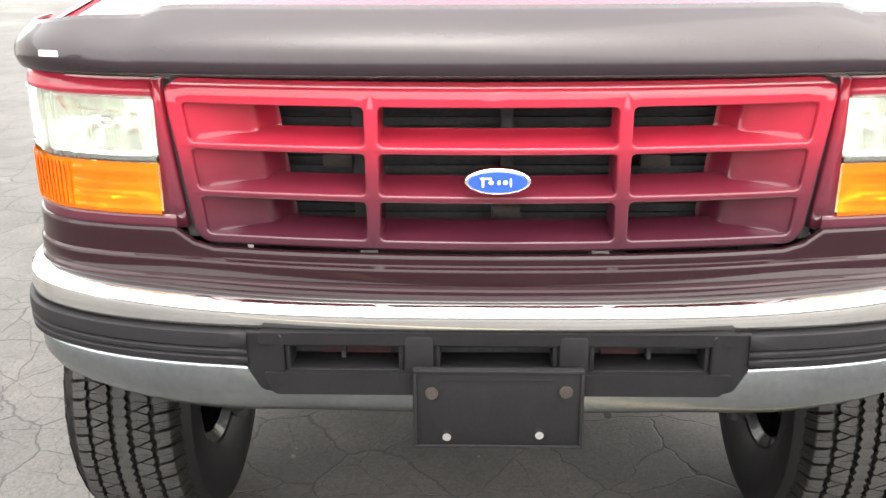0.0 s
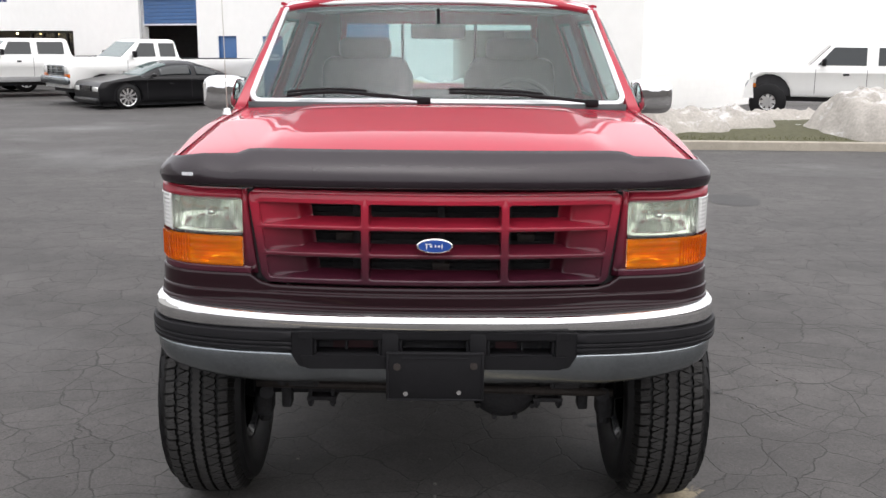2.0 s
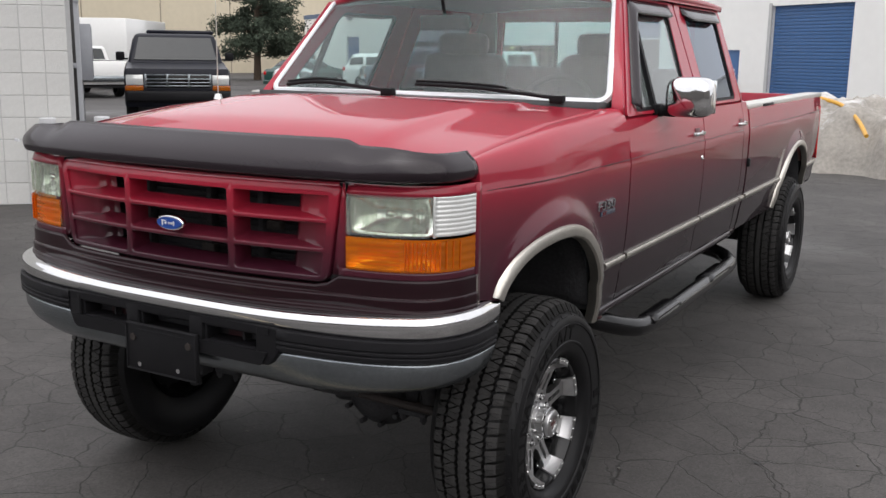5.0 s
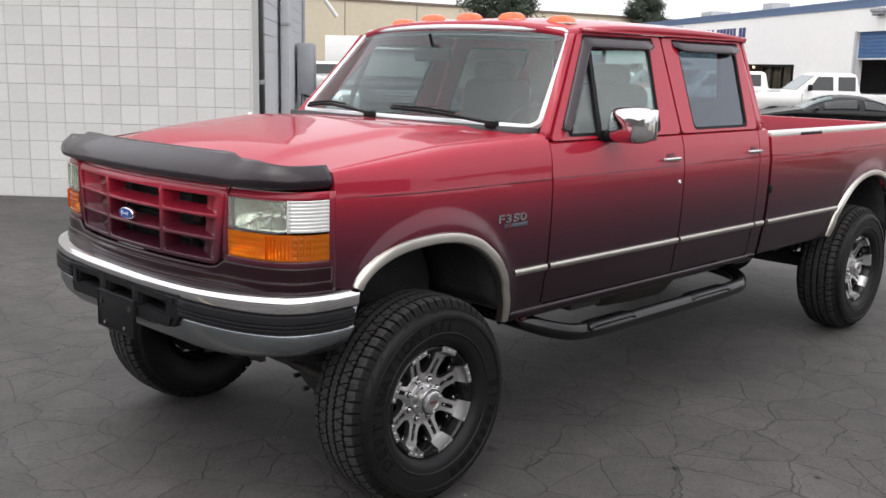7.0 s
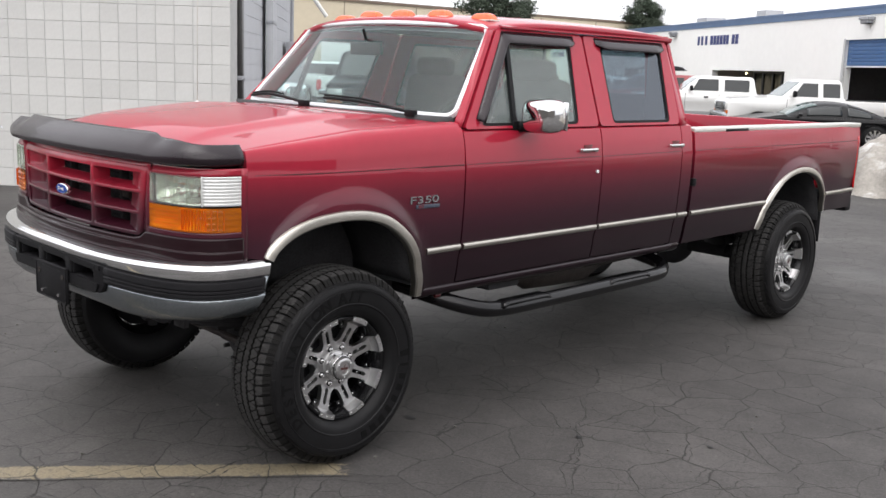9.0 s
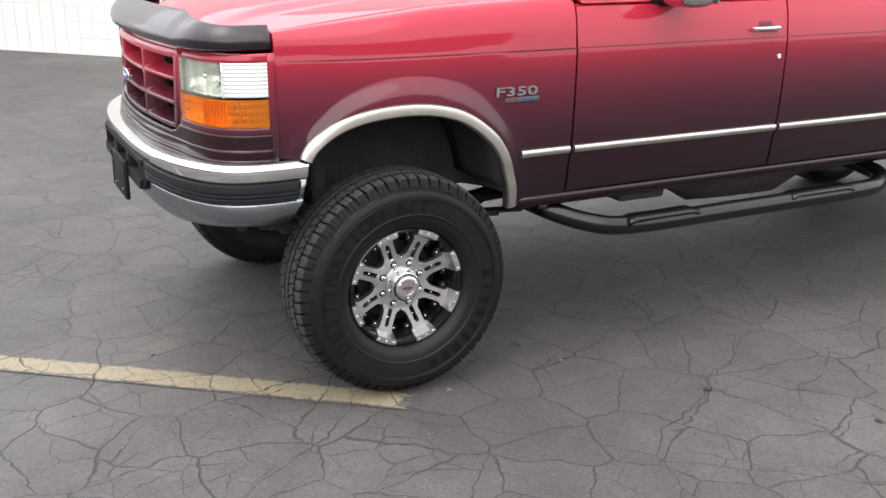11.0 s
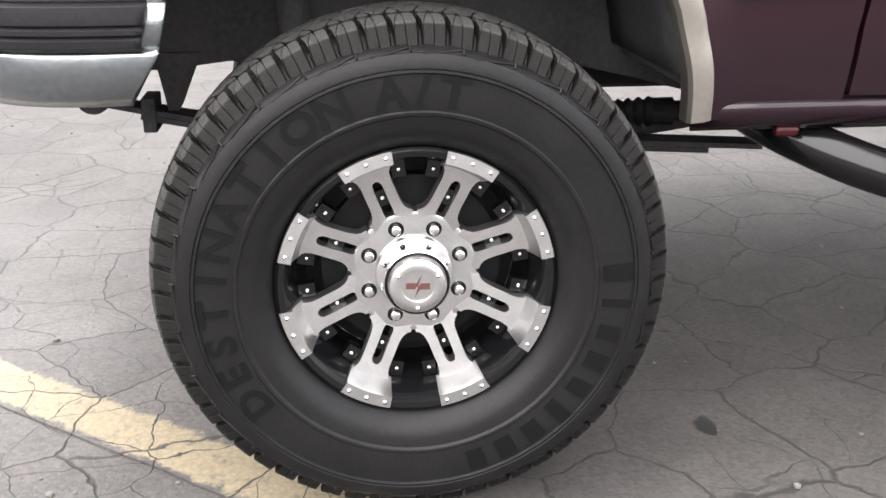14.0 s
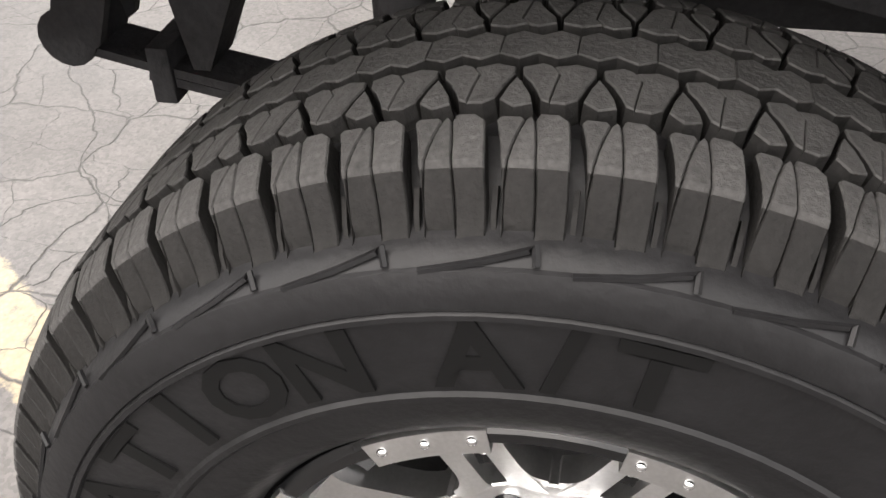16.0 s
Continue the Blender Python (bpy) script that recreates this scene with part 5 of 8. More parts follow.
bm = bmesh.new()
surf(bm, deflector, 60, 12)
part("hood_deflector", bm, SMOKE, truck, "dark smoked plastic stone deflector", solid=0.004)
bm = bmesh.new()
box(bm, -0.80, -0.764, -0.752, -0.748, 1.398, 1.408)
bmesh.ops.transform(bm, matrix=Matrix.Translation((-0.778, -0.75, 1.40)) @ Matrix.Rotation(radians(-14), 4, "Z") @ Matrix.Translation((0.778, 0.745, -1.40)), verts=bm.verts)
part("deflector_label", bm, WHITE_TRIM, truck, "small white maker's label")


# ---- nose ----
def nose_y(x):
    """Plan line of the lamps and the panel below them."""
    return lerp_table([(0.0, -0.755), (0.3, -0.745), (0.6, -0.715), (0.75, -0.69), (0.85, -0.65), (0.90, -0.60), (0.935, -0.50), (0.945, -0.46)], abs(x))


NOSE = [(0.0, -0.775), (0.2, -0.770), (0.4, -0.752), (0.6, -0.717), (0.72, -0.697), (0.82, -0.665), (0.885, -0.615), (0.922, -0.55), (0.936, -0.47)]
NOSE_C = curve_pts([(x, y, 0) for x, y in NOSE], 6)


def nose_strip(x0, x1, s=1):
    """Points of the nose's plan line between two half widths."""
    return [(s * p.x, p.y) for p in NOSE_C if x0 - 1e-6 <= p.x <= x1 + 1e-6]


def band(bm, line, z0, z1, d0=0.0, d1=0.0, n=3):
    """A band that follows a plan line from height z0 to z1; d moves it forward."""
    rows = [[bm.verts.new((x, y - d0 - (d1 - d0) * k / n, z0 + (z1 - z0) * k / n)) for k in range(n + 1)] for x, y in line]
    for a, b in zip(rows, rows[1:]):
        for k in range(n):
            bm.faces.new((a[k], b[k], b[k + 1], a[k + 1]))
    return rows


# grille: a bowed moulding with nine openings, pockets at the ends, the radiator behind
def gy(x):
    return -0.777 + 0.06 * (x / 0.6) ** 2


def grille_open(z):
    """Half width of the openings at a height."""
    return 0.562 + 0.125 * (z - 1.259)


def grille_outer(z):
    """Half width of the whole moulding at a height."""
    return 0.595 + 0.145 * (z - 1.275)


def round_rect(left, right, z0, z1, r, nx, nz, nc=5):
    """A closed loop (x, z), counter-clockwise from the lower left; left and right give x by height, r a radius for each corner; with the side of each point."""
    out = []
    for k in range(nx):
        t = k / nx
        out.append((left(z0) + r[0] + (right(z0) - r[1] - left(z0) - r[0]) * t, z0, "low"))
    for side, c, n, xf, zc, a0 in (("right", 1, nz, right, z0, -90), ("top", 2, nx, right, z1, 0), ("left", 3, nz, left, z1, 90), ("low", 0, 0, left, z0, 180)):
        sx, sz = (-1 if c in (1, 2) else 1), (1 if c in (0, 1) else -1)
        before = {"right": "low", "top": "right", "left": "top", "low": "left"}[side]
        for k in range(nc):
            w = radians(a0 + 90 * k / nc)
            z = zc + sz * r[c] + r[c] * math.sin(w)
            out.append((xf(z) + sx * r[c] + r[c] * math.cos(w), z, before if k < nc // 2 else side))
        for k in range(n):
            t = k / n
            if side == "right":
                z = z0 + r[1] + (z1 - r[2] - z0 - r[1]) * t
                out.append((right(z), z, side))
            elif side == "top":
                x0, x1 = right(z1) - r[2], left(z1) + r[3]
                out.append((x0 + (x1 - x0) * t, z1, side))
            else:
                z = z1 - r[3] + (z0 + r[0] - z1 + r[3]) * t
                out.append((left(z), z, side))
    return out


# one moulding: frame, bars and uprights share a face, and each opening has a rolled lip and walls that run back
ROWS = ((1.240, 1.310), (1.151, 1.226), (1.066, 1.137))
pieces = {k: bmesh.new() for k in ("frame", "bar0", "bar1", "upright0", "upright1")}


def ring(loops, owner):
    """Joins loops of (point, side) to one another; the faces of each side go to the piece that owner names."""
    n = len(loops[0])
    for a, b in zip(loops, loops[1:]):
        for k in range(n):
            m = (k + 1) % n
            bm = pieces[owner(a[k][1])]
            bm.faces.new([bm.verts.new(p) for p in (a[k][0], a[m][0], b[m][0], b[k][0])])


def on_face(x, z, d):
    return Vector((x, gy(x) + d + 0.75 * max(0.0, z - 1.314) ** 1.15, z))     # the upper edge leans back


IN = 0.006                                                    # the frame's outer edge is rolled over this width
for r, (z0, z1) in enumerate(ROWS):
    zb = 1.046 + IN if r == 2 else (z0 + ROWS[r + 1][1]) / 2
    zt = 1.343 - IN if r == 0 else (z1 + ROWS[r - 1][0]) / 2
    for c in range(3):
        lo = (lambda z: -grille_open(z), lambda z: -0.211, lambda z: 0.236)[c]
        hi = (lambda z: -0.236, lambda z: 0.211, lambda z: grille_open(z))[c]
        blo = (lambda z: -grille_outer(z) + IN, lambda z: -0.2235, lambda z: 0.2235)[c]
        bhi = (lambda z: -0.2235, lambda z: 0.2235, lambda z: grille_outer(z) - IN)[c]
        br = [0.0004] * 4
        if c == 0:
            br[0], br[3] = (0.026 if r == 2 else br[0]), (0.010 if r == 0 else br[3])
        if c == 2:
            br[1], br[2] = (0.026 if r == 2 else br[1]), (0.010 if r == 0 else br[2])
        nx, nz = (14, 5)
        edge = round_rect(blo, bhi, zb, zt, br, nx, nz)
        def loop_of(g, d, rise=0.0, drop=0.0, rad=0.009):
            lp = round_rect(lambda z: lo(z) - g, lambda z: hi(z) + g, z0 - g + rise, z1 + g - drop, [rad + g] * 4, nx, nz)
            return [(on_face(x, z, d), side) for x, z, side in lp]
        loops = [[(on_face(x, z, 0.0), side) for x, z, side in edge], loop_of(0.0035, 0.0), loop_of(0.0012, 0.0012), loop_of(0.0, 0.004), loop_of(-0.001, 0.012, 0.001), loop_of(-0.004, 0.075, 0.015, 0.002)]
        def owner(side, r=r, c=c):
            if side == "low":
                return "frame" if r == 2 else "bar%d" % r
            if side == "top":
                return "frame" if r == 0 else "bar%d" % (r - 1)
            if side == "left":
                return "frame" if c == 0 else "upright%d" % (c - 1)
            return "frame" if c == 2 else "upright%d" % c
        ring(loops, owner)
outline = []
for g, d in ((IN, 0.0), (0.0022, 0.0012), (0.0, 0.006), (0.0, 0.060)):
    lp = round_rect(lambda z: -grille_outer(z) + g, lambda z: grille_outer(z) - g, 1.046 + g, 1.343 - g, [0.032 - g, 0.032 - g, 0.016 - g, 0.016 - g], 42, 15)
    outline.append([(on_face(x, z, d), side) for x, z, side in lp])
ring(outline, lambda side: "frame")
for one in pieces.values():
    bmesh.ops.remove_doubles(one, verts=one.verts, dist=0.0002)
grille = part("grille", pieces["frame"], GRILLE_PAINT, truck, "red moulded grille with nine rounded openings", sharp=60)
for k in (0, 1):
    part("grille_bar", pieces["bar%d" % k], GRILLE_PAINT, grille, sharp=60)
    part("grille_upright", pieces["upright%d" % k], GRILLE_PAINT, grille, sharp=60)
for s in (1, -1):
    for z0, z1 in ROWS:
        bm = bmesh.new()

        def pocket(u, v):
            # a panel that sinks towards the middle, then turns in
            z = z0 + 0.002 + (z1 - z0 - 0.003) * v
            x = grille_open(z) + 0.001 - 0.160 * u
            d = 0.010 + 0.034 * smooth(0.0, 0.75, u) + 0.055 * smooth(0.66, 1.0, u) ** 1.5 + 0.004 * (1 - abs(2 * v - 1)) ** 0.5 * smooth(0.0, 0.12, u)
            return s * x, gy(x) + d, z
        surf(bm, pocket, 22, 8)
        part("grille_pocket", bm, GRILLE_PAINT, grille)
bm = bmesh.new()
box(bm, -0.55, 0.55, -0.60, -0.59, 1.03, 1.34)
core = part("radiator_core", bm, UNDER, truck, "black finned radiator core")
for k in range(16):
    bm = bmesh.new()
    box(bm, -0.50, 0.50, -0.612, -0.60, 1.045 + 0.019 * k, 1.052 + 0.019 * k)
    part("fin", bm, UNDER, core)
for x in (-0.26, 0.02, 0.24):
    bm = bmesh.new()
    box(bm, x - 0.012, x + 0.012, -0.645, -0.61, 1.04, 1.33, 0.003)
    part("radiator_stay", bm, UNDER, core)
for x, z in ((-0.30, 1.185), (0.30, 1.185), (0.02, 1.085)):
    bm = bmesh.new()
    box(bm, x - 0.028, x + 0.028, -0.655, -0.63, z - 0.012, z + 0.012, 0.003)
    part("radiator_bracket", bm, DARK_STEEL, truck, "small grey metal bracket")
# oval emblem
def oval(bm, rx, rz, y, th, x0=0.0, z0=1.186):
    pts = [(x0 + rx * math.cos(2 * math.pi * k / 40), z0 + rz * math.sin(2 * math.pi * k / 40)) for k in range(40)]
    prism(bm, pts, "y", y, y + th)


bm = bmesh.new()
oval(bm, 0.058, 0.0238, -0.803, 0.02)
emblem = part("grille_emblem", bm, CHROME, truck, "blue oval badge with a silver rim", bevel=0.003)
bm = bmesh.new()
oval(bm, 0.0515, 0.0188, -0.8065, 0.004)
part("emblem_field", bm, BLUE_BADGE, emblem, "blue enamel field")
bm = bmesh.new()
for x0, w, h in ((-0.026, 0.0022, 0.019), (-0.012, 0.0042, 0.007), (0.002, 0.0026, 0.008), (0.013, 0.0042, 0.007), (0.0225, 0.0018, 0.016)):
    oval(bm, w, h / 2, -0.8085, 0.002, x0, 1.186)
bar = [(-0.031, 1.1943), (-0.011, 1.1943), (-0.011, 1.1917), (-0.031, 1.1917)]
prism(bm, bar, "y", -0.8085, -0.8065)
part("emblem_mark", bm, WHITE_TRIM, emblem, "silver strokes on the badge")

for s in (1, -1):
    # lamp surround, painted
    bm = bmesh.new()
    band(bm, [(s * 0.9365, -0.483), (s * 0.9390, -0.470), (s * 0.9395, -0.4565)], 0.966, 1.352, n=12)
    band(bm, nose_strip(0.618, 0.94, s), 1.322, 1.352, 0.0, -0.015)
    band(bm, nose_strip(0.6, 0.94, s), 1.07, 1.098, 0.003, 0.0)
    line = nose_strip(0.6, 0.625, s)
    for z0, z1 in zip(steps(1.075, 1.35, 6), steps(1.075, 1.35, 6)[1:]):
        q0, q1 = grille_outer(z0) + 0.012, grille_outer(z1) + 0.012
        bm.faces.new([bm.verts.new(p) for p in ((s * q0, -0.718, z0), (s * 0.622, -0.713, z0), (s * 0.622, -0.713, z1), (s * q1, -0.718, z1))])
    bmesh.ops.remove_doubles(bm, verts=bm.verts, dist=0.0004)
    part("lamp_bezel", bm, PAINT, truck, solid=0.03)
    lamp = part("headlight", (lambda bm: (surf(bm, lambda u, v: (s * (0.625 + 0.246 * u), nose_y(0.625 + 0.246 * u) + 0.022 + 0.075 * (math.sin(math.pi * u) * math.sin(math.pi * v)) ** 0.7 + 0.0022 * math.sin(34 * u) * math.sin(math.pi * v), 1.203 + 0.117 * v), 60, 14), bm)[-1])(bmesh.new()), REFLECTOR, truck, "clear headlamp with a bright reflector", solid=0.004)
    bm = bmesh.new()
    ln = nose_strip(0.622, 0.873, s)
    band(bm, ln, 1.200, 1.322, 0.003, 0.0, 5)
    g = part("lamp_lens", bm, LENS, lamp, "clear fluted glass")
    g.visible_shadow = False
    bm = bmesh.new()
    for k in range(34):
        if k % 11 in (4, 5, 6, 7):
            continue
        x = 0.628 + 0.0066 * k
        y = [p for p in NOSE_C if p.x <= x][-1].y
        box(bm, s * x - 0.0012, s * x + 0.0012, y - 0.001, y + 0.003, 1.208, 1.315)
    part("lens_fluting", bm, LENS, lamp, "fine upright ribs", kind="stuff")
    bm = bmesh.new()
    bmesh.ops.create_uvsphere(bm, u_segments=14, v_segments=8, radius=0.013, matrix=Matrix.Translation((s * 0.735, -0.645, 1.262)) @ Matrix.Diagonal((1.2, 1, 1, 1)))
    part("bulb", bm, CHROME, lamp, "silver bulb shield")
    bm = bmesh.new()
    box(bm, s * 0.871, s * 0.876, nose_y(0.873) - 0.001, nose_y(0.873) + 0.03, 1.20, 1.322, 0.001)
    part("lamp_divider", bm, FROST, lamp)
    # corner lamp: clear ribbed piece that wraps round
    bm = bmesh.new()
    rows = []
    cl = nose_strip(0.875, 0.937, s)
    zs = steps(1.203, 1.321, 44)
    for x, y in cl:
        rows.append([bm.verts.new((x + s * 0.0012 * abs(math.sin(k * math.pi / 5)), y - 0.0012 * abs(math.sin(k * math.pi / 5)), z)) for k, z in enumerate(zs)])
    for a, b in zip(rows, rows[1:]):
        for k in range(len(zs) - 1):
            bm.faces.new((a[k], b[k], b[k + 1], a[k + 1]))
    part("corner_lamp", bm, FROST, truck, "clear ribbed corner lamp", solid=0.006, sharp=60)
    # amber indicator below
    bm = bmesh.new()
    al = nose_strip(0.616, 0.937, s)
    zs = steps(1.098, 1.196, 16)
    rows = [[bm.verts.new((x + s * 0.0008 * math.sin(k * math.pi / 2), y - 0.004 - 0.001 * math.sin(k * math.pi / 2), z)) for k, z in enumerate(zs)] for x, y in al]
    for a, b in zip(rows, rows[1:]):
        for k in range(len(zs) - 1):
            bm.faces.new((a[k], b[k], b[k + 1], a[k + 1]))
    signal = part("turn_signal", bm, AMBER, truck, "amber indicator lens", sharp=60)
    signal.visible_shadow = False
    bm = bmesh.new()                                         # bright bowls behind the lens
    for x0, x1 in ((0.620, 0.772), (0.772, 0.885)):
        surf(bm, lambda u, v: (s * (x0 + (x1 - x0) * u), nose_y(x0 + (x1 - x0) * u) + 0.010 + 0.045 * (math.sin(math.pi * u) * math.sin(math.pi * v)) ** 0.6, 1.100 + 0.094 * v), 14, 8)
    part("signal_reflector", bm, REFLECTOR, signal)
    bm = bmesh.new()
    bmesh.ops.create_uvsphere(bm, u_segments=12, v_segments=8, radius=0.014, matrix=Matrix.Translation((s * 0.755, nose_y(0.755) + 0.022, 1.147)))
    part("bulb", bm, AMBER_DEEP, signal)
    bm = bmesh.new()
    for k in range(5):
        band(bm, nose_strip(0.66, 0.80, s), 1.118 + 0.014 * k, 1.123 + 0.014 * k, 0.006, 0.006, 1)
    for k in range(12):
        x = 0.808 + 0.0105 * k
        y = [p for p in NOSE_C if p.x <= x][-1].y
        box(bm, s * x - 0.0016, s * x + 0.0016, y - 0.008, y - 0.003, 1.106, 1.190)
    part("signal_ribs", bm, AMBER_DEEP, signal, "deep amber ribs")
    # black shadow gap beside the grille
    bm = bmesh.new()
    prism(bm, [(s * 0.556, 1.05), (s * 0.582, 1.05), (s * 0.626, 1.35), (s * 0.593, 1.35)], "y", -0.70, -0.60)
    part("grille_gap", bm, UNDER, truck, "black gap beside the grille")

# panel below grille and lamps, with its ledge
def valance(u, v):
    a = 2 * u - 1
    pts = [p for p in NOSE_C]
    i = abs(a) * (len(pts) - 1)
    k = min(int(i), len(pts) - 2)
    p = pts[k].lerp(pts[k + 1], i - k)
    dip = 0.033 * smooth(0.590, 0.552, p.x)                   # the panel drops below the grille
    prof = [(0.0, 1.075 - dip), (0.008, 1.073 - dip), (0.011, 1.068 - dip), (0.012, 1.052 - dip * 0.7), (0.012, 1.034 - dip * 0.3), (0.013, 1.021), (0.020, 1.0175), (0.022, 1.012), (0.021, 1.000), (0.019, 0.986), (0.027, 0.982), (0.029, 0.977), (0.028, 0.955)]
    j = v * (len(prof) - 1)
    m = min(int(j), len(prof) - 2)
    d = prof[m][0] + (prof[m + 1][0] - prof[m][0]) * (j - m)
    z = prof[m][1] + (prof[m + 1][1] - prof[m][1]) * (j - m)
    nrm = Vector((p.x * 0.9, p.y * (1 - 0.35 * abs(a) ** 3), 0)).normalized()
    return math.copysign(p.x + nrm.x * d * 0.5, a), p.y + nrm.y * d, z


bm = bmesh.new()
surf(bm, valance, 80, 36)
part("front_valance", bm, VALANCE, truck, "dark maroon panel under the grille", solid=0.006)

# ---- front bumper ----
BUMP = [(0.0, -0.845), (0.25, -0.842), (0.5, -0.824), (0.68, -0.788), (0.81, -0.738), (0.90, -0.675), (0.95, -0.59), (0.965, -0.50), (0.964, -0.43), (0.961, -0.378)]
BUMP_C = curve_pts([(x, y, 0) for x, y in BUMP], 5)
BUMP_LINE = [(-p.x, p.y) for p in BUMP_C[:0:-1]] + [(p.x, p.y) for p in BUMP_C]


def bumper_band(prof, x0=0.0, x1=2.0, cut=None, side=0, ymax=9.0):
    """Sweeps an open outline of (forward, height) along the bumper's plan line."""
    bm = bmesh.new()
    line = [p for p in BUMP_LINE if x0 <= abs(p[0]) <= x1 and p[0] * side >= 0]
    rows = []
    n = len(BUMP_LINE)
    for x, y in line:
        i = BUMP_LINE.index((x, y))
        a, b = BUMP_LINE[max(0, i - 1)], BUMP_LINE[min(n - 1, i + 1)]
        t = Vector((b[0] - a[0], b[1] - a[1])).normalized()
        nx, ny = t.y, -t.x
        out = smooth(0.3, 0.93, abs(x))                       # the bar is a little lower in the middle of its upper edge
        if y > ymax:
            continue
        tuck = 1 - 0.30 * smooth(0.45, 0.97, abs(x))
        back_w = smooth(-0.50, -0.392, y) * (1 if abs(x) > 0.9 else 0)
        rows.append([bm.verts.new((x + nx * d, y + ny * d + back_w * (0.22 if z > 0.86 else 0.42) * (z - 0.86), (0.86 - (0.86 - z) * tuck if z < 0.86 and not cut or (cut and abs(x) >= 0.428 and z < 0.86) else min(z, cut) if cut and abs(x) < 0.428 else z) + (-0.020 + 0.0104 * out if z > 0.955 else -0.022 - 0.008 * out))) for d, z in prof])
    line = [p for p in line if p[1] <= ymax]
    for (a, pa), (b, pb) in zip(zip(rows, line), zip(rows[1:], line[1:])):
        if math.hypot(pa[0] - pb[0], pa[1] - pb[1]) > 0.4:
            continue
        for k in range(len(prof) - 1):
            bm.faces.new((a[k], b[k], b[k + 1], a[k + 1]))
    return bm


bumper = part("front_bumper", bumper_band([(-0.10, 0.972), (-0.058, 0.985), (-0.032, 0.9865), (-0.014, 0.983), (-0.004, 0.977), (0.001, 0.968), (0.0025, 0.958), (0.0015, 0.948), (-0.003, 0.939), (-0.011, 0.931)]), CHROME, truck, "chromed bumper with a black rubbing band", solid=0.003)
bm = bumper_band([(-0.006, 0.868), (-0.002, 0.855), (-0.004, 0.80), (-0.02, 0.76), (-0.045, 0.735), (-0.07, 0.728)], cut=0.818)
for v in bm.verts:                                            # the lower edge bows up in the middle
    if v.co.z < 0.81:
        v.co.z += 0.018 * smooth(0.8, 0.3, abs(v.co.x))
part("bumper_skirt", bm, DULL_CHROME, bumper, "darker chrome lower half", solid=0.003)
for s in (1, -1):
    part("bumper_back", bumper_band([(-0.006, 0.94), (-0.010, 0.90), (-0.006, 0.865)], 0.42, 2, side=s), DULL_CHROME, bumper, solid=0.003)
for s in (1, -1):
    part("bumper_strip", bumper_band([(-0.004, 0.938), (0.010, 0.932), (0.012, 0.918), (0.012, 0.906), (0.007, 0.902), (0.012, 0.898), (0.012, 0.891), (0.007, 0.887), (0.012, 0.883), (0.011, 0.872), (-0.004, 0.864)], 0.43, 2, side=s, ymax=-0.40), GREY_PLASTIC, bumper, "black ribbed rubber strip", solid=0.003, sharp=25)
# black middle with three air slots
mid = part("bumper_insert", (lambda bm: (prism(bm, rounded([(-0.432, 0.916), (-0.432, 0.893), (0.432, 0.893), (0.432, 0.916)], 0.006), "y", -0.848, -0.76), bm)[-1])(bmesh.new()), BLACK_PLASTIC, bumper, "black plastic insert with three air slots")
bm = bmesh.new()
prism(bm, rounded([(-0.428, 0.838), (-0.408, 0.795), (0.408, 0.795), (0.428, 0.838)], 0.012), "y", -0.853, -0.76)
part("insert_sill", bm, BLACK_PLASTIC, mid)
for s in (1, -1):                                              # end posts, rounded below and swept back with the bumper
    bm = bmesh.new()
    prism(bm, rounded([(s * 0.386, 0.914), (s * 0.386, 0.797), (s * 0.432, 0.797), (s * 0.462, 0.842), (s * 0.462, 0.914)], 0.010), "y", -0.8505, -0.76)
    for v in bm.verts:
        v.co.y += 0.27 * max(0.0, abs(v.co.x) - 0.40) if v.co.y < -0.80 else 0.0
    part("insert_post", bm, BLACK_PLASTIC, mid, bevel=0.004)
for x0, x1 in ((-0.168, -0.112), (0.112, 0.168)):
    bm = bmesh.new()
    box(bm, x0, x1, -0.850, -0.76, 0.80, 0.913, 0.008)
    part("insert_post", bm, BLACK_PLASTIC, mid)
for x0, x1 in ((-0.386, -0.168), (-0.112, 0.112), (0.168, 0.386)):     # each slot's own rim, a step behind the face
    bm = bmesh.new()
    for a0, a1, z0, z1 in ((x0, x1, 0.884, 0.896), (x0, x1, 0.829, 0.840), (x0, x0 + 0.010, 0.835, 0.890), (x1 - 0.010, x1, 0.835, 0.890)):
        box(bm, a0, a1, -0.838, -0.775, z0, z1, 0.003)
    part("slot_rim", bm, GREY_PLASTIC, mid)
bm = bmesh.new()
box(bm, -0.40, 0.40, -0.755, -0.745, 0.77, 0.91)
part("slot_backing", bm, UNDER, bumper, "dark backing in the air slots")
for x in (-0.285, 0.285):
    bm = bmesh.new()
    box(bm, x - 0.004, x + 0.004, -0.790, -0.755, 0.83, 0.895)
    part("slot_rib", bm, UNDER, bumper)
DARK_RED_STEEL = mat("dark_red_steel", (0.03, 0.004, 0.006), 0.6)
for x0, x1 in ((-0.33, -0.20), (0.20, 0.27)):
    bm = bmesh.new()
    box(bm, x0, x1, -0.762, -0.757, 0.83, 0.872)
    part("slot_crossmember", bm, DARK_RED_STEEL, bumper, "dark red steel behind the slots")
plate = part("plate_holder", (lambda bm: (box(bm, -0.152, 0.160, -0.868, -0.853, 0.694, 0.856, 0.006), bm)[-1])(bmesh.new()), BLACK_PLASTIC, bumper, "empty black plate holder")
bm = bmesh.new()
box(bm, -0.10, 0.108, -0.8705, -0.867, 0.834, 0.838)
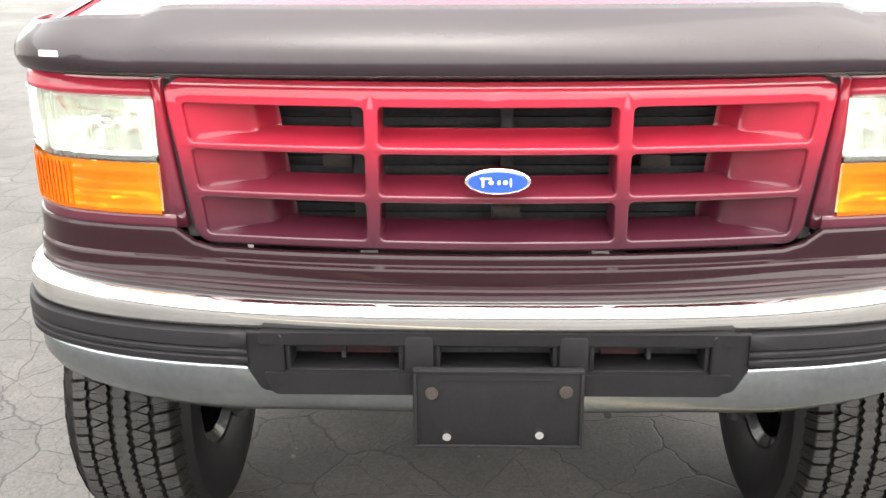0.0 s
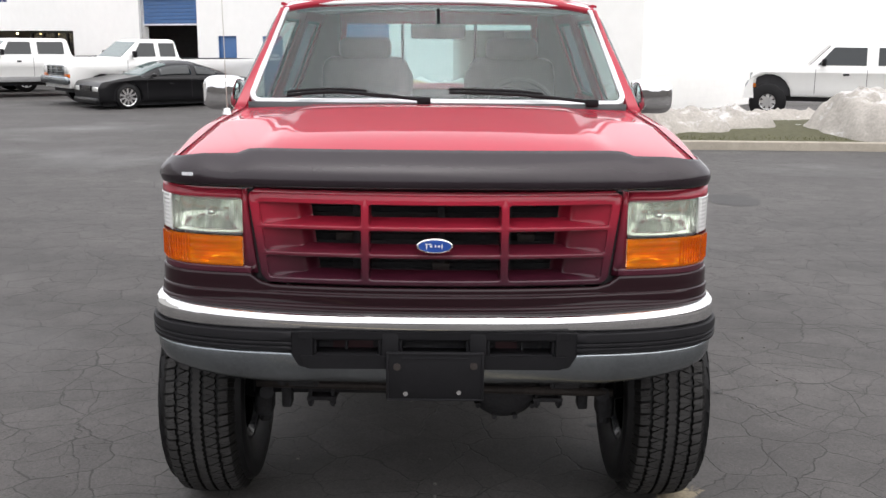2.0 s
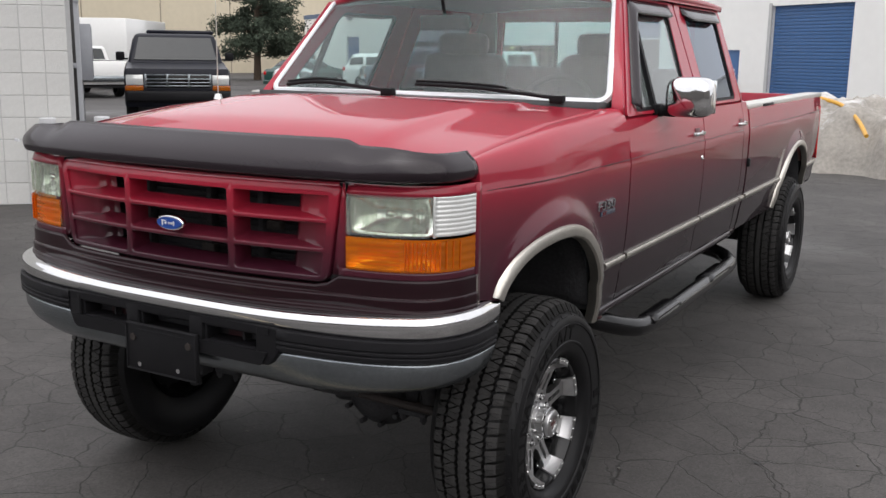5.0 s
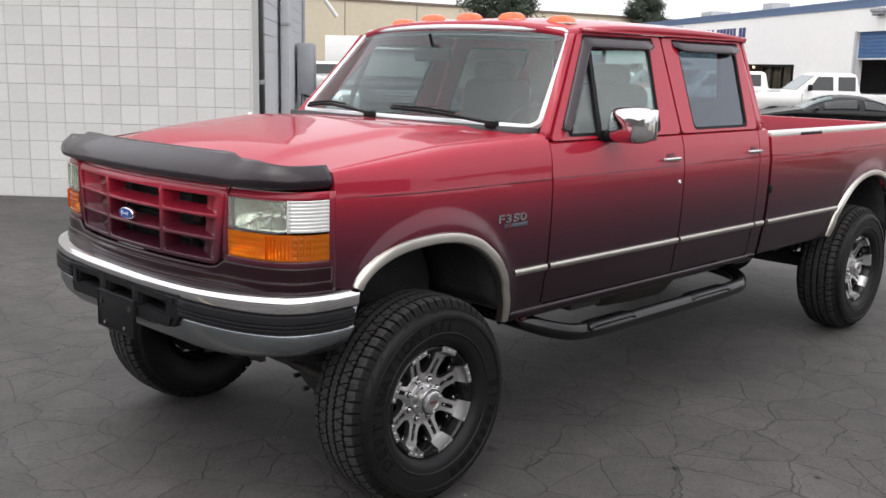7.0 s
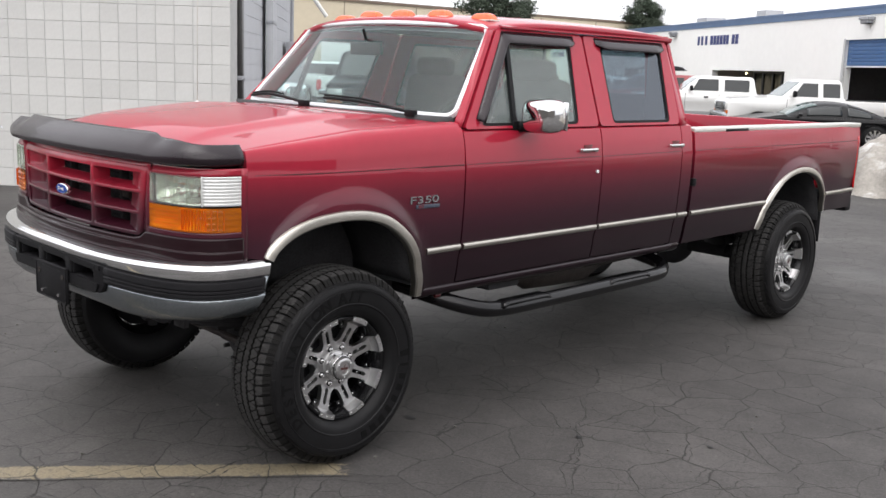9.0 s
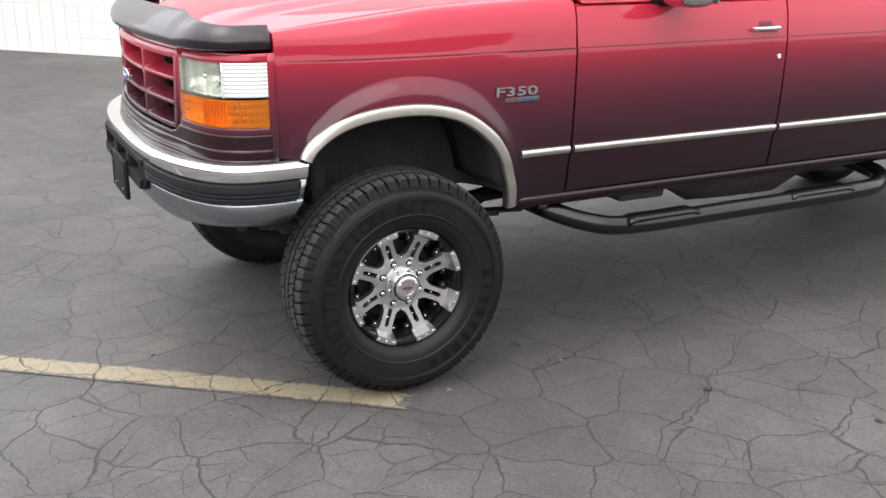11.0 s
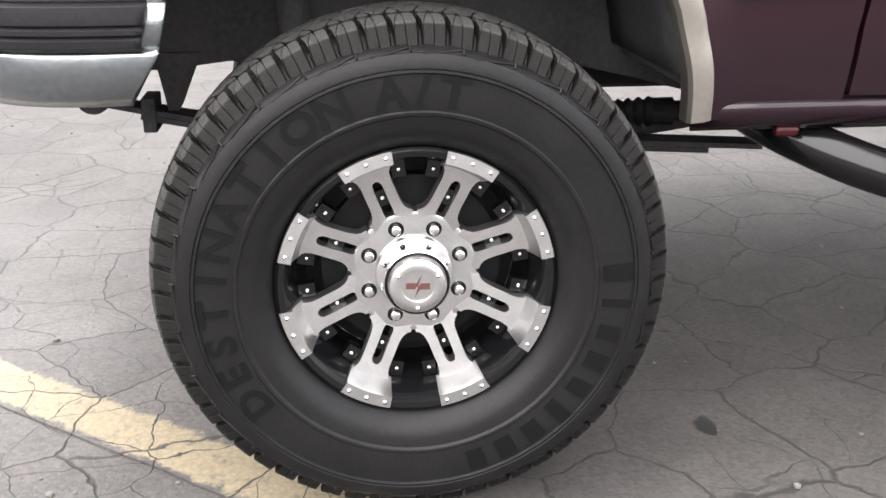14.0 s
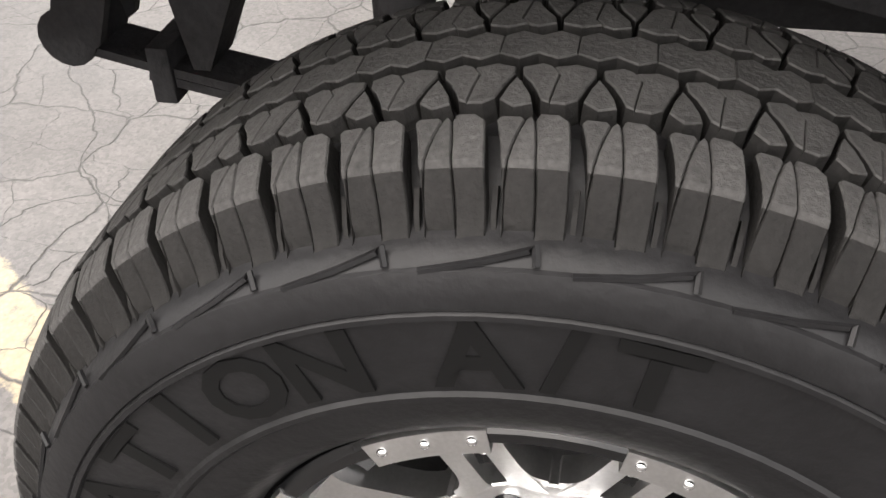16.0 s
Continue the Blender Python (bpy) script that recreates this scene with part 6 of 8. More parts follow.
for x0, x1, z0, z1 in ((-0.150, 0.158, 0.696, 0.702), (-0.150, 0.158, 0.848, 0.854), (-0.150, -0.144, 0.702, 0.848), (0.152, 0.158, 0.702, 0.848)):
    box(bm, x0, x1, -0.8715, -0.867, z0, z1, 0.0015)
part("plate_rim", bm, GREY_PLASTIC, plate)
for x, z in ((-0.117, 0.808), (0.126, 0.812), (-0.090, 0.719), (0.080, 0.724)):
    bm = bmesh.new()
    tube(bm, [(x, -0.866, z), (x, -0.872, z)], 0.012 if z > 0.8 else 0.008, 12)
    part("plate_screw", bm, CHROME if z < 0.8 else DARK_STEEL, plate)

# ---- mirrors, handles, lamps, wipers ----
for s in (1, -1):
    bm = bmesh.new()
    c = Vector((s * 1.085, 1.22, 1.556))

    def mirror(u, v):
        th, ph = 2 * math.pi * u, math.pi * (v - 0.5)
        p = (abs(math.cos(ph)) ** 0.45)
        return (c.x + 0.102 * math.copysign(abs(math.cos(th)) ** 0.5, math.cos(th)) * p, c.y + 0.085 * math.copysign(abs(math.sin(ph)) ** 0.7, math.sin(ph)) - 0.02, c.z + 0.087 * math.copysign(abs(math.sin(th)) ** 0.55, math.sin(th)) * p)
    surf(bm, mirror, 40, 16)
    bmesh.ops.remove_doubles(bm, verts=bm.verts, dist=0.0005)
    mir = part("wing_mirror", bm, CHROME, truck, "chromed door mirror on a black arm", sharp=70)
    bm = bmesh.new()
    box(bm, c.x - 0.088, c.x + 0.088, c.y + 0.058, c.y + 0.070, c.z - 0.072, c.z + 0.072, 0.005)
    part("mirror_glass", bm, mat("mirror", (0.7, 0.72, 0.72), 0.03, 1.0, vary=0.02), mir)
    bm = bmesh.new()
    tube(bm, curve_pts([(s * 0.945, 1.18, 1.495), (s * 0.97, 1.175, 1.495), (s * 1.01, 1.19, 1.490), (s * 1.06, 1.20, 1.495)], 4), [0.028] * 5 + [0.022] * 8, 12)
    box(bm, s * 0.94, s * 0.962, 1.12, 1.24, 1.478, 1.525, 0.008)
    part("mirror_arm", bm, BLACK_PLASTIC, mir, "black mirror arm")
    for y in (1.725, 2.615):
        # flat pad in darker red paints the shade of the handle's hollow
        bm = bmesh.new()
        box(bm, s * (body_x(y, 1.36) - 0.006), s * (body_x(y, 1.36) + 0.002), y - 0.03, y + 0.045, 1.338, 1.388, 0.004)
        h = part("door_handle", bm, mat("recess_shade_red", (0.09, 0.004, 0.008), 0.4), truck, "chrome pull handle over a dark pad for recess shade")
        bm = bmesh.new()
        x = body_x(y, 1.36)
        box(bm, s * (x + 0.012), s * (x + 0.026), y - 0.075, y + 0.075, 1.352, 1.370, 0.006)
        box(bm, s * (x - 0.004), s * (x + 0.018), y + 0.055, y + 0.077, 1.346, 1.372, 0.005)
        box(bm, s * (x - 0.004), s * (x + 0.018), y - 0.077, y - 0.062, 1.350, 1.370, 0.005)
        part("pull", bm, CHROME, h, "chrome pull")
    bm = bmesh.new()
    lathe(bm, [(0.0, 0.0), (0.006, 0.006), (0.005, 0.011), (-0.002, 0.013)], 16)
    bmesh.ops.transform(bm, matrix=Matrix.Translation((s * body_x(1.82, 1.24), 1.82, 1.236)) @ Matrix.Diagonal((s, 1, 1, 1)), verts=bm.verts)
    part("key_lock", bm, CHROME, truck)
    # red mirror mount scar and black bed hook
    bm = bmesh.new()
    box(bm, s * 0.965, s * 0.998, 2.835, 2.875, 1.095, 1.145, 0.008)
    part("bed_hook", bm, BLACK_PLASTIC, truck, "small black bracket at the bed gap")
for k in range(5):
    a = (k - 2) / 2
    x = 0.58 * a
    y = 1.215 + 0.055 * a * a
    z = roof(0.5 + x / 1.57, 0.09)[2] + 0.001
    bm = bmesh.new()
    surf(bm, lambda u, v: (x + 0.075 * (2 * u - 1), y + 0.034 * (2 * v - 1), z - 0.004 + 0.038 * (max(0.0, 1 - abs(2 * u - 1) ** 4) ** 0.5) * (max(0.0, 1 - abs(2 * v - 1) ** 4) ** 0.5)), 14, 10)
    rl = part("roof_lamp", bm, mat("orange_lens", (0.80, 0.13, 0.03), 0.2, vary=0.15, coat=0.5), truck, "orange roof marker lamp")
    bm = bmesh.new()
    box(bm, x - 0.08, x + 0.08, y - 0.04, y + 0.04, z - 0.012, z - 0.001, 0.003)
    part("lamp_base", bm, BRIGHT_TRIM, rl)
for pts in (((-0.68, 0.66, 1.575), (-0.45, 0.64, 1.592), (-0.06, 0.575, 1.565)), ((0.05, 0.625, 1.596), (0.35, 0.632, 1.588), (0.70, 0.655, 1.556))):
    bm = bmesh.new()
    cp = curve_pts(pts, 6)
    tube(bm, [p + Vector((0, -0.012, 0.0)) for p in cp], 0.008, 8)
    tube(bm, [p + Vector((0, -0.004, 0.014)) for p in cp[:9]], [0.006] * 9, 6)
    e = cp[-1]
    box(bm, e.x - 0.03, e.x + 0.03, e.y - 0.03, e.y + 0.01, e.z - 0.02, e.z + 0.012, 0.006)
    part("wiper", bm, BLACK_PLASTIC, truck, "black windscreen wiper")
bm = bmesh.new()
tube(bm, [(-0.905, 0.42, 1.505), (-0.905, 0.42, 1.53)], [0.022, 0.014], 14)
ant = part("antenna_base", bm, CHROME, truck, "chrome aerial foot")
bm = bmesh.new()
tube(bm, [(-0.905, 0.42, 1.53), (-0.92, 0.44, 2.42)], [0.0025, 0.0012], 6)
part("antenna_mast", bm, BRIGHT_TRIM, ant, "thin steel aerial")

# badge on both wings
BADGE_CHROME = mat("badge_chrome", (0.60, 0.61, 0.63), 0.16, 1.0)


def islands(bm):
    """Splits a mesh into one bmesh for each connected piece."""
    bmesh.ops.remove_doubles(bm, verts=bm.verts, dist=1e-5)
    bm.verts.ensure_lookup_table()
    bm.faces.index_update()
    seen, out = set(), []
    for v in bm.verts:
        if v in seen:
            continue
        group, todo = {v}, [v]
        while todo:
            for e in todo.pop().link_edges:
                for w in e.verts:
                    if w not in group:
                        group.add(w)
                        todo.append(w)
        seen |= group
        one, at = bmesh.new(), {}
        for f in sorted({f for w in group for f in w.link_faces}, key=lambda f: f.index):
            for w in f.verts:
                if w not in at:
                    at[w] = one.verts.new(w.co)
            try:
                one.faces.new([at[w] for w in f.verts])
            except ValueError:
                pass
        out.append(one)
    bm.free()
    return out


for s in (1, -1):
    bm = letters("F350", 0.086, 0.004, 0.012)
    for v in bm.verts:
        x, y, z = v.co
        v.co = (s * (body_x(0.48, 1.18) + 0.004 + z), 0.478 + s * x * 1.13, 1.154 + y * 0.56)
    word = bm
    bm = bmesh.new()
    xb = body_x(0.5, 1.15)
    box(bm, s * (xb - 0.002), s * (xb + 0.005), 0.43, 0.582, 1.128, 1.146, 0.002)
    badge = part("fender_badge", bm, mat("blue_grey_enamel", (0.05, 0.06, 0.085), 0.3), truck, "blue-grey badge plate under silver characters")
    for piece in islands(word):
        part("badge_character", piece, BADGE_CHROME, badge, "silver character on the front wing")
    bm = letters("XLT", 0.02, 0.001)
    for v in bm.verts:
        x, y, z = v.co
        v.co = (s * (xb + 0.006 + z), 0.46 + s * x, 1.131 + y)
    part("badge_letters", bm, mat("dull_red_enamel", (0.16, 0.02, 0.025), 0.4), badge, "small red letters")

# ---- bed ----
bm = bmesh.new()
for x1, y0, y1 in ((0.86, 2.86, 3.82), (0.49, 3.82, 4.88), (0.86, 4.88, 5.40)):
    box(bm, -x1, x1, y0, y1, 0.80, 0.83)
for k in range(3, 12):
    box(bm, -0.84 + 0.12 * k - 0.03, -0.84 + 0.12 * k + 0.03, 2.87, 5.38, 0.83, 0.845)
part("bed_floor", bm, PAINT, truck, "ribbed red load floor")
for s in (1, -1):
    bm = bmesh.new()
    for y0, y1, z0 in ((2.87, 3.82, 0.83), (3.82, 4.88, 1.19), (4.88, 5.40, 0.83)):
        box(bm, s * 0.86, s * 0.885, y0, y1, z0, 1.425)
    for z in (1.22, 1.34):
        box(bm, s * 0.85, s * 0.862, 2.87, 5.39, z, z + 0.03, 0.005)
    part("bed_liner_wall", bm, mat("red_bed_paint", (0.42, 0.012, 0.022), 0.35, vary=0.1, coat=0.5), truck, "bright red inner bed wall")
    bm = bmesh.new()
    box(bm, s * 0.835, s * 0.962, 2.862, 5.425, 1.425, 1.458, 0.008)
    rail = part("bed_rail_cap", bm, mat("pale_rail_cap", (0.58, 0.57, 0.53), 0.35, 0.5, vary=0.1), truck, "pale bright cap along the bed wall")
    bm = bmesh.new()
    box(bm, s * 0.955, s * 0.9665, 3.25, 3.55, 1.428, 1.448, 0.003)
    part("rail_plate", bm, GREY_PLASTIC, rail)
    bm = bmesh.new()
    surf(bm, lambda u, v: (s * (body_x(5.39, 1.15) - 0.05 + 0.052 * math.sin(math.pi / 2 * u)), 5.435 + 0.012 * math.cos(math.pi / 2 * u) - 0.045 * u * u, 0.93 + 0.42 * v), 8, 8)
    part("tail_lamp", bm, TAILRED, truck, "red upright tail lamp", solid=0.01)
    bm = bmesh.new()
    surf(bm, lambda u, v: (s * (0.70 + 0.25 * u), 4.875 + 0.01 * math.sin(6 * u), 0.53 + 0.42 * v), 6, 6)
    part("mud_flap", bm, BLACK_PLASTIC, truck, "black rubber mud flap", solid=0.008)
bm = bmesh.new()
box(bm, -0.92, 0.92, 2.85, 2.875, 0.83, 1.44, 0.004)
part("bed_headboard", bm, PAINT, truck)
bm = bmesh.new()
box(bm, -0.78, 0.78, 5.385, 5.43, 0.80, 1.44, 0.012)
part("tailgate", bm, PAINT, truck, "red tailgate, closed")
bm = bmesh.new()
box(bm, -0.90, 0.90, 5.45, 5.56, 0.72, 0.84, 0.02)
box(bm, -0.4, 0.4, 5.36, 5.48, 0.70, 0.78)
part("rear_bumper", bm, BLACK_PLASTIC, truck, "black rear step bumper")

# cab back wall with its window, floor, seats
bm = bmesh.new()
box(bm, -0.93, 0.93, 2.79, 2.812, 0.72, 1.52)
for s in (1, -1):
    prism(bm, [(s * 0.64, 1.50), (s * 0.93, 1.50), (s * 0.755, 2.0), (s * 0.60, 2.0)], "y", 2.77, 2.80)
box(bm, -0.75, 0.75, 2.77, 2.80, 1.93, 2.02)
part("cab_back", bm, PAINT, truck)
bm = bmesh.new()
for s in (1, -1):
    prism(bm, [(s * 0.65, 1.50), (s * 0.92, 1.50), (s * 0.745, 1.99), (s * 0.65, 1.99)], "y", 2.745, 2.765)
box(bm, -0.91, 0.91, 2.76, 2.785, 0.80, 1.51)
part("cab_back_trim", bm, mat("grey_cab_trim", (0.16, 0.17, 0.18), 0.8), truck)
bm = bmesh.new()
box(bm, -0.645, 0.645, 2.782, 2.788, 1.515, 1.932)
g = part("rear_window", bm, GLASS, truck, "clear sliding rear window")
g.visible_shadow = False
for x in (-0.24, 0.24):
    bm = bmesh.new()
    box(bm, x - 0.01, x + 0.01, 2.776, 2.794, 1.515, 1.932)
    part("rear_window_bar", bm, BLACK_PLASTIC, truck)
bm = bmesh.new()
box(bm, -0.92, 0.92, 0.50, 2.80, 0.74, 0.78)
part("cab_floor", bm, DASH, truck, "dark carpeted cab floor")
bm = bmesh.new()
surf(bm, lambda u, v: ((2 * u - 1) * 0.86, 0.66 - 0.06 * (1 - (2 * u - 1) ** 2) + 0.46 * v, 1.545 - 0.02 * v - 0.10 * v ** 6 + 0.012 * math.sin(9 * u) * v), 20, 10)
part("dashboard", bm, DASH, truck, "dark grey dashboard", solid=0.05)
bm = bmesh.new()
box(bm, -0.86, 0.86, 1.0, 1.10, 1.05, 1.46, 0.03)
part("dash_front", bm, DASH, truck)
bm = bmesh.new()
rc = Matrix.Translation((0.42, 1.25, 1.46)) @ Matrix.Rotation(radians(62), 4, "X")
ring = [rc @ Vector((0.19 * math.cos(a), 0.19 * math.sin(a), 0)) for a in (2 * math.pi * k / 28 for k in range(29))]
tube(bm, ring, 0.014, 8, cap=False)
for a in (0.3, math.pi - 0.3, -math.pi / 2):
    tube(bm, [rc @ Vector((0, 0, 0)), rc @ Vector((0.19 * math.cos(a), 0.19 * math.sin(a), 0))], 0.012, 8)
tube(bm, [rc @ Vector((0, 0, 0.02)), rc @ Vector((0, 0, -0.25))], [0.06, 0.03], 12)
part("steering_wheel", bm, DASH, truck, "dark four-spoke steering wheel")
for x in (-0.42, 0.42):
    for y, top in ((1.55, 1.74), (2.45, 1.66)):
        bm = bmesh.new()
        box(bm, x - 0.26, x + 0.26, y - 0.22, y + 0.30, 1.0, 1.18, 0.06, 3)
        box(bm, x - 0.25, x + 0.25, y + 0.20, y + 0.36, 1.12, top, 0.07, 3, m=Matrix.Translation((x, y + 0.28, 1.12)) @ Matrix.Rotation(radians(-10), 4, "X") @ Matrix.Translation((-x, -y - 0.28, -1.12)))
        seat = part("seat", bm, LEATHER, truck, "grey leather seat", sharp=60)
        if y < 2:
            bm = bmesh.new()
            box(bm, x - 0.15, x + 0.15, y + 0.30, y + 0.40, top - 0.02, top + 0.10, 0.04, 3)
            part("headrest", bm, LEATHER, seat, sharp=60)
bm = bmesh.new()
box(bm, -0.13, 0.13, 0.93, 0.96, 1.83, 1.90, 0.012, 3)
tube(bm, [(0, 0.95, 1.89), (0, 0.92, 1.97)], 0.008, 8)
part("rear_view_mirror", bm, BLACK_PLASTIC, truck, "black inside mirror")
bm = bmesh.new()
surf(bm, lambda u, v: (((2 * u - 1) * 0.70, wind(0.5 + (u - 0.5) * 0.95, 0.93)[1] + 0.012, wind(0.5 + (u - 0.5) * 0.95, 0.93)[2]) if v == 0 else ((2 * u - 1) * 0.74, 1.08 + 1.68 * v, 1.985 + 0.035 * (1 - (2 * u - 1) ** 2))), 8, 8)
part("headliner", bm, mat("grey_headliner", (0.30, 0.31, 0.32), 0.9), truck)

# ---- chassis ----
for s in (1, -1):
    bm = bmesh.new()
    rail = [(s * 0.44, y, z) for y, z in ((-0.74, 0.80), (-0.45, 0.80), (-0.2, 0.83), (0.2, 0.84), (0.55, 0.76), (1.0, 0.64), (3.0, 0.64), (3.6, 0.74), (4.3, 0.80), (4.9, 0.74), (5.4, 0.72))]
    sweep(bm, rail, [(-0.04, -0.075), (0.04, -0.075), (0.04, 0.075), (-0.04, 0.075)])
    part("frame_rail", bm, UNDER, truck, "black steel frame rail")
    # leaf springs with eye, clamp and hangers
    for y0, zc, L in ((0.0, 0.580, 0.59), (REAR_Y, 0.55, 0.68)):
        rise = (lambda t: 0.085 * max(0, -t) ** 1.6 - 0.035 * max(0, t)) if y0 < 1 else (lambda t: 0.15 * t * t)
        ze, zr = zc + rise(-1), zc + rise(1)
        bm = bmesh.new()
        for k in range(5):
            ll = L * (1 - 0.15 * k)
            line = [(s * 0.46, y0 + ll * t, zc - 0.012 * k + rise(ll * t / L)) for t in steps(-1, 1.4 if y0 < 1 and k < 2 else 1, 16)]
            sweep(bm, line, [(-0.036, -0.0055), (0.036, -0.0055), (0.036, 0.0055), (-0.036, 0.0055)])
        tube(bm, [(s * 0.46 - 0.042, y0 - L, ze + 0.012), (s * 0.46 + 0.042, y0 - L, ze + 0.012)], 0.035, 16)
        if y0 > 1:
            tube(bm, [(s * 0.46 - 0.042, y0 + L, zr + 0.005), (s * 0.46 + 0.042, y0 + L, zr + 0.005)], 0.03, 16)
        for t in (-0.82, 0.62):
            box(bm, s * 0.46 - 0.042, s * 0.46 + 0.042, y0 + L * t - 0.014, y0 + L * t + 0.014, zc + rise(t) - 0.04, zc + rise(t) + (0.03 if t < 0 else 0.012), 0.003)
        for dy in (-0.06, 0.06):
            for dx in (-0.04, 0.04):
                tube(bm, [(s * 0.46 + dx, y0 + dy, zc - 0.12), (s * 0.46 + dx, y0 + dy, zc + 0.05)], 0.008, 8)
        part("leaf_spring", bm, UNDER, truck, "black leaf spring pack")
        for x0, x1 in ((0.41, 0.425), (0.495, 0.51)):
            bm = bmesh.new()
            prism(bm, [(y0 - L + 0.02, 0.80), (y0 - L + 0.09, 0.80), (y0 - L + 0.045, ze + 0.01), (y0 - L + 0.015, ze - 0.012), (y0 - L - 0.02, ze - 0.005)], "x", s * x0, s * x1)
            part("spring_hanger", bm, UNDER, truck)
        bm = bmesh.new()
        prism(bm, [(y0 - L + 0.145, ze - 0.02), (y0 - L + 0.165, ze - 0.02), (y0 - L + 0.215, 0.76), (y0 - L + 0.125, 0.76)], "x", s * 0.425, s * 0.495)
        part("spring_stop", bm, UNDER, truck)
    # shock absorber with its ribbed boot
    bm = bmesh.new()
    prof = [(0.0, 0.016)] + [(0.02 + 0.0125 * k, 0.024 + 0.012 * k / 13 + (0.011 if k % 2 else 0.0)) for k in range(12)] + [(0.17, 0.040), (0.215, 0.041), (0.22, 0.030), (0.36, 0.024)]
    lathe(bm, prof, 20)
    bmesh.ops.transform(bm, matrix=Matrix.Translation((s * 0.47, 0.425, 0.612)) @ Matrix.Rotation(radians(90), 4, "Z") @ Matrix.Diagonal((0.9, 0.74, 0.74, 1)), verts=bm.verts)
    part("rubber_boot", bm, BLACK_PLASTIC, truck, "black ribbed rubber boot")
    bm = bmesh.new()
    tube(bm, [(s * 0.60, -0.16, 0.50), (s * 0.52, -0.20, 1.05)], [0.032, 0.03], 14)
    part("shock_absorber", bm, UNDER, truck)
    # inner wheel housings
    for cy, r, hi, arcs in ((0.03, 0.50, 1.22, (34, 172)), (4.345, 0.52, 1.18, (0, 180))):
        bm = bmesh.new()
        surf(bm, lambda u, v: (s * (0.50 + 0.44 * v), cy - (r - 0.02) * math.cos(radians(arcs[0] + (arcs[1] - arcs[0]) * u)) * (0.93 if cy < 1 else 0.98), 0.70 + (0.49 if cy < 1 else 0.46) * math.sin(radians(arcs[0] + (arcs[1] - arcs[0]) * u))), 24, 4)
        part("wheel_housing", bm, UNDER, truck, "black inner wheel housing", solid=0.006)
        bm = bmesh.new()
        poly = [(cy - r * 0.95, 0.90), (cy - r * 0.95, 1.10), (cy - 0.3, 1.24), (cy + 0.3, 1.24), (cy + r * 0.95, 1.10), (cy + r * 0.95, 0.80), (cy + 0.25, 0.88), (cy - 0.25, 0.88)]
        prism(bm, poly, "x", s * 0.50, s * 0.508)
        part("housing_wall", bm, UNDER, truck)
    # side step bars
    bm = bmesh.new()
    tube(bm, curve_pts([(s * 0.62, 0.66, 0.68), (s * 0.84, 0.70, 0.650), (s * 0.955, 0.86, 0.592), (s * 0.998, 1.06, 0.566), (s * 1.005, 1.6, 0.566), (s * 1.0, 2.4, 0.568), (s * 0.965, 2.60, 0.576), (s * 0.86, 2.70, 0.60), (s * 0.62, 2.62, 0.66)], 6), 0.041, 18)
    step = part("step_bar", bm, GLOSS_BLACK, truck, "black tubular side step")
    for y0, y1 in ((1.02, 1.40), (1.95, 2.35)):
        bm = bmesh.new()
        surf(bm, lambda u, v: (s * (0.955 + 0.094 * v), y0 + (y1 - y0) * u, 0.6095 + 0.003 * math.sin(math.pi * v) - 0.055 * max(0, abs(2 * u - 1) - 0.80) - 0.012 * abs(2 * v - 1) ** 4), 20, 10)
        part("tread_pad", bm, GLOSS_BLACK, step, "flat step pad", solid=0.022)
bm = bmesh.new()
tube(bm, [(-0.78, 0.0, HUB_Z), (0.78, 0.0, HUB_Z)], 0.045, 16)
part("front_axle", bm, UNDER, truck, "black solid front axle")
bm = bmesh.new()
bmesh.ops.create_uvsphere(bm, u_segments=20, v_segments=14, radius=0.155, matrix=Matrix.Translation((0.285, 0.02, HUB_Z + 0.008)) @ Matrix.Diagonal((1.02, 0.8, 1, 1)))
for k in range(10):                                           # cover flange with its bolts
    a = 2 * math.pi * k / 10
    tube(bm, [(0.285 + 0.135 * math.cos(a), -0.085, HUB_Z + 0.008 + 0.130 * math.sin(a)), (0.285 + 0.135 * math.cos(a), -0.055, HUB_Z + 0.008 + 0.130 * math.sin(a))], 0.011, 6)
tube(bm, [(0.10, 0.0, HUB_Z), (0.48, 0.0, HUB_Z)], [0.075, 0.060], 16)
part("differential", bm, UNDER, truck, "black round differential housing")
for s in (1, -1):
    bm = bmesh.new()
    box(bm, s * 0.665, s * 0.735, -0.06, 0.06, HUB_Z - 0.135, HUB_Z + 0.135, 0.022, 3)
    tube(bm, [(s * 0.70, -0.02, HUB_Z - 0.02), (s * 0.66, -0.185, HUB_Z + 0.02)], [0.035, 0.028], 10)
    tube(bm, [(s * 0.70, 0, HUB_Z - 0.165), (s * 0.70, 0, HUB_Z + 0.165)], 0.026, 10)
    part("steering_knuckle", bm, UNDER, truck, "black steering knuckle")
    bm = bmesh.new()                                          # spring clamp: bolts hanging below the axle
    for dx in (-0.045, 0.045):
        for dy in (-0.055, 0.055):
            tube(bm, [(s * 0.46 + dx, dy, HUB_Z - 0.085), (s * 0.46 + dx, dy, 0.63)], 0.008, 8)
            tube(bm, [(s * 0.46 + dx, dy, HUB_Z - 0.075), (s * 0.46 + dx, dy, HUB_Z - 0.058)], 0.014, 6)
    box(bm, s * 0.46 - 0.06, s * 0.46 + 0.06, -0.07, 0.07, HUB_Z - 0.058, HUB_Z - 0.040, 0.004)
    box(bm, s * 0.60 - 0.02, s * 0.60 + 0.02, -0.08, -0.01, HUB_Z - 0.085, HUB_Z + 0.02, 0.008)
    part("spring_clamp", bm, UNDER, truck)
bm = bmesh.new()
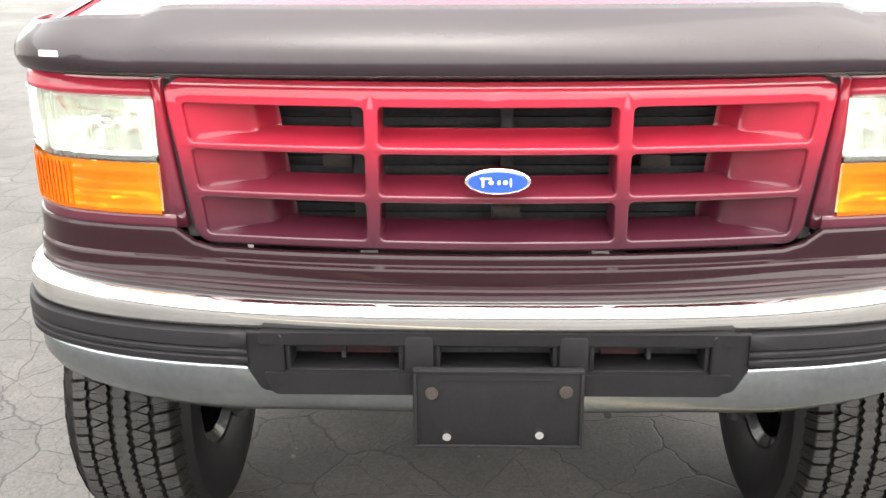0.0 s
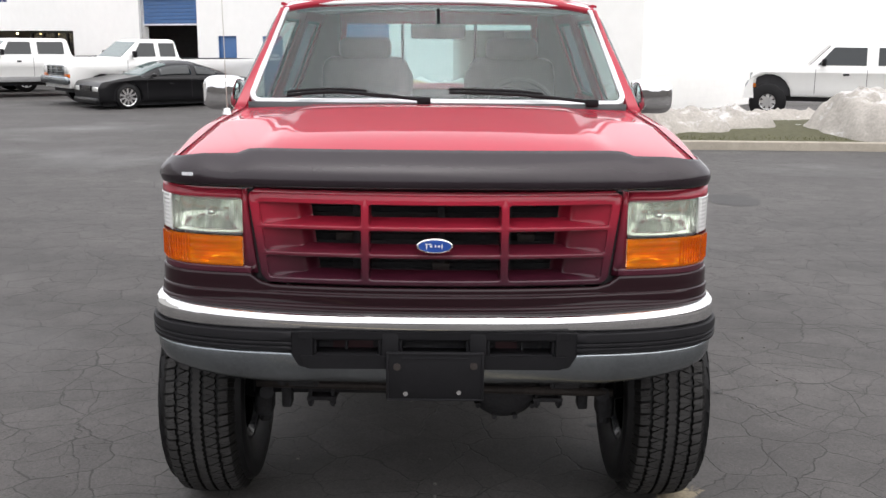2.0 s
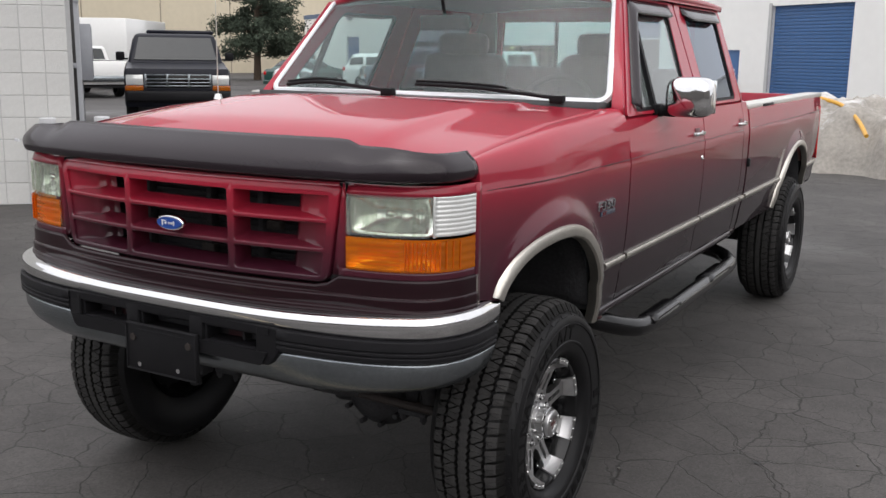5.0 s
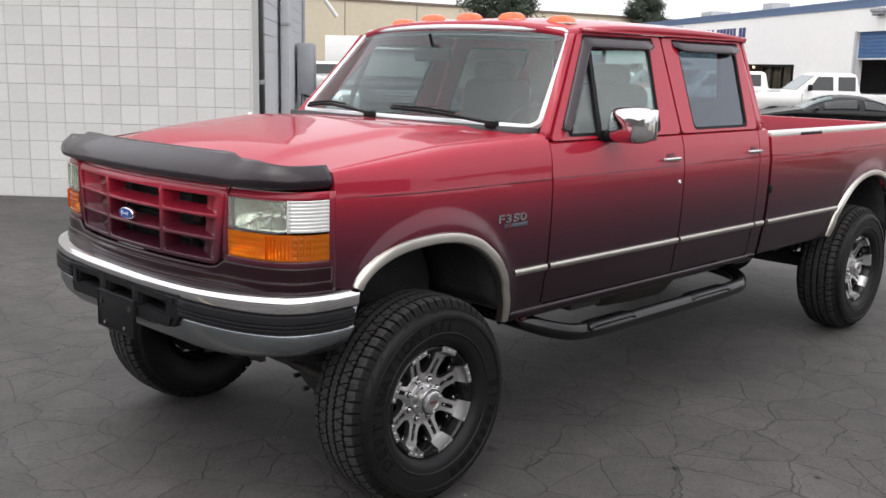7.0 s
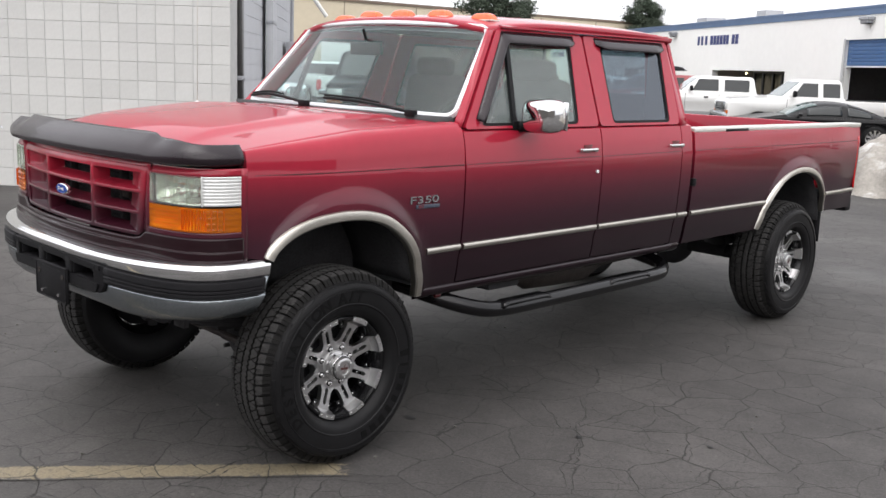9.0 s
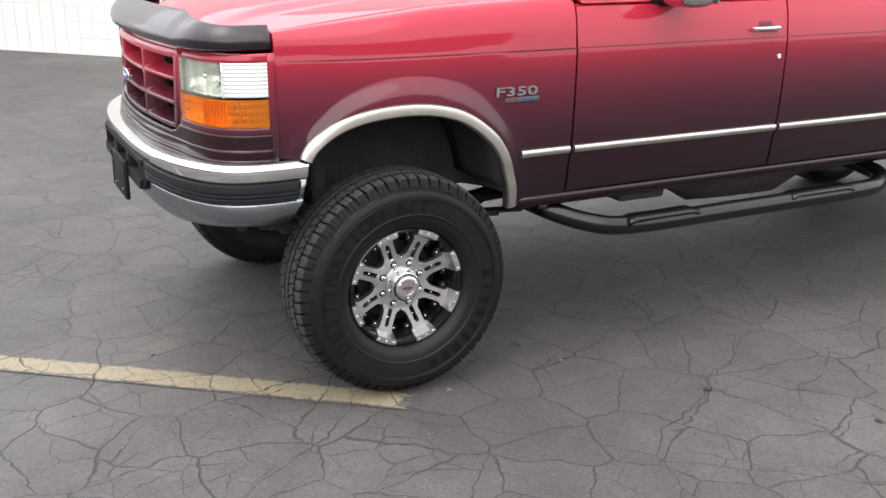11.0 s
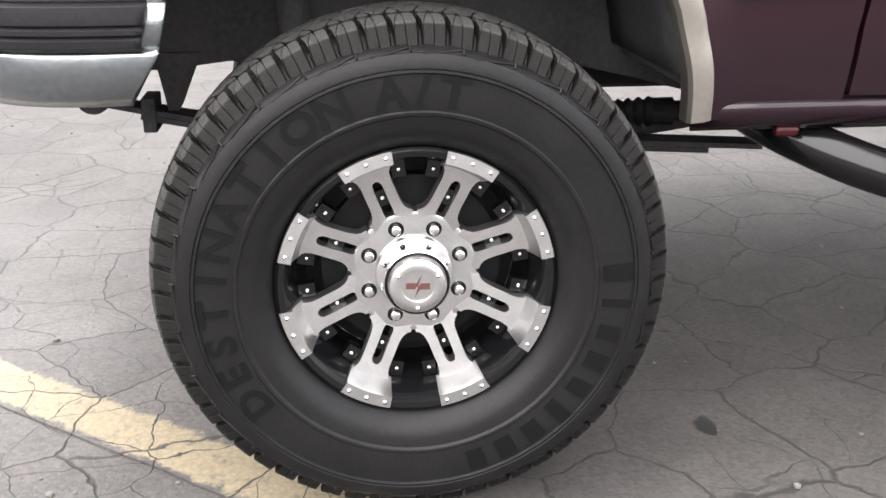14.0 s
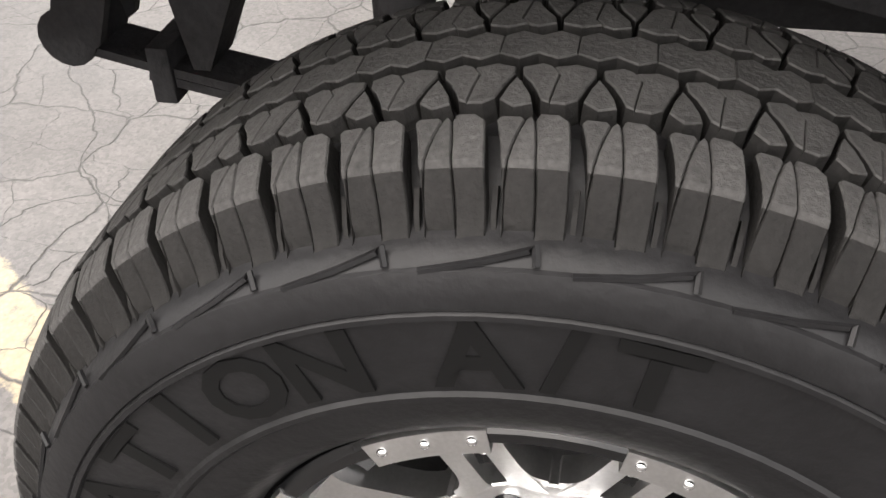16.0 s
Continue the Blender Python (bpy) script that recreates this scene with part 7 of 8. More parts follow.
tube(bm, [(-0.78, REAR_Y, HUB_Z), (0.78, REAR_Y, HUB_Z)], 0.055, 16)
bmesh.ops.create_uvsphere(bm, u_segments=16, v_segments=12, radius=0.18, matrix=Matrix.Translation((0, REAR_Y, HUB_Z)) @ Matrix.Diagonal((1, 0.8, 1, 1)))
part("rear_axle", bm, UNDER, truck, "black rear axle")
bm = bmesh.new()
tube(bm, [(-0.70, -0.17, 0.50), (0.70, -0.17, 0.47)], 0.018, 10)
tube(bm, [(-0.30, -0.13, 0.53), (0.40, -0.20, 0.62)], 0.028, 10)
part("steering_linkage", bm, DARK_STEEL, truck)
for name, b in (("crossmember", (-0.44, 0.44, 1.6, 1.75, 0.56, 0.64, 0.02)), ("engine_block", (-0.30, 0.28, 0.0, 1.3, 0.62, 1.05, 0.05)), ("fuel_tank", (-0.85, -0.50, 2.9, 3.7, 0.58, 0.78, 0.04)), ("step_bracket", (0.52, 0.86, 1.1, 1.35, 0.62, 0.70, 0.02)), ("crossmember", (-0.40, 0.40, -0.72, -0.62, 0.72, 0.80, 0.02))):
    bm = bmesh.new()
    box(bm, *b)
    part(name, bm, UNDER, truck)
bm = bmesh.new()
tube(bm, [(-0.12, 1.3, 0.66), (0.0, REAR_Y - 0.15, HUB_Z + 0.03)], 0.045, 14)
part("drive_shaft", bm, UNDER, truck)
bm = bmesh.new()
tube(bm, [(0.22, 0.16, HUB_Z + 0.02), (0.25, 1.2, 0.62)], 0.035, 14)
part("drive_shaft", bm, UNDER, truck)
bm = bmesh.new()
tube(bm, curve_pts([(0.30, 1.0, 0.62), (0.55, 1.6, 0.60), (0.62, 2.2, 0.60), (0.60, 3.3, 0.62)], 5), [0.035] * 6 + [0.10] * 5 + [0.035] * 5, 14)
part("exhaust", bm, DARK_STEEL, truck, "dark steel exhaust")
bm = bmesh.new()
box(bm, -0.49, 0.49, -0.58, 0.50, 0.98, 1.0)
part("engine_shield", bm, UNDER, truck)

# ---- wheels: outer face towards +x, hub at the origin ----
SPOKES = [radians(22.5 + 45 * k) for k in range(8)]


RIM_K = 0.962


def shrink(bm):
    """Draws the rim's pieces in to the wheel's true size."""
    bmesh.ops.transform(bm, matrix=Matrix.Diagonal((1, RIM_K, RIM_K, 1)), verts=bm.verts)
    return bm


def spoke_mesh():
    """A pair of bars that slope out from the hub, the upright tab and the plate on the rim's lip."""
    bm = bmesh.new()
    for sg in (1, -1):
        vs = prism(bm, [(sg * 0.0, 0.092), (sg * 0.038, 0.092), (sg * 0.0410, 0.1105), (sg * 0.0350, 0.1150), (sg * 0.0308, 0.1215), (sg * 0.0286, 0.129), (sg * 0.0275, 0.140), (sg * 0.0272, 0.184), (sg * 0.0295, 0.196), (sg * 0.0350, 0.2045), (sg * 0.0350, 0.208), (sg * 0.0, 0.208), (sg * 0.0, 0.187), (sg * 0.0055, 0.185), (sg * 0.0088, 0.179), (sg * 0.0092, 0.172), (sg * 0.0092, 0.121), (sg * 0.0085, 0.1155), (sg * 0.005, 0.1115), (sg * 0.0, 0.1105)], "x", -0.028, 0.0)
        for v in vs:
            v.co.x += 0.0598 + 0.0205 * max(0.0, v.co.z - 0.112) / 0.093

    def polar(x, r, t):
        return (x, r * math.sin(t), r * math.cos(t))
    for k in range(8):
        t0, t1 = -0.197 + 0.394 * k / 8, -0.197 + 0.394 * (k + 1) / 8
        w0, w1 = 0.96 * t0, 0.96 * t1
        prof = lambda t, w: [polar(0.074, 0.205, w), polar(0.0815, 0.2085, w), polar(0.110, 0.2205, t), polar(0.1215, 0.221, t), polar(0.1215, 0.2432, t), polar(0.1175, 0.2450, t), polar(0.112, 0.2450, t), polar(0.104, 0.224, t), polar(0.068, 0.212, w)]
        a, b = [bm.verts.new(p) for p in prof(t0, w0)], [bm.verts.new(p) for p in prof(t1, w1)]
        for j in range(9):
            bm.faces.new((a[j], a[(j + 1) % 9], b[(j + 1) % 9], b[j]))
        if k == 0:
            bm.faces.new(a)
        if k == 7:
            bm.faces.new(b[::-1])
    bmesh.ops.remove_doubles(bm, verts=bm.verts, dist=0.0002)
    return bm


def rivet_mesh(r=0.0042):
    bm = bmesh.new()
    lathe(bm, [(0.0, r), (0.0016, r * 0.9), (0.003, r * 0.5), (0.0034, 0.0)], 10)
    return bm


def turn(a, x=0.0, r=0.0):
    """A pose turned by a about the wheel's axis and moved out by r."""
    return Matrix.Rotation(-a, 4, "X") @ Matrix.Translation((x, 0, r))


TYRE_PROF = [(-0.10, 0.222), (-0.125, 0.236), (-0.140, 0.262), (-0.157, 0.32), (-0.160, 0.36), (-0.153, 0.387), (-0.137, 0.3975), (-0.124, 0.4015), (-0.113, 0.4075), (-0.103, 0.4165), (-0.08, 0.4275), (0.0, 0.4310), (0.08, 0.4275),
             (0.103, 0.4165), (0.113, 0.4075), (0.124, 0.4015), (0.137, 0.3975), (0.1460, 0.3940), (0.1500, 0.3905), (0.1530, 0.3895), (0.1565, 0.382), (0.1588, 0.372), (0.1592, 0.3675), (0.1578, 0.3660), (0.1600, 0.3645), (0.1604, 0.3612), (0.1560, 0.3590), (0.1564, 0.336),
             (0.1550, 0.309), (0.1540, 0.3025), (0.1564, 0.3000), (0.1558, 0.2955), (0.1515, 0.2920), (0.1490, 0.277), (0.1450, 0.265), (0.138, 0.255), (0.129, 0.2475), (0.121, 0.2415), (0.112, 0.2385), (0.105, 0.232), (0.10, 0.216)]
N_LUG = 60
PITCH = 2 * math.pi * 0.447 / N_LUG
CROWN = [(0, 0.4450), (0.05, 0.4443), (0.07, 0.4427), (0.085, 0.4400), (0.100, 0.4350), (0.109, 0.4300), (0.117, 0.4245)]


def lug(outline, ease=0.0006):
    """A tread block: an outline of (round in pitches, across in metres), its top edge eased."""
    bm = bmesh.new()
    pts = [(c * PITCH, x) for c, x in outline]
    area = sum(p[0] * q[1] - q[0] * p[1] for p, q in zip(pts, pts[1:] + pts[:1]))

    def at(c, x, drop):
        r = lerp_table(CROWN, abs(x)) - drop
        return bm.verts.new((x, r * math.sin(c / 0.447), r * math.cos(c / 0.447)))
    wide, thin = inset(pts, -0.0012 if area > 0 else 0.0012), inset(pts, ease if area > 0 else -ease)
    rings = [[at(*p, 0.016) for p in wide], [at(*p, 0.0012) for p in pts], [at(*p, 0.0) for p in thin]]
    n = len(pts)
    for i, (a, b) in enumerate(zip(rings, rings[1:])):
        for k in range(n):
            bm.faces.new((a[k], a[(k + 1) % n], b[(k + 1) % n], b[k])).material_index = 1 - i
    bm.faces.new(rings[-1])
    return bm


def shoulder(sg, part_no):
    """A piece of a slanting shoulder lug (two wedges and a full half), running over the crease on to the sidewall."""
    bm = bmesh.new()
    i0, o0, i1, o1 = ((-0.440, -0.290, -0.070, -0.236), (-0.058, -0.224, 0.017, 0.110), (0.030, 0.123, 0.425, 0.510))[part_no]
    half = part_no == 2
    top = [(0.0815 - 0.003 * half, 0.4405), (0.084, 0.4402), (0.093, 0.4384), (0.1025, 0.4358), (0.1120, 0.4325), (0.1148, 0.4288), (0.1205, 0.4190), (0.1275, 0.4072), (0.1345 - 0.004 * (part_no == 1), 0.3988)]
    base = [(0.0795 - 0.003 * half, 0.427), (0.082, 0.4268), (0.090, 0.4245), (0.099, 0.4195), (0.106, 0.4155), (0.109, 0.4120), (0.114, 0.4085), (0.124, 0.4020), (0.1365, 0.3970)]
    rows = []
    for k, ((x, r), (bx, br)) in enumerate(zip(top, base)):
        t = (x - 0.081) / 0.034
        t = min(1.25, t + 0.12 * math.sin(math.pi * min(1, t)))
        pinch = 0.05 if k == 0 else 0.0
        a0, a1 = (i0 + (o0 - i0) * t + pinch) * PITCH / 0.447, (i1 + (o1 - i1) * t - pinch * (1 + half)) * PITCH / 0.447
        if a1 - a0 < 0.0012:
            a0, a1 = (a0 + a1) / 2 - 0.0006, (a0 + a1) / 2 + 0.0006
        e = min(0.0009 / 0.447, (a1 - a0) * 0.3)
        rows.append([bm.verts.new((sg * px, pr * math.sin(sg * q), pr * math.cos(q))) for px, pr, q in ((bx, br, a0), (x - 0.0005, r - 0.0013, a0), (x, r, a0 + e), (x, r, a1 - e), (x - 0.0005, r - 0.0013, a1), (bx, br, a1))])
    for i, (p, q) in enumerate(zip(rows, rows[1:])):
        for k in range(5):
            bm.faces.new((p[k], q[k], q[k + 1], p[k + 1])).material_index = 1 if k in (0, 4) or i > 4 else 0
    bm.faces.new(rows[0]).material_index = 1
    bm.faces.new(rows[-1][::-1]).material_index = 1
    return bm


def gap_stud(sg):
    """The low step between two shoulder lugs."""
    bm = bmesh.new()
    a0, a1 = 0.585 * PITCH / 0.447, 0.655 * PITCH / 0.447
    c = [bm.verts.new((sg * x, r * math.sin(sg * q), r * math.cos(q))) for q in (a0, a1) for x, r in ((0.106, 0.411), (0.113, 0.4165), (0.125, 0.4065), (0.132, 0.397))]
    for f in ((0, 1, 2, 3), (7, 6, 5, 4), (0, 4, 5, 1), (1, 5, 6, 2), (2, 6, 7, 3)):
        bm.faces.new([c[k] for k in f]).material_index = 1
    return bm


def turned(outline, sg):
    return [(sg * c, sg * x) for c, x in outline]


# one pitch of the rows between the shoulders and the middle rib
MID_A = [(0.055, 0.0305), (0.3, 0.0256), (0.425, 0.0288), (0.529, 0.0378), (0.494, 0.052), (0.462, 0.068), (0.36, 0.0655), (0.305, 0.058), (0.195, 0.0475), (0.085, 0.0395)]
MID_B = [(0.445, 0.0301), (0.72, 0.0256), (0.965, 0.0301), (0.975, 0.0373), (0.885, 0.051), (0.8, 0.064), (0.66, 0.069), (0.472, 0.0685), (0.504, 0.052), (0.540, 0.0378)]
MID_SMALL = [(0.935, 0.052), (1.015, 0.0415), (1.12, 0.0505), (1.225, 0.0610), (1.265, 0.0690), (1.05, 0.0725), (0.865, 0.0655)]
RIB = [(-0.497, -0.0115), (-0.27, -0.0185), (0.0, -0.0115), (0.23, -0.0185), (0.497, -0.0115), (0.497, 0.0115), (0.27, 0.0185), (0.0, 0.0115), (-0.23, 0.0185), (-0.497, 0.0115)]


def arc_letters(bm, text, r, size, a0, a1, depth=0.0016):
    """Raised letters round the sidewall from angle a0 to a1 (clockwise from the top, seen from outside)."""
    n = len(text)
    for i, ch in enumerate(text):
        if ch == " ":
            continue
        a = a0 + (a1 - a0) * i / max(1, n - 1)
        lb = letters(ch, size, depth)
        wide = 1.12
        for v in lb.verts:
            x, y, z = v.co
            rr, aa = r + y - size * 0.35, a + x * wide / r
            v.co = (0.1562 + z, rr * math.sin(aa), rr * math.cos(aa))
        me = bpy.data.meshes.new("glyph")
        lb.to_mesh(me)
        lb.free()
        bm.from_mesh(me)
        bpy.data.meshes.remove(me)


def build_wheel(detail):
    """A black rim with machined spokes and a chunky all-terrain tyre."""
    bm = bmesh.new()
    lathe(bm, [(0.112, 0.226), (0.120, 0.230), (0.121, 0.240), (0.117, 0.246), (0.105, 0.244), (0.09, 0.225), (-0.09, 0.222), (-0.115, 0.245), (-0.12, 0.24), (-0.10, 0.212), (-0.02, 0.196), (0.03, 0.205), (0.095, 0.219)], 64, closed=True)
    wheel = part("wheel", shrink(bm), GLOSS_BLACK, truck, "black alloy wheel with eight machined spokes")
    bm = bmesh.new()
    lathe(bm, TYRE_PROF, 96)
    part("tyre", bm, RUBBER, wheel, "black all-terrain tyre", sharp=22)
    # raised saw-tooth ridge below the shoulder
    bm = bmesh.new()
    for k in range(N_LUG // 2):
        t0 = 4 * math.pi * k / N_LUG
        line = [(0.1525, 0.3895, 0.0), (0.1490, 0.3925, 0.085), (0.1440, 0.3975, 0.150), (0.1425, 0.4000, 0.158), (0.1500, 0.3915, 0.161)]
        pts = [(x, r * math.sin(t0 + d), r * math.cos(t0 + d)) for x, r, d in line]
        tube(bm, pts, 0.0022, 5)
    part("sidewall_teeth", bm, RUBBER, wheel, "raised saw-tooth ridge")
    if detail:
        for word, w0, w1 in (("DESTINATION", -125, -24.5), ("A/T", -8.5, 8.5)):
            for i, ch in enumerate(word):
                bm = bmesh.new()
                q = radians(w0 + (w1 - w0) * i / (len(word) - 1))
                arc_letters(bm, ch, 0.3345, 0.066, q, q)
                part("sidewall_letter", bm, LETTER, wheel, "raised black letter")
        for i, (w, h) in enumerate(((0.030, 0.050), (0.014, 0.048), (0.026, 0.038), (0.030, 0.038), (0.028, 0.038), (0.024, 0.046), (0.032, 0.038), (0.032, 0.038), (0.030, 0.038))):
            a = radians(85 + 9.6 * i)
            bm = bmesh.new()
            pts = []
            for j in range(7):
                t = a - w / 0.66 + (w / 0.33) * j / 6
                pts.append(t)
            for t0, t1 in zip(pts, pts[1:]):
                c = [bm.verts.new((x, r * math.sin(t), r * math.cos(t))) for x in (0.154, 0.1580) for r, t in ((0.3345 - h / 2, t0), (0.3345 + h / 2, t0), (0.3345 + h / 2, t1), (0.3345 - h / 2, t1))]
                for f in ((4, 5, 6, 7), (0, 1, 5, 4), (1, 2, 6, 5), (2, 3, 7, 6), (3, 0, 4, 7)):
                    bm.faces.new([c[q] for q in f])
            bmesh.ops.remove_doubles(bm, verts=bm.verts, dist=0.0002)
            part("sidewall_bar", bm, LETTER, wheel, "raised plain bar")
    # tread
    kinds, off = [], []
    for sg, lag in ((1, 0.0), (-1, 0.4)):
        kinds += [shoulder(sg, 0), shoulder(sg, 2), lug(turned(MID_A, sg)), lug(turned(MID_B, sg)), lug(turned(MID_SMALL, sg)), shoulder(sg, 1), gap_stud(sg)]
        off += [lag + sg * 0.31, lag + sg * 0.31, lag, lag, lag, lag + sg * 0.31, lag + sg * 0.31]
    kinds.append(lug(RIB))
    off.append(0.2)
    inner = bmesh.new()
    for i, (kb, o) in enumerate(zip(kinds, off)):
        if detail and i in (0, 1, 2, 3, 14):
            first = part("tread_block", kb, (TREAD, TREAD_WALL), wheel, sharp=18)
            first.matrix_local = turn(2 * math.pi * o / N_LUG)
            for k in range(1, N_LUG):
                share("tread_block", first, wheel, turn(2 * math.pi * (k + o) / N_LUG))
            continue
        me = bpy.data.meshes.new("block")
        kb.to_mesh(me)
        kb.free()
        for k in range(N_LUG):
            c = me.copy()
            c.transform(turn(2 * math.pi * (k + o) / N_LUG))
            inner.from_mesh(c)
            bpy.data.meshes.remove(c)
        bpy.data.meshes.remove(me)
    part("tread", inner, (TREAD, TREAD_WALL), wheel, "chunky tread blocks", kind="stuff", sharp=18)
    # spokes, rivets, hub
    first = None
    sp = spoke_mesh()
    rv = rivet_mesh()
    for a in SPOKES:
        if first is None:
            first = part("spoke", shrink(sp), BRUSHED, wheel, "machined silver spoke", bevel=0.0)
            first.matrix_local = turn(a)
            rfirst = part("rivet", rv, CHROME, wheel)
            rfirst.matrix_local = turn(a, 0.1215, 0.2335 * RIM_K)
        else:
            share("spoke", first, wheel, turn(a), "machined silver spoke")
            share("rivet", rfirst, wheel, turn(a, 0.1215, 0.2335 * RIM_K))
        for d in (-0.148, 0.148):
            share("rivet", rfirst, wheel, turn(a + d, 0.1215, 0.2335 * RIM_K))
        for d, r in ((-0.235, 0.194), (0.235, 0.194), (0.0, 0.150)):
            share("rivet", rfirst, wheel, turn(a + d, 0.060 if r > 0.16 else 0.056, r * RIM_K))
    tab = None
    for a in SPOKES:
        for d, r in ((-0.235, 0.194), (0.235, 0.194), (0.0, 0.150)):
            m = turn(a + d, 0.060 if r > 0.16 else 0.056, r * RIM_K)
            if tab is None:
                bm = bmesh.new()
                box(bm, -0.02, 0.0, -0.0115, 0.0115, -0.014, 0.014)
                tab = part("rivet_tab", bm, GLOSS_BLACK, wheel)
                tab.matrix_local = m
            else:
                share("rivet_tab", tab, wheel, m)
    bm = bmesh.new()
    lathe(bm, [(0.005, 0.106), (0.054, 0.1140), (0.0585, 0.1137), (0.0598, 0.1125), (0.0602, 0.1110), (0.0602, 0.106), (0.0602, 0.066), (0.052, 0.062)], 64)
    part("hub_pad", shrink(bm), BRUSHED, wheel, "machined silver hub")
    bm = bmesh.new()
    lathe(bm, [(0.050, 0.0690), (0.066, 0.0680), (0.0705, 0.0660), (0.0720, 0.0620), (0.0730, 0.0500), (0.074, 0.0475), (0.108, 0.0455)], 64)
    part("hub_barrel", bm, BRUSHED, wheel, "machined hub sleeve")
    bm = bmesh.new()
    lathe(bm, [(0.102, 0.0505), (0.120, 0.0495), (0.1255, 0.047), (0.128, 0.042), (0.1292, 0.034), (0.1285, 0.028), (0.124, 0.0275), (0.124, 0.0)], 48)
    cap = part("centre_cap", bm, BRUSHED, wheel, "silver centre cap with a red and white mark")
    bm = bmesh.new()
    lathe(bm, [(0.1065, 0.0455), (0.1065, 0.0550), (0.112, 0.0555), (0.112, 0.050)], 48)
    part("cap_groove", bm, GLOSS_BLACK, wheel)
    bm = bmesh.new()
    lathe(bm, [(0.104, 0.0545), (0.108, 0.0575), (0.1115, 0.0570), (0.1125, 0.0552), (0.110, 0.0540)], 48)
    part("cap_ring", bm, CHROME, wheel, "thin chrome ring")
    bm = bmesh.new()
    disc(bm, 0.1246, 0.026)
    part("cap_disc", bm, BRUSHED, wheel, "silver printed disc")
    bm = bmesh.new()
    for y0, y1, z0, z1 in ((-0.020, -0.004, -0.005, 0.006), (0.004, 0.020, -0.006, 0.005)):
        box(bm, 0.1248, 0.1256, y0, y1, z0, z1)
    prism(bm, [(0.006, 0.020), (-0.007, -0.002), (0.001, 0.0), (-0.005, -0.020), (0.008, 0.003), (0.0, 0.001)], "x", 0.1249, 0.1260)
    part("cap_mark", bm, mat("faded_red_print", (0.07, 0.025, 0.022), 0.5), wheel, "faded red printed mark")
    for a in (0.0, 2 * math.pi / 3, 4 * math.pi / 3):
        share("rivet", rfirst, wheel, turn(a + math.pi, 0.1288, 0.0385))
    nut = None
    for a in SPOKES:
        m = turn(a, 0.0535, 0.0877 * RIM_K)
        if nut is None:
            bm = bmesh.new()
            lathe(bm, [(0.0, 0.0086), (0.0165, 0.0086), (0.0195, 0.0076), (0.0205, 0.0055), (0.0208, 0.0)], 18)
            nut = part("lug_nut", bm, CHROME, wheel, "chrome lug nut", sharp=45)
            nut.matrix_local = m
            bm = bmesh.new()
            lathe(bm, [(0.0070, 0.0085), (0.0072, 0.0138), (0.003, 0.0145)], 20)
            well = part("nut_well", bm, GLOSS_BLACK, wheel, "black nut recess")
            well.matrix_local = m
            bm = bmesh.new()
            lathe(bm, [(0.0, 0.0062), (0.009, 0.0062), (0.012, 0.0045), (0.0125, 0.0)], 6)
            bolt = part("hub_bolt", bm, CHROME, wheel, "small chrome hub bolt", sharp=20)
            bolt.matrix_local = turn(a, 0.071, 0.0575)
        else:
            share("lug_nut", nut, wheel, m, "chrome lug nut")
            share("nut_well", well, wheel, m, "black nut recess")
            share("hub_bolt", bolt, wheel, turn(a, 0.071, 0.0575))
    # brake disc and knuckle behind the spokes
    bm = bmesh.new()
    lathe(bm, [(0.005, 0.03), (0.005, 0.16), (-0.02, 0.16), (-0.02, 0.03)], 40)
    part("brake_disc", bm, BLACK_PLASTIC, wheel, "dark brake disc")
    bm = bmesh.new()
    lathe(bm, [(-0.02, 0.05), (-0.03, 0.19), (-0.04, 0.19), (-0.05, 0.05), (-0.14, 0.07)], 32)
    part("backing_plate", bm, BLACK_PLASTIC, wheel)
    return wheel


near = build_wheel(True)
near.matrix_local = pose(TRACK, 0.01, HUB_Z, -1.37)
far = build_wheel(False)
far.matrix_local = pose(-TRACK, 0.01, HUB_Z, 0, 0, 180)
for m in (pose(TRACK, REAR_Y, HUB_Z, 31), pose(-TRACK, REAR_Y, HUB_Z, 0, 0, 180)):
    copy_thing(far, m)
from mathutils import geometry


# ---- parked vehicles: front axle at the local origin, nose towards -y ----
PARK_GLASS = mat("dark_vehicle_glass", (0.02, 0.024, 0.025), 0.08, vary=0.1, spec=0.5)
PALE_GLASS = mat("sky_reflecting_glass", (0.07, 0.105, 0.10), 0.08, vary=0.1, spec=0.45)


def loft_sides(bm, poly, w, ease=0.05, tuck=0.0):
    """A closed side outline (y, z) drawn across the width with eased edges."""
    small = inset(poly, ease)
    layers = [(-w, small), (-w + ease * 0.8, poly), (w - ease * 0.8, poly), (w, small)]
    rings = [[bm.verts.new((x, p[0], p[1])) for p in pl] for x, pl in layers]
    n = len(poly)
    for a, b in zip(rings, rings[1:]):
        for k in range(n):
            bm.faces.new((a[k], a[(k + 1) % n], b[(k + 1) % n], b[k]))
    for tri in geometry.tessellate_polygon([[Vector((p[0], p[1], 0)) for p in small]]):
        bm.faces.new([rings[0][k] for k in tri])
        bm.faces.new([rings[-1][k] for k in tri[::-1]])


def arch_arc(cy, r, z0, cz, n=9):
    a0 = math.asin(max(-1, min(1, (z0 - cz) / r)))
    return [(cy + r * math.cos(a), cz + r * math.sin(a)) for a in (math.pi - a0 - (math.pi - 2 * a0) * k / n for k in range(n + 1))]


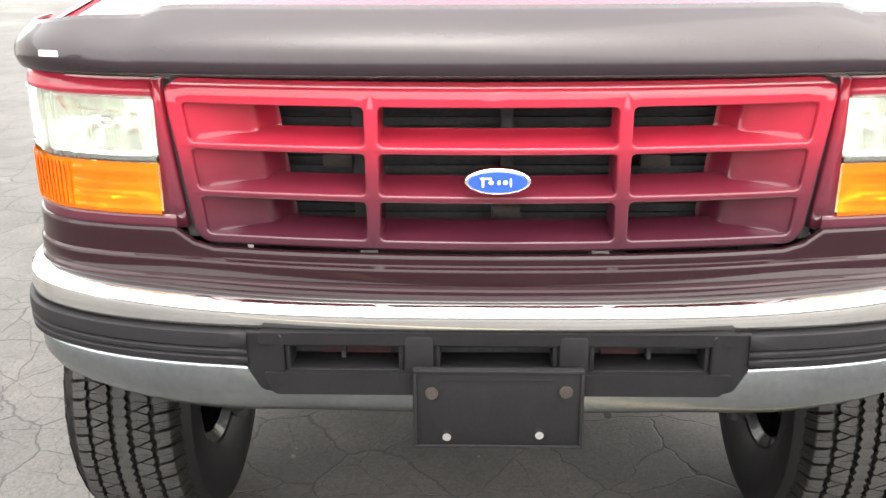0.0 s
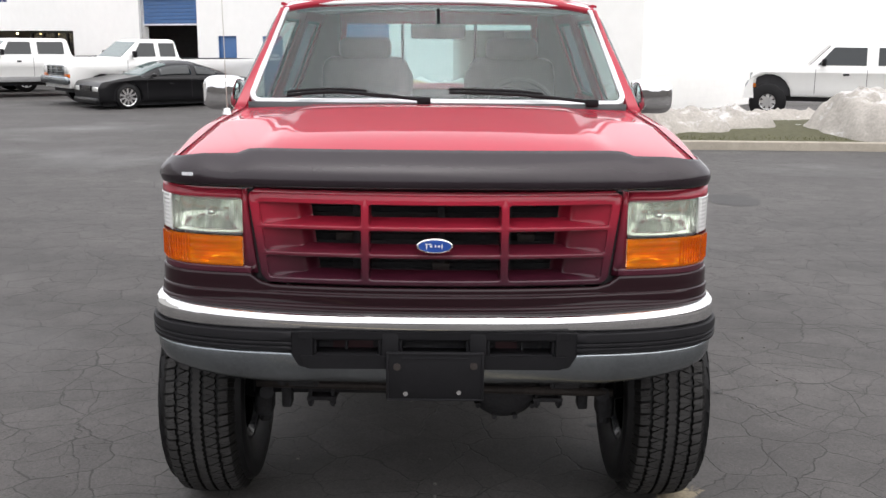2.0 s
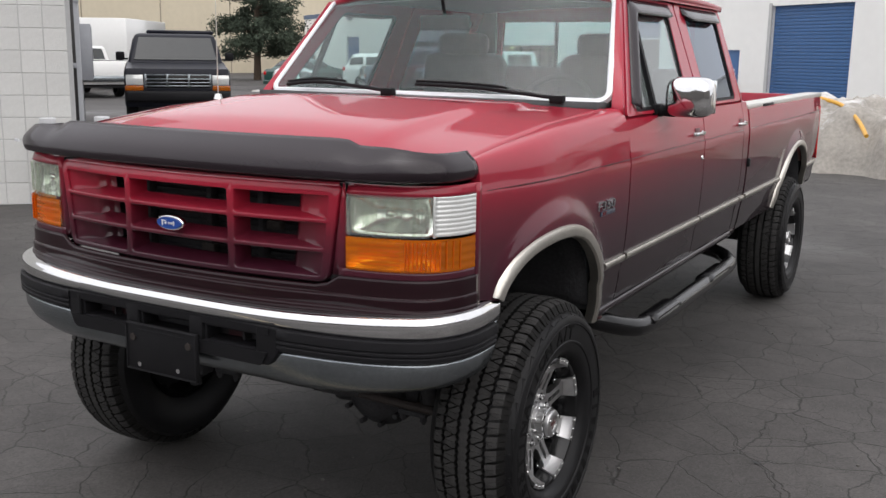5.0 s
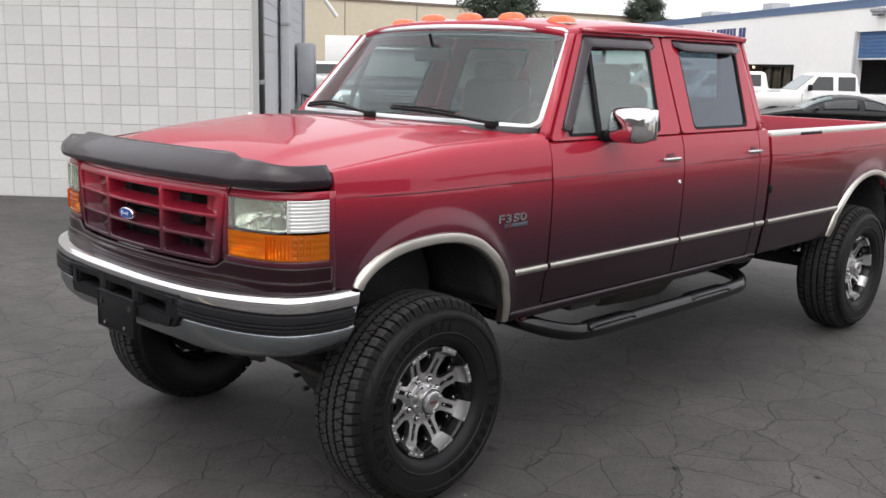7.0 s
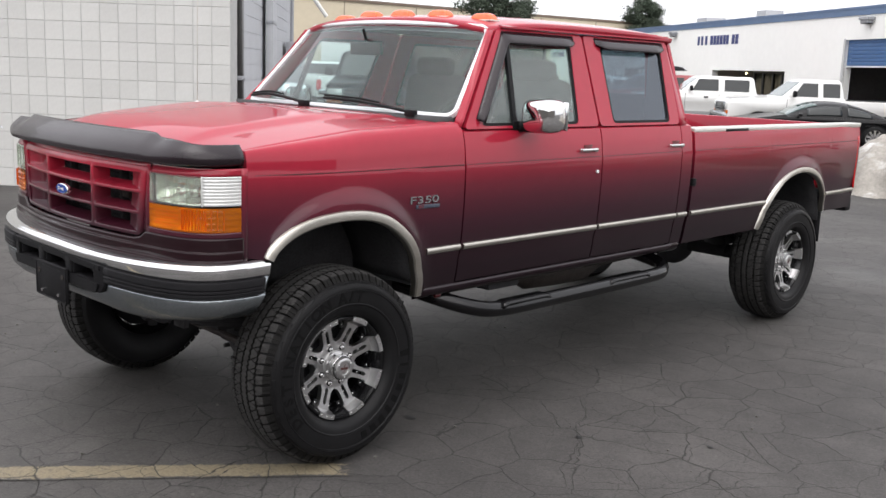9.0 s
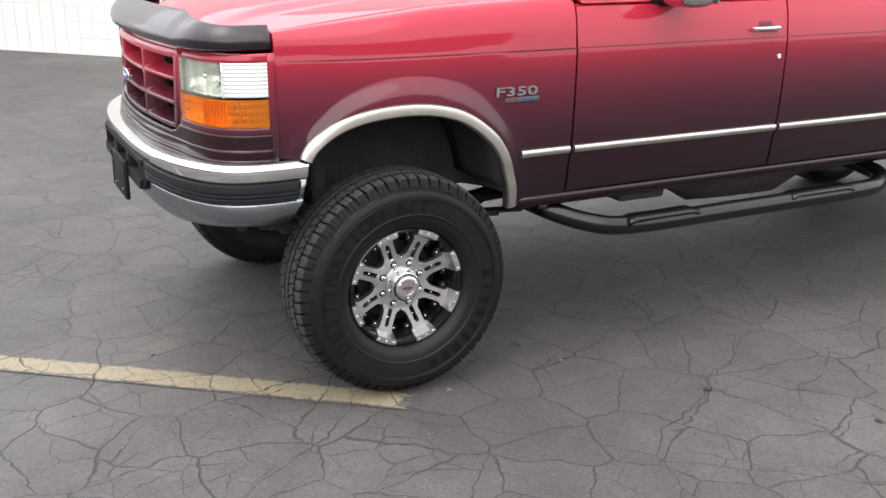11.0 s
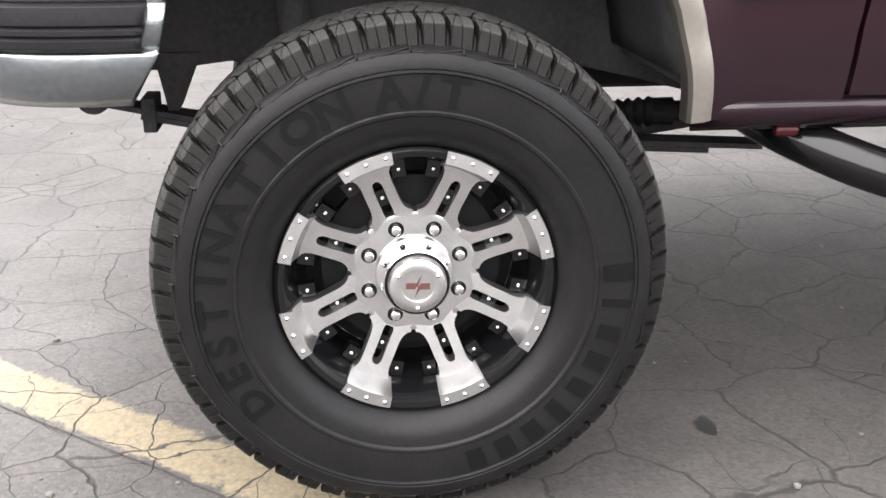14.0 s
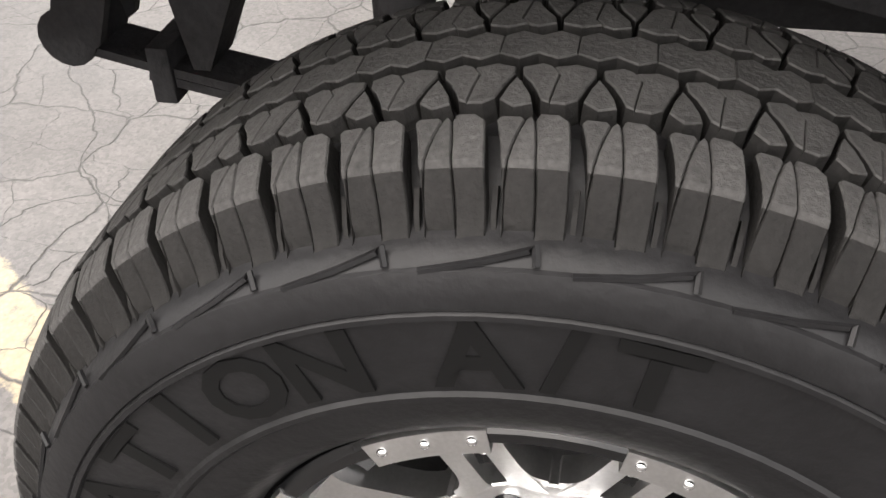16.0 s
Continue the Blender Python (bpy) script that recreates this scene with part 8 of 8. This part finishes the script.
def park_wheel(e, x, y, r, w, rim, spokes=5, kr=1.0):
    s = 1 if x > 0 else -1
    bm = bmesh.new()
    lathe(bm, [(-w / 2, r * 0.62), (-w / 2 * 0.98, r * 0.9), (-w / 2 * 0.8, r), (w / 2 * 0.8, r), (w / 2 * 0.98, r * 0.9), (w / 2, r * 0.64 * kr), (w / 2 - 0.02, r * 0.6 * kr)], 28)
    wh = part("wheel", bm, RUBBER, e, "black tyre")
    wh.matrix_local = pose(x, y, r, 0, 0, 0 if s > 0 else 180)
    bm = bmesh.new()
    lathe(bm, [(w / 2 - 0.01, r * 0.64 * kr), (w / 2 - 0.02, r * 0.58 * kr), (w / 2 - 0.05, r * 0.56 * kr)], 28)
    disc(bm, w / 2 - 0.05, r * 0.18)
    for k in range(spokes):
        a = 2 * math.pi * k / spokes
        box(bm, w / 2 - 0.07, w / 2 - 0.035, -r * 0.09, r * 0.09, r * 0.05, r * 0.6 * kr, m=turn(a))
    part("rim", bm, rim, wh, "silver rim")
    bm = bmesh.new()
    disc(bm, w / 2 - 0.075, r * 0.6 * kr)
    part("rim_back", bm, UNDER, wh)


def vehicle(name, label, category, m, length, width, paint, hood, belt, roof, nose, wb, r, cab, bed=None, boxy=True, glass=None, windows=(), rim=None, ground=0.25, two_tone=None, lamps="amber", grille=True, group="", tail=None, roof_w=0.80, rim_k=1.0, lift=0.0):
    """hood, belt, roof: heights. nose: y of the front. cab: y of windscreen base, its top, the roof's end, the rear glass's base. bed: height of the bed's rim."""
    e = thing(name, label, category, m, group)
    rear = nose + length
    glass = glass or PARK_GLASS
    rim = rim or BRUSHED
    w = width / 2
    ra = r * 1.22
    low = ground + 0.10
    deck = bed or (belt if cab[3] < rear - 0.5 else belt)
    poly = [(nose + 0.03, low), (nose, low + 0.25), (nose + 0.02, hood - 0.16), (nose + 0.10, hood - 0.05), (cab[0], hood + 0.05 if boxy else hood + 0.12), (cab[0] + 0.05, belt)]
    poly += [(cab[3], belt), (cab[3] + 0.02, deck), (rear - 0.06, deck - (0.0 if boxy else 0.05)), (rear, deck - 0.12), (rear, low + 0.15), (rear - 0.05, low)]
    if not boxy:
        poly = rounded(poly, 0.16, 3)
    poly += arch_arc(wb, ra, low, r + lift)[::-1] + arch_arc(0, ra, low, r + lift)[::-1]
    clean = [p for i, p in enumerate(poly) if math.hypot(p[0] - poly[i - 1][0], p[1] - poly[i - 1][1]) > 0.012]
    bm = bmesh.new()
    loft_sides(bm, clean[::-1], w, 0.05 if boxy else 0.03)
    part("body", bm, paint, e, sharp=40)
    for y in (0, wb):                           # dark wheel wells that fill the openings
        bm = bmesh.new()
        arc = arch_arc(y, ra - 0.006, low + 0.01, r + lift)
        prism(bm, arc, "x", -w + 0.10, w - 0.10)
        part("wheel_well", bm, UNDER, e)
    if two_tone:
        bm = bmesh.new()
        for s in (1, -1):
            box(bm, s * (w - 0.03), s * (w + 0.012), ra + 0.03, wb - ra - 0.03, low, low + (belt - low) * 0.2, 0.01)
        part("lower_body", bm, two_tone, e)
    # cabin
    wt, wbt = w * roof_w, w * 0.95
    bm = bmesh.new()
    ring0 = [(-wbt, cab[0]), (wbt, cab[0]), (wbt, cab[3]), (-wbt, cab[3])]
    ring1 = [(-wt, cab[1]), (wt, cab[1]), (wt, cab[2]), (-wt, cab[2])]
    v0 = [bm.verts.new((x, y, belt - 0.02)) for x, y in ring0]
    v1 = [bm.verts.new((x, y, roof - 0.05)) for x, y in ring1]
    v2 = [bm.verts.new((x * 0.9, y + (0.12 if k < 2 else -0.1), roof)) for k, (x, y) in enumerate(ring1)]
    for a, b in ((v0, v1), (v1, v2)):
        for k in range(4):
            bm.faces.new((a[k], a[(k + 1) % 4], b[(k + 1) % 4], b[k]))
    bm.faces.new(v2)
    rise = [(p.x, p.y) for p in curve_pts([(cab[0] - 0.04, 0.0, 0), (cab[0] * 0.45 + cab[1] * 0.55, 0.62, 0), (cab[1] + 0.08, 0.93, 0), ((cab[1] + cab[2]) / 2, 1.0, 0), (cab[2], 0.93, 0), ((cab[2] + cab[3]) / 2, 0.56, 0), (cab[3], 0.0, 0)], 5)]

    def shell(y, a, off=0.0):
        """Rounded cabin: y along the car, a round its section in degrees."""
        h = max(0.0, lerp_table(rise, y))
        c, sn = math.cos(radians(a)), max(1e-4, math.sin(radians(a)))
        q = sn ** 0.6
        x = wbt * (0.90 + 0.10 * h) * math.copysign(abs(c) ** 0.55, c) * (1 - 0.16 * q * h)
        return x * (1 + off), y, belt - 0.03 + (h * (roof - belt + 0.03)) * q + off * 0.8
    if not boxy:
        bm.free()
        bm = bmesh.new()
        surf(bm, lambda u, v: shell(cab[0] - 0.04 + (cab[3] - cab[0] + 0.04) * u, 180 * v), 36, 28)
    part("cabin", bm, paint, e, sharp=50, bevel=0.04 if boxy else 0.0)

    def quad(name, a, b, c, d, off, material, label=""):
        bm = bmesh.new()
        p = [Vector(q) for q in (a, b, c, d)]
        nrm = (p[1] - p[0]).cross(p[3] - p[0]).normalized() * off
        lo, hi = [bm.verts.new(q - nrm * 0.5) for q in p], [bm.verts.new(q + nrm) for q in p]
        for k in range(4):
            bm.faces.new((lo[k], lo[(k + 1) % 4], hi[(k + 1) % 4], hi[k]))
        bm.faces.new(hi)
        bm.faces.new(lo[::-1])
        return part(name, bm, material, e, label)

    def on_face(a, b, c, d, u0, u1, t0, t1):
        """Corners of a smaller pane on the face a b c d."""
        a, b, c, d = (Vector(q) for q in (a, b, c, d))
        f = lambda u, t: a.lerp(b, u).lerp(d.lerp(c, u), t)
        return f(u0, t0), f(u1, t0), f(u1, t1), f(u0, t1)
    zt, zb = roof - 0.05, belt - 0.02
    fa = ((-wbt, cab[0], zb), (wbt, cab[0], zb), (wt, cab[1], zt), (-wt, cab[1], zt))
    if not boxy:
        bm = bmesh.new()
        surf(bm, lambda u, v: shell(cab[0] + 0.06 + (cab[1] - cab[0] - 0.02) * u, 44 + 92 * v, 0.012), 10, 16)
        part("windshield", bm, glass, e, "windscreen", solid=0.004)
        bm = bmesh.new()
        surf(bm, lambda u, v: shell(cab[2] + 0.04 + (cab[3] - cab[2] - 0.22) * u, 46 + 88 * v, 0.012), 10, 16)
        part("rear_window", bm, PARK_GLASS, e, solid=0.004)
        for s in (1, -1):
            for u0, u1 in windows:
                bm = bmesh.new()
                ya, yb = cab[0] + u0 * (cab[3] - cab[0]), cab[0] + u1 * (cab[3] - cab[0])
                surf(bm, lambda u, v: shell(ya + (yb - ya) * u, (3 + 32 * v) if s > 0 else (177 - 32 * v), 0.012), 10, 8)
                part("side_window", bm, PARK_GLASS, e, solid=0.004)
    else:
        quad("windshield", *on_face(*fa, 0.06, 0.94, 0.10, 0.93), 0.014, glass, "windscreen")
    ba = ((wbt, cab[3], zb), (-wbt, cab[3], zb), (-wt, cab[2], zt), (wt, cab[2], zt))
    if boxy:
        quad("rear_window", *on_face(*ba, 0.08, 0.92, 0.12, 0.9), 0.014, PARK_GLASS)
    for s in (1, -1):
        sa = ((s * wbt, cab[0], zb), (s * wbt, cab[3], zb), (s * wt, cab[2], zt), (s * wt, cab[1], zt))
        for u0, u1 in windows if boxy else ():
            q = on_face(*sa, u0, u1, 0.12, 0.88)
            if boxy:                            # upright window posts behind a raked front one
                ya, yb = cab[0] + u0 * (cab[3] - cab[0]), cab[0] + u1 * (cab[3] - cab[0])
                q = [Vector((s * (wbt + (wt - wbt) * t), max(y, cab[0] + (cab[1] - cab[0]) * t + 0.10) if y == ya else y, zb + (zt - zb) * t)) for y, t in ((ya, 0.12), (yb, 0.12), (yb, 0.88), (ya, 0.88))]
            quad("side_window", *(q if s > 0 else (q[1], q[0], q[3], q[2])), 0.014, PARK_GLASS)
        # door gaps, handles, mirrors
        for y in (cab[0] + 0.18, cab[0] + 0.18 + (cab[3] - cab[0] - 0.3) * (0.5 if len(windows) != 1 else 0.95)):
            bm = bmesh.new()
            box(bm, s * (w - 0.01), s * (w + 0.002), y - 0.006, y + 0.006, low + 0.08, belt - 0.06)
            part("door_gap", bm, UNDER, e)
            bm = bmesh.new()
            box(bm, s * (w - 0.01), s * (w + 0.02), y + 0.62, y + 0.76, belt - 0.20, belt - 0.15, 0.01)
            part("door_handle", bm, BLACK_PLASTIC, e)
        bm = bmesh.new()
        box(bm, s * (w + 0.02), s * (w + 0.20 if boxy else w + 0.15), cab[0] + 0.30, cab[0] + 0.40, belt + 0.02, belt + (0.20 if boxy else 0.11), 0.03)
        box(bm, s * (w - 0.05), s * (w + 0.05), cab[0] + 0.33, cab[0] + 0.38, belt + 0.03, belt + 0.07)
        part("wing_mirror", bm, BLACK_PLASTIC if boxy else paint, e)
        for y in (0, wb):
            park_wheel(e, s * (w - 0.13), y, r, 0.26 if boxy else 0.21, rim, 8 if boxy else 10, rim_k)
        # lamps
        bm = bmesh.new()
        x0, x1 = (w - 0.36, w - 0.03) if boxy else (w - 0.42, w - 0.08)
        hz = hood - 0.17
        box(bm, s * x0, s * x1, nose - 0.015, nose + 0.12, hz - (0.20 if boxy else 0.12), hz, 0.015)
        part("headlight", bm, FROST, e, "clear headlamp")
        bm = bmesh.new()
        if lamps == "amber":
            box(bm, s * x0, s * (x1 + 0.02), nose - 0.012, nose + 0.13, hz - 0.31, hz - 0.205, 0.012)
        else:
            box(bm, s * (x1 - 0.05), s * (x1 + 0.045), nose + 0.02, nose + 0.22, hz - 0.19, hz - 0.05, 0.012)
        part("turn_signal", bm, AMBER, e, "amber indicator")
        bm = bmesh.new()
        th = tail or (belt - 0.55, belt - 0.15)
        box(bm, s * (w - 0.16), s * (w + 0.008), rear - 0.10, rear + 0.012, th[0], th[1], 0.015)
        part("tail_lamp", bm, TAILRED, e, "red tail lamp")
    if grille:
        bm = bmesh.new()
        gx1 = w - 0.40 if boxy else w * 0.42
        hz = hood - 0.15
        gh = 0.27 if boxy else 0.13
        box(bm, -gx1, gx1, nose - 0.02, nose + 0.06, hz - gh, hz, 0.015)
        g = part("grille", bm, GLOSS_BLACK, e)
        for k in range(4):
            bm = bmesh.new()
            z = hz - gh * (k + 0.5) / 4 + (0.012 if k == 0 else 0)
            box(bm, -gx1 + 0.02, gx1 - 0.02, nose - 0.032, nose - 0.015, z - 0.013, z + 0.013, 0.004)
            part("grille_bar", bm, DULL_CHROME if boxy else GLOSS_BLACK, g)
        for x in (-gx1, -gx1 / 3, gx1 / 3, gx1):
            bm = bmesh.new()
            box(bm, x - 0.02, x + 0.02, nose - 0.034, nose - 0.015, hz - gh, hz, 0.004)
            part("grille_upright", bm, DULL_CHROME if boxy else GLOSS_BLACK, g)
    bm = bmesh.new()
    bz = low + (0.10 if boxy else -0.04)
    if boxy:
        box(bm, -w + 0.02, w - 0.02, nose - 0.13, nose + 0.10, bz, bz + 0.22, 0.05)
    else:
        box(bm, -w + 0.06, w - 0.06, nose - 0.05, nose + 0.10, bz, bz + 0.14, 0.04)
    part("front_bumper", bm, (GREY_PLASTIC if paint is NAVY else DULL_CHROME) if boxy else paint, e, sharp=50)
    bm = bmesh.new()
    box(bm, -w + 0.05, w - 0.05, rear - 0.05, rear + 0.12, bz, bz + 0.2, 0.04)
    part("rear_bumper", bm, DULL_CHROME if boxy else paint, e, sharp=50)
    bm = bmesh.new()
    box(bm, -w + 0.25, w - 0.25, nose + 0.2, rear - 0.2, low - 0.12, low + 0.05)
    tube(bm, [(-w + 0.2, 0, r), (w - 0.2, 0, r)], 0.05, 8)
    tube(bm, [(-w + 0.2, wb, r), (w - 0.2, wb, r)], 0.05, 8)
    part("underbody", bm, UNDER, e)
    if bed:
        # black sheet at the rim stands in for the open bed's shade
        bm = bmesh.new()
        box(bm, -w + 0.1, w - 0.1, cab[3] + 0.12, rear - 0.08, bed - 0.01, bed + 0.006)
        part("bed_cover", bm, BLACK_PLASTIC, e, "dark sheet for the shade of the open bed")
    return e


WHITE_PAINT = mat("white_vehicle_paint", (0.72, 0.72, 0.70), 0.3, vary=0.03, coat=0.6)
NAVY = mat("dark_navy_paint", (0.005, 0.006, 0.012), 0.4, vary=0.1, coat=0.1, spec=0.15)
BLACK_PAINT = mat("black_car_paint", (0.005, 0.005, 0.006), 0.3, vary=0.1, coat=0.2, spec=0.2)
GREEN_PAINT = mat("dark_green_car_paint", (0.012, 0.055, 0.045), 0.3, vary=0.06, coat=0.6)
DARK_RED = mat("dark_red_vehicle_paint", (0.22, 0.012, 0.014), 0.3, vary=0.06, coat=0.6)
SLATE = mat("slate_blue_vehicle_paint", (0.11, 0.12, 0.15), 0.3, vary=0.05, coat=0.6)
SILVER_TONE = mat("grey_lower_paint", (0.25, 0.25, 0.25), 0.4, vary=0.05)
YELLOW_PAINT = mat("yellow_car_paint", (0.65, 0.33, 0.015), 0.3, vary=0.05, coat=0.7)
A = -50.0
G = "row of parked vehicles"
PICK = dict(hood=1.24, belt=1.29, roof=1.82, nose=-0.95, r=0.39, ground=0.38)


def beside(x, y, back=0.0, side=0.85):
    """The front-axle pose of a vehicle in the row whose near front wheel stands at x, y."""
    return pose(x - side * math.cos(radians(A)), y - side * math.sin(radians(A)), 0, 0, 0, A)


vehicle("pickup_truck", "white extended-cab pickup parked before the white building", "pickup truck", beside(-9.5, 23.9), 5.9, 2.0, WHITE_PAINT, cab=(0.55, 1.15, 2.25, 2.35), bed=1.25, wb=3.6, windows=((0.2, 0.58), (0.66, 0.92)), glass=PALE_GLASS, group=G, **PICK)
vehicle("pickup_truck", "white lifted crew-cab pickup with grey lower trim", "pickup truck", beside(-14.3, 26.3), 6.2, 2.0, WHITE_PAINT, cab=(0.55, 1.15, 3.0, 3.1), bed=1.25, wb=3.95, windows=((0.16, 0.5), (0.58, 0.9)), glass=PALE_GLASS, group=G, two_tone=SILVER_TONE, **PICK)
vehicle("sports_utility_vehicle", "dark red sports utility vehicle with silver trim", "car", beside(-16.8, 28.3), 5.2, 1.98, DARK_RED, cab=(0.55, 1.1, 3.7, 3.95), wb=3.2, windows=((0.14, 0.36), (0.42, 0.64), (0.7, 0.94)), glass=PALE_GLASS, group=G, two_tone=SILVER_TONE, **PICK)
vehicle("sports_utility_vehicle", "slate blue sports utility vehicle in the parked row", "car", beside(-19.2, 30.0), 5.0, 1.95, SLATE, cab=(0.55, 1.1, 3.6, 3.85), wb=3.1, windows=((0.14, 0.36), (0.42, 0.64), (0.7, 0.94)), glass=PALE_GLASS, group=G, **PICK)
vehicle("pickup_truck", "black pickup with a rooftop carrier, tail outwards", "pickup truck", pose(-18.3, 35.7, 0, 0, 0, A + 180), 5.4, 1.95, BLACK_PAINT, cab=(0.55, 1.15, 2.5, 2.6), bed=1.30, wb=3.4, windows=((0.2, 0.55), (0.62, 0.92)), group=G, **PICK)
bm = bmesh.new()
surf(bm, lambda u, v: (-1.0 + 2.0 * u, 0.62 * (2 * v - 1), 0.20 * (max(0.0, 1 - abs(2 * u - 1) ** 3) * max(0.0, 1 - abs(2 * v - 1) ** 3)) ** 0.5), 14, 8)
ob = part("roof_box", bm, BLACK_PLASTIC, None, "black rooftop cargo carrier", solid=0.02)
ob.matrix_world = pose(-19.7, 34.5, 2.0, 0, 0, A + 90)
tagged(ob, category="cargo box")
vehicle("sports_utility_vehicle", "white crossover parked tail outwards", "car", pose(-21.8, 37.0, 0, 0, 0, A + 172), 4.6, 1.85, WHITE_PAINT, hood=1.05, belt=1.08, roof=1.68, nose=-0.9, wb=2.75, r=0.35, cab=(0.35, 1.05, 3.2, 3.62), boxy=False, ground=0.2, windows=((0.18, 0.42), (0.47, 0.7), (0.74, 0.93)), group=G, tail=(0.88, 1.08))
vehicle("hatchback", "dark green hatchback parked side on", "car", pose(-27.1, 36.6, 0, 0, 0, 174), 4.3, 1.7, GREEN_PAINT, hood=0.84, belt=0.90, roof=1.38, nose=-0.85, wb=2.55, r=0.30, cab=(0.2, 0.95, 2.5, 3.2), boxy=False, ground=0.12, windows=((0.2, 0.46), (0.52, 0.82)), group=G, tail=(0.62, 0.78))
vehicle("sedan", "black two-door sedan with bright alloy wheels", "car", beside(-8.3, 22.3, 0.0, 0.76), 4.5, 1.78, BLACK_PAINT, hood=0.76, belt=0.82, roof=1.25, nose=-0.80, roof_w=0.72, rim_k=1.2, wb=2.72, r=0.32, cab=(0.35, 1.15, 2.0, 3.2), boxy=False, ground=0.10, windows=((0.2, 0.52), (0.57, 0.80)), glass=PALE_GLASS, rim=CHROME, group=G, lamps="side", tail=(0.66, 0.82))
vehicle("pickup_truck", "white lifted crew-cab pickup beside the side wall", "pickup truck", pose(8.38, 21.4, 0, 0, 0, -108), 6.3, 2.0, WHITE_PAINT, cab=(0.88, 1.42, 3.45, 3.5), bed=1.27, wb=4.0, windows=((0.085, 0.5), (0.6, 0.93)), rim_k=0.72, lift=0.14, **{**PICK, "nose": -0.42, "r": 0.44, "ground": 0.48, "hood": 1.26, "belt": 1.30, "roof": 1.88})
vehicle("pickup_truck", "navy lifted pickup with a canopy facing the lot", "pickup truck", pose(-12.75, 12.05, 0, 0, 0, 46), 5.9, 2.05, NAVY, hood=1.40, belt=1.47, roof=2.06, nose=-0.90, wb=3.6, r=0.42, ground=0.50, cab=(0.55, 1.0, 5.2, 5.35), windows=((0.1, 0.28), (0.32, 0.5), (0.56, 0.95)), roof_w=0.82)
bm = bmesh.new()
box(bm, -0.75, 0.75, -0.5, 1.6, 0.0, 0.10, 0.05)
ob = part("roof_rack", bm, NAVY, None, "dark rack on the canopy roof")
ob.matrix_world = pose(-12.75, 12.05, 2.06, 0, 0, 46) @ Matrix.Translation((0.15, 2.9, 0))
tagged(ob, category="roof rack")
vehicle("pickup_truck", "white pickup seen from its tail beyond the wall", "pickup truck", pose(-30.0, 23.2, 0, 0, 0, -112 - 0), 5.9, 2.0, WHITE_PAINT, cab=(0.55, 1.15, 2.6, 2.7), bed=1.30, wb=3.7, windows=((0.2, 0.55), (0.62, 0.92)), **PICK)
vehicle("coupe", "yellow coupe behind the entrance glass", "car", FAC @ pose(11.4, 3.6, 0, 0, 0, -90), 4.3, 1.75, YELLOW_PAINT, hood=0.82, belt=0.9, roof=1.35, nose=-0.85, wb=2.5, r=0.32, cab=(0.3, 1.05, 2.1, 3.0), boxy=False, ground=0.12, windows=((0.2, 0.7),), tail=(0.62, 0.78))
# white box trailer behind the navy pickup
e = thing("box_trailer", "white box trailer far behind the lot", "trailer", pose(-33, 29, 0, 0, 0, 30))
bm = bmesh.new()
box(bm, -1.2, 1.2, -3, 3, 0.8, 3.0, 0.04)
part("trailer_body", bm, WHITE_PAINT, e)
for x in (-1.05, 1.05):
    for y in (0.6, 1.5):
        bm = bmesh.new()
        tube(bm, [(x - 0.12, y, 0.4), (x + 0.12, y, 0.4)], 0.4, 20)
        part("wheel", bm, RUBBER, e)
bm = bmesh.new()
box(bm, -0.9, 0.9, -2.8, 2.8, 0.5, 0.8)
part("trailer_frame", bm, UNDER, e)
# tube standing in for an unidentified yellow object at the snow bank
bm = bmesh.new()
tube(bm, curve_pts([(-0.7, 13.9, 1.12), (-0.4, 13.85, 1.1), (0.0, 13.7, 1.0), (0.3, 13.2, 0.82), (0.5, 12.8, 0.6)], 6), 0.035, 8)
tagged(part("yellow_hose", bm, YELLOW_PAINT, None, "yellow tube in place of an unidentified yellow object"), category="hose")
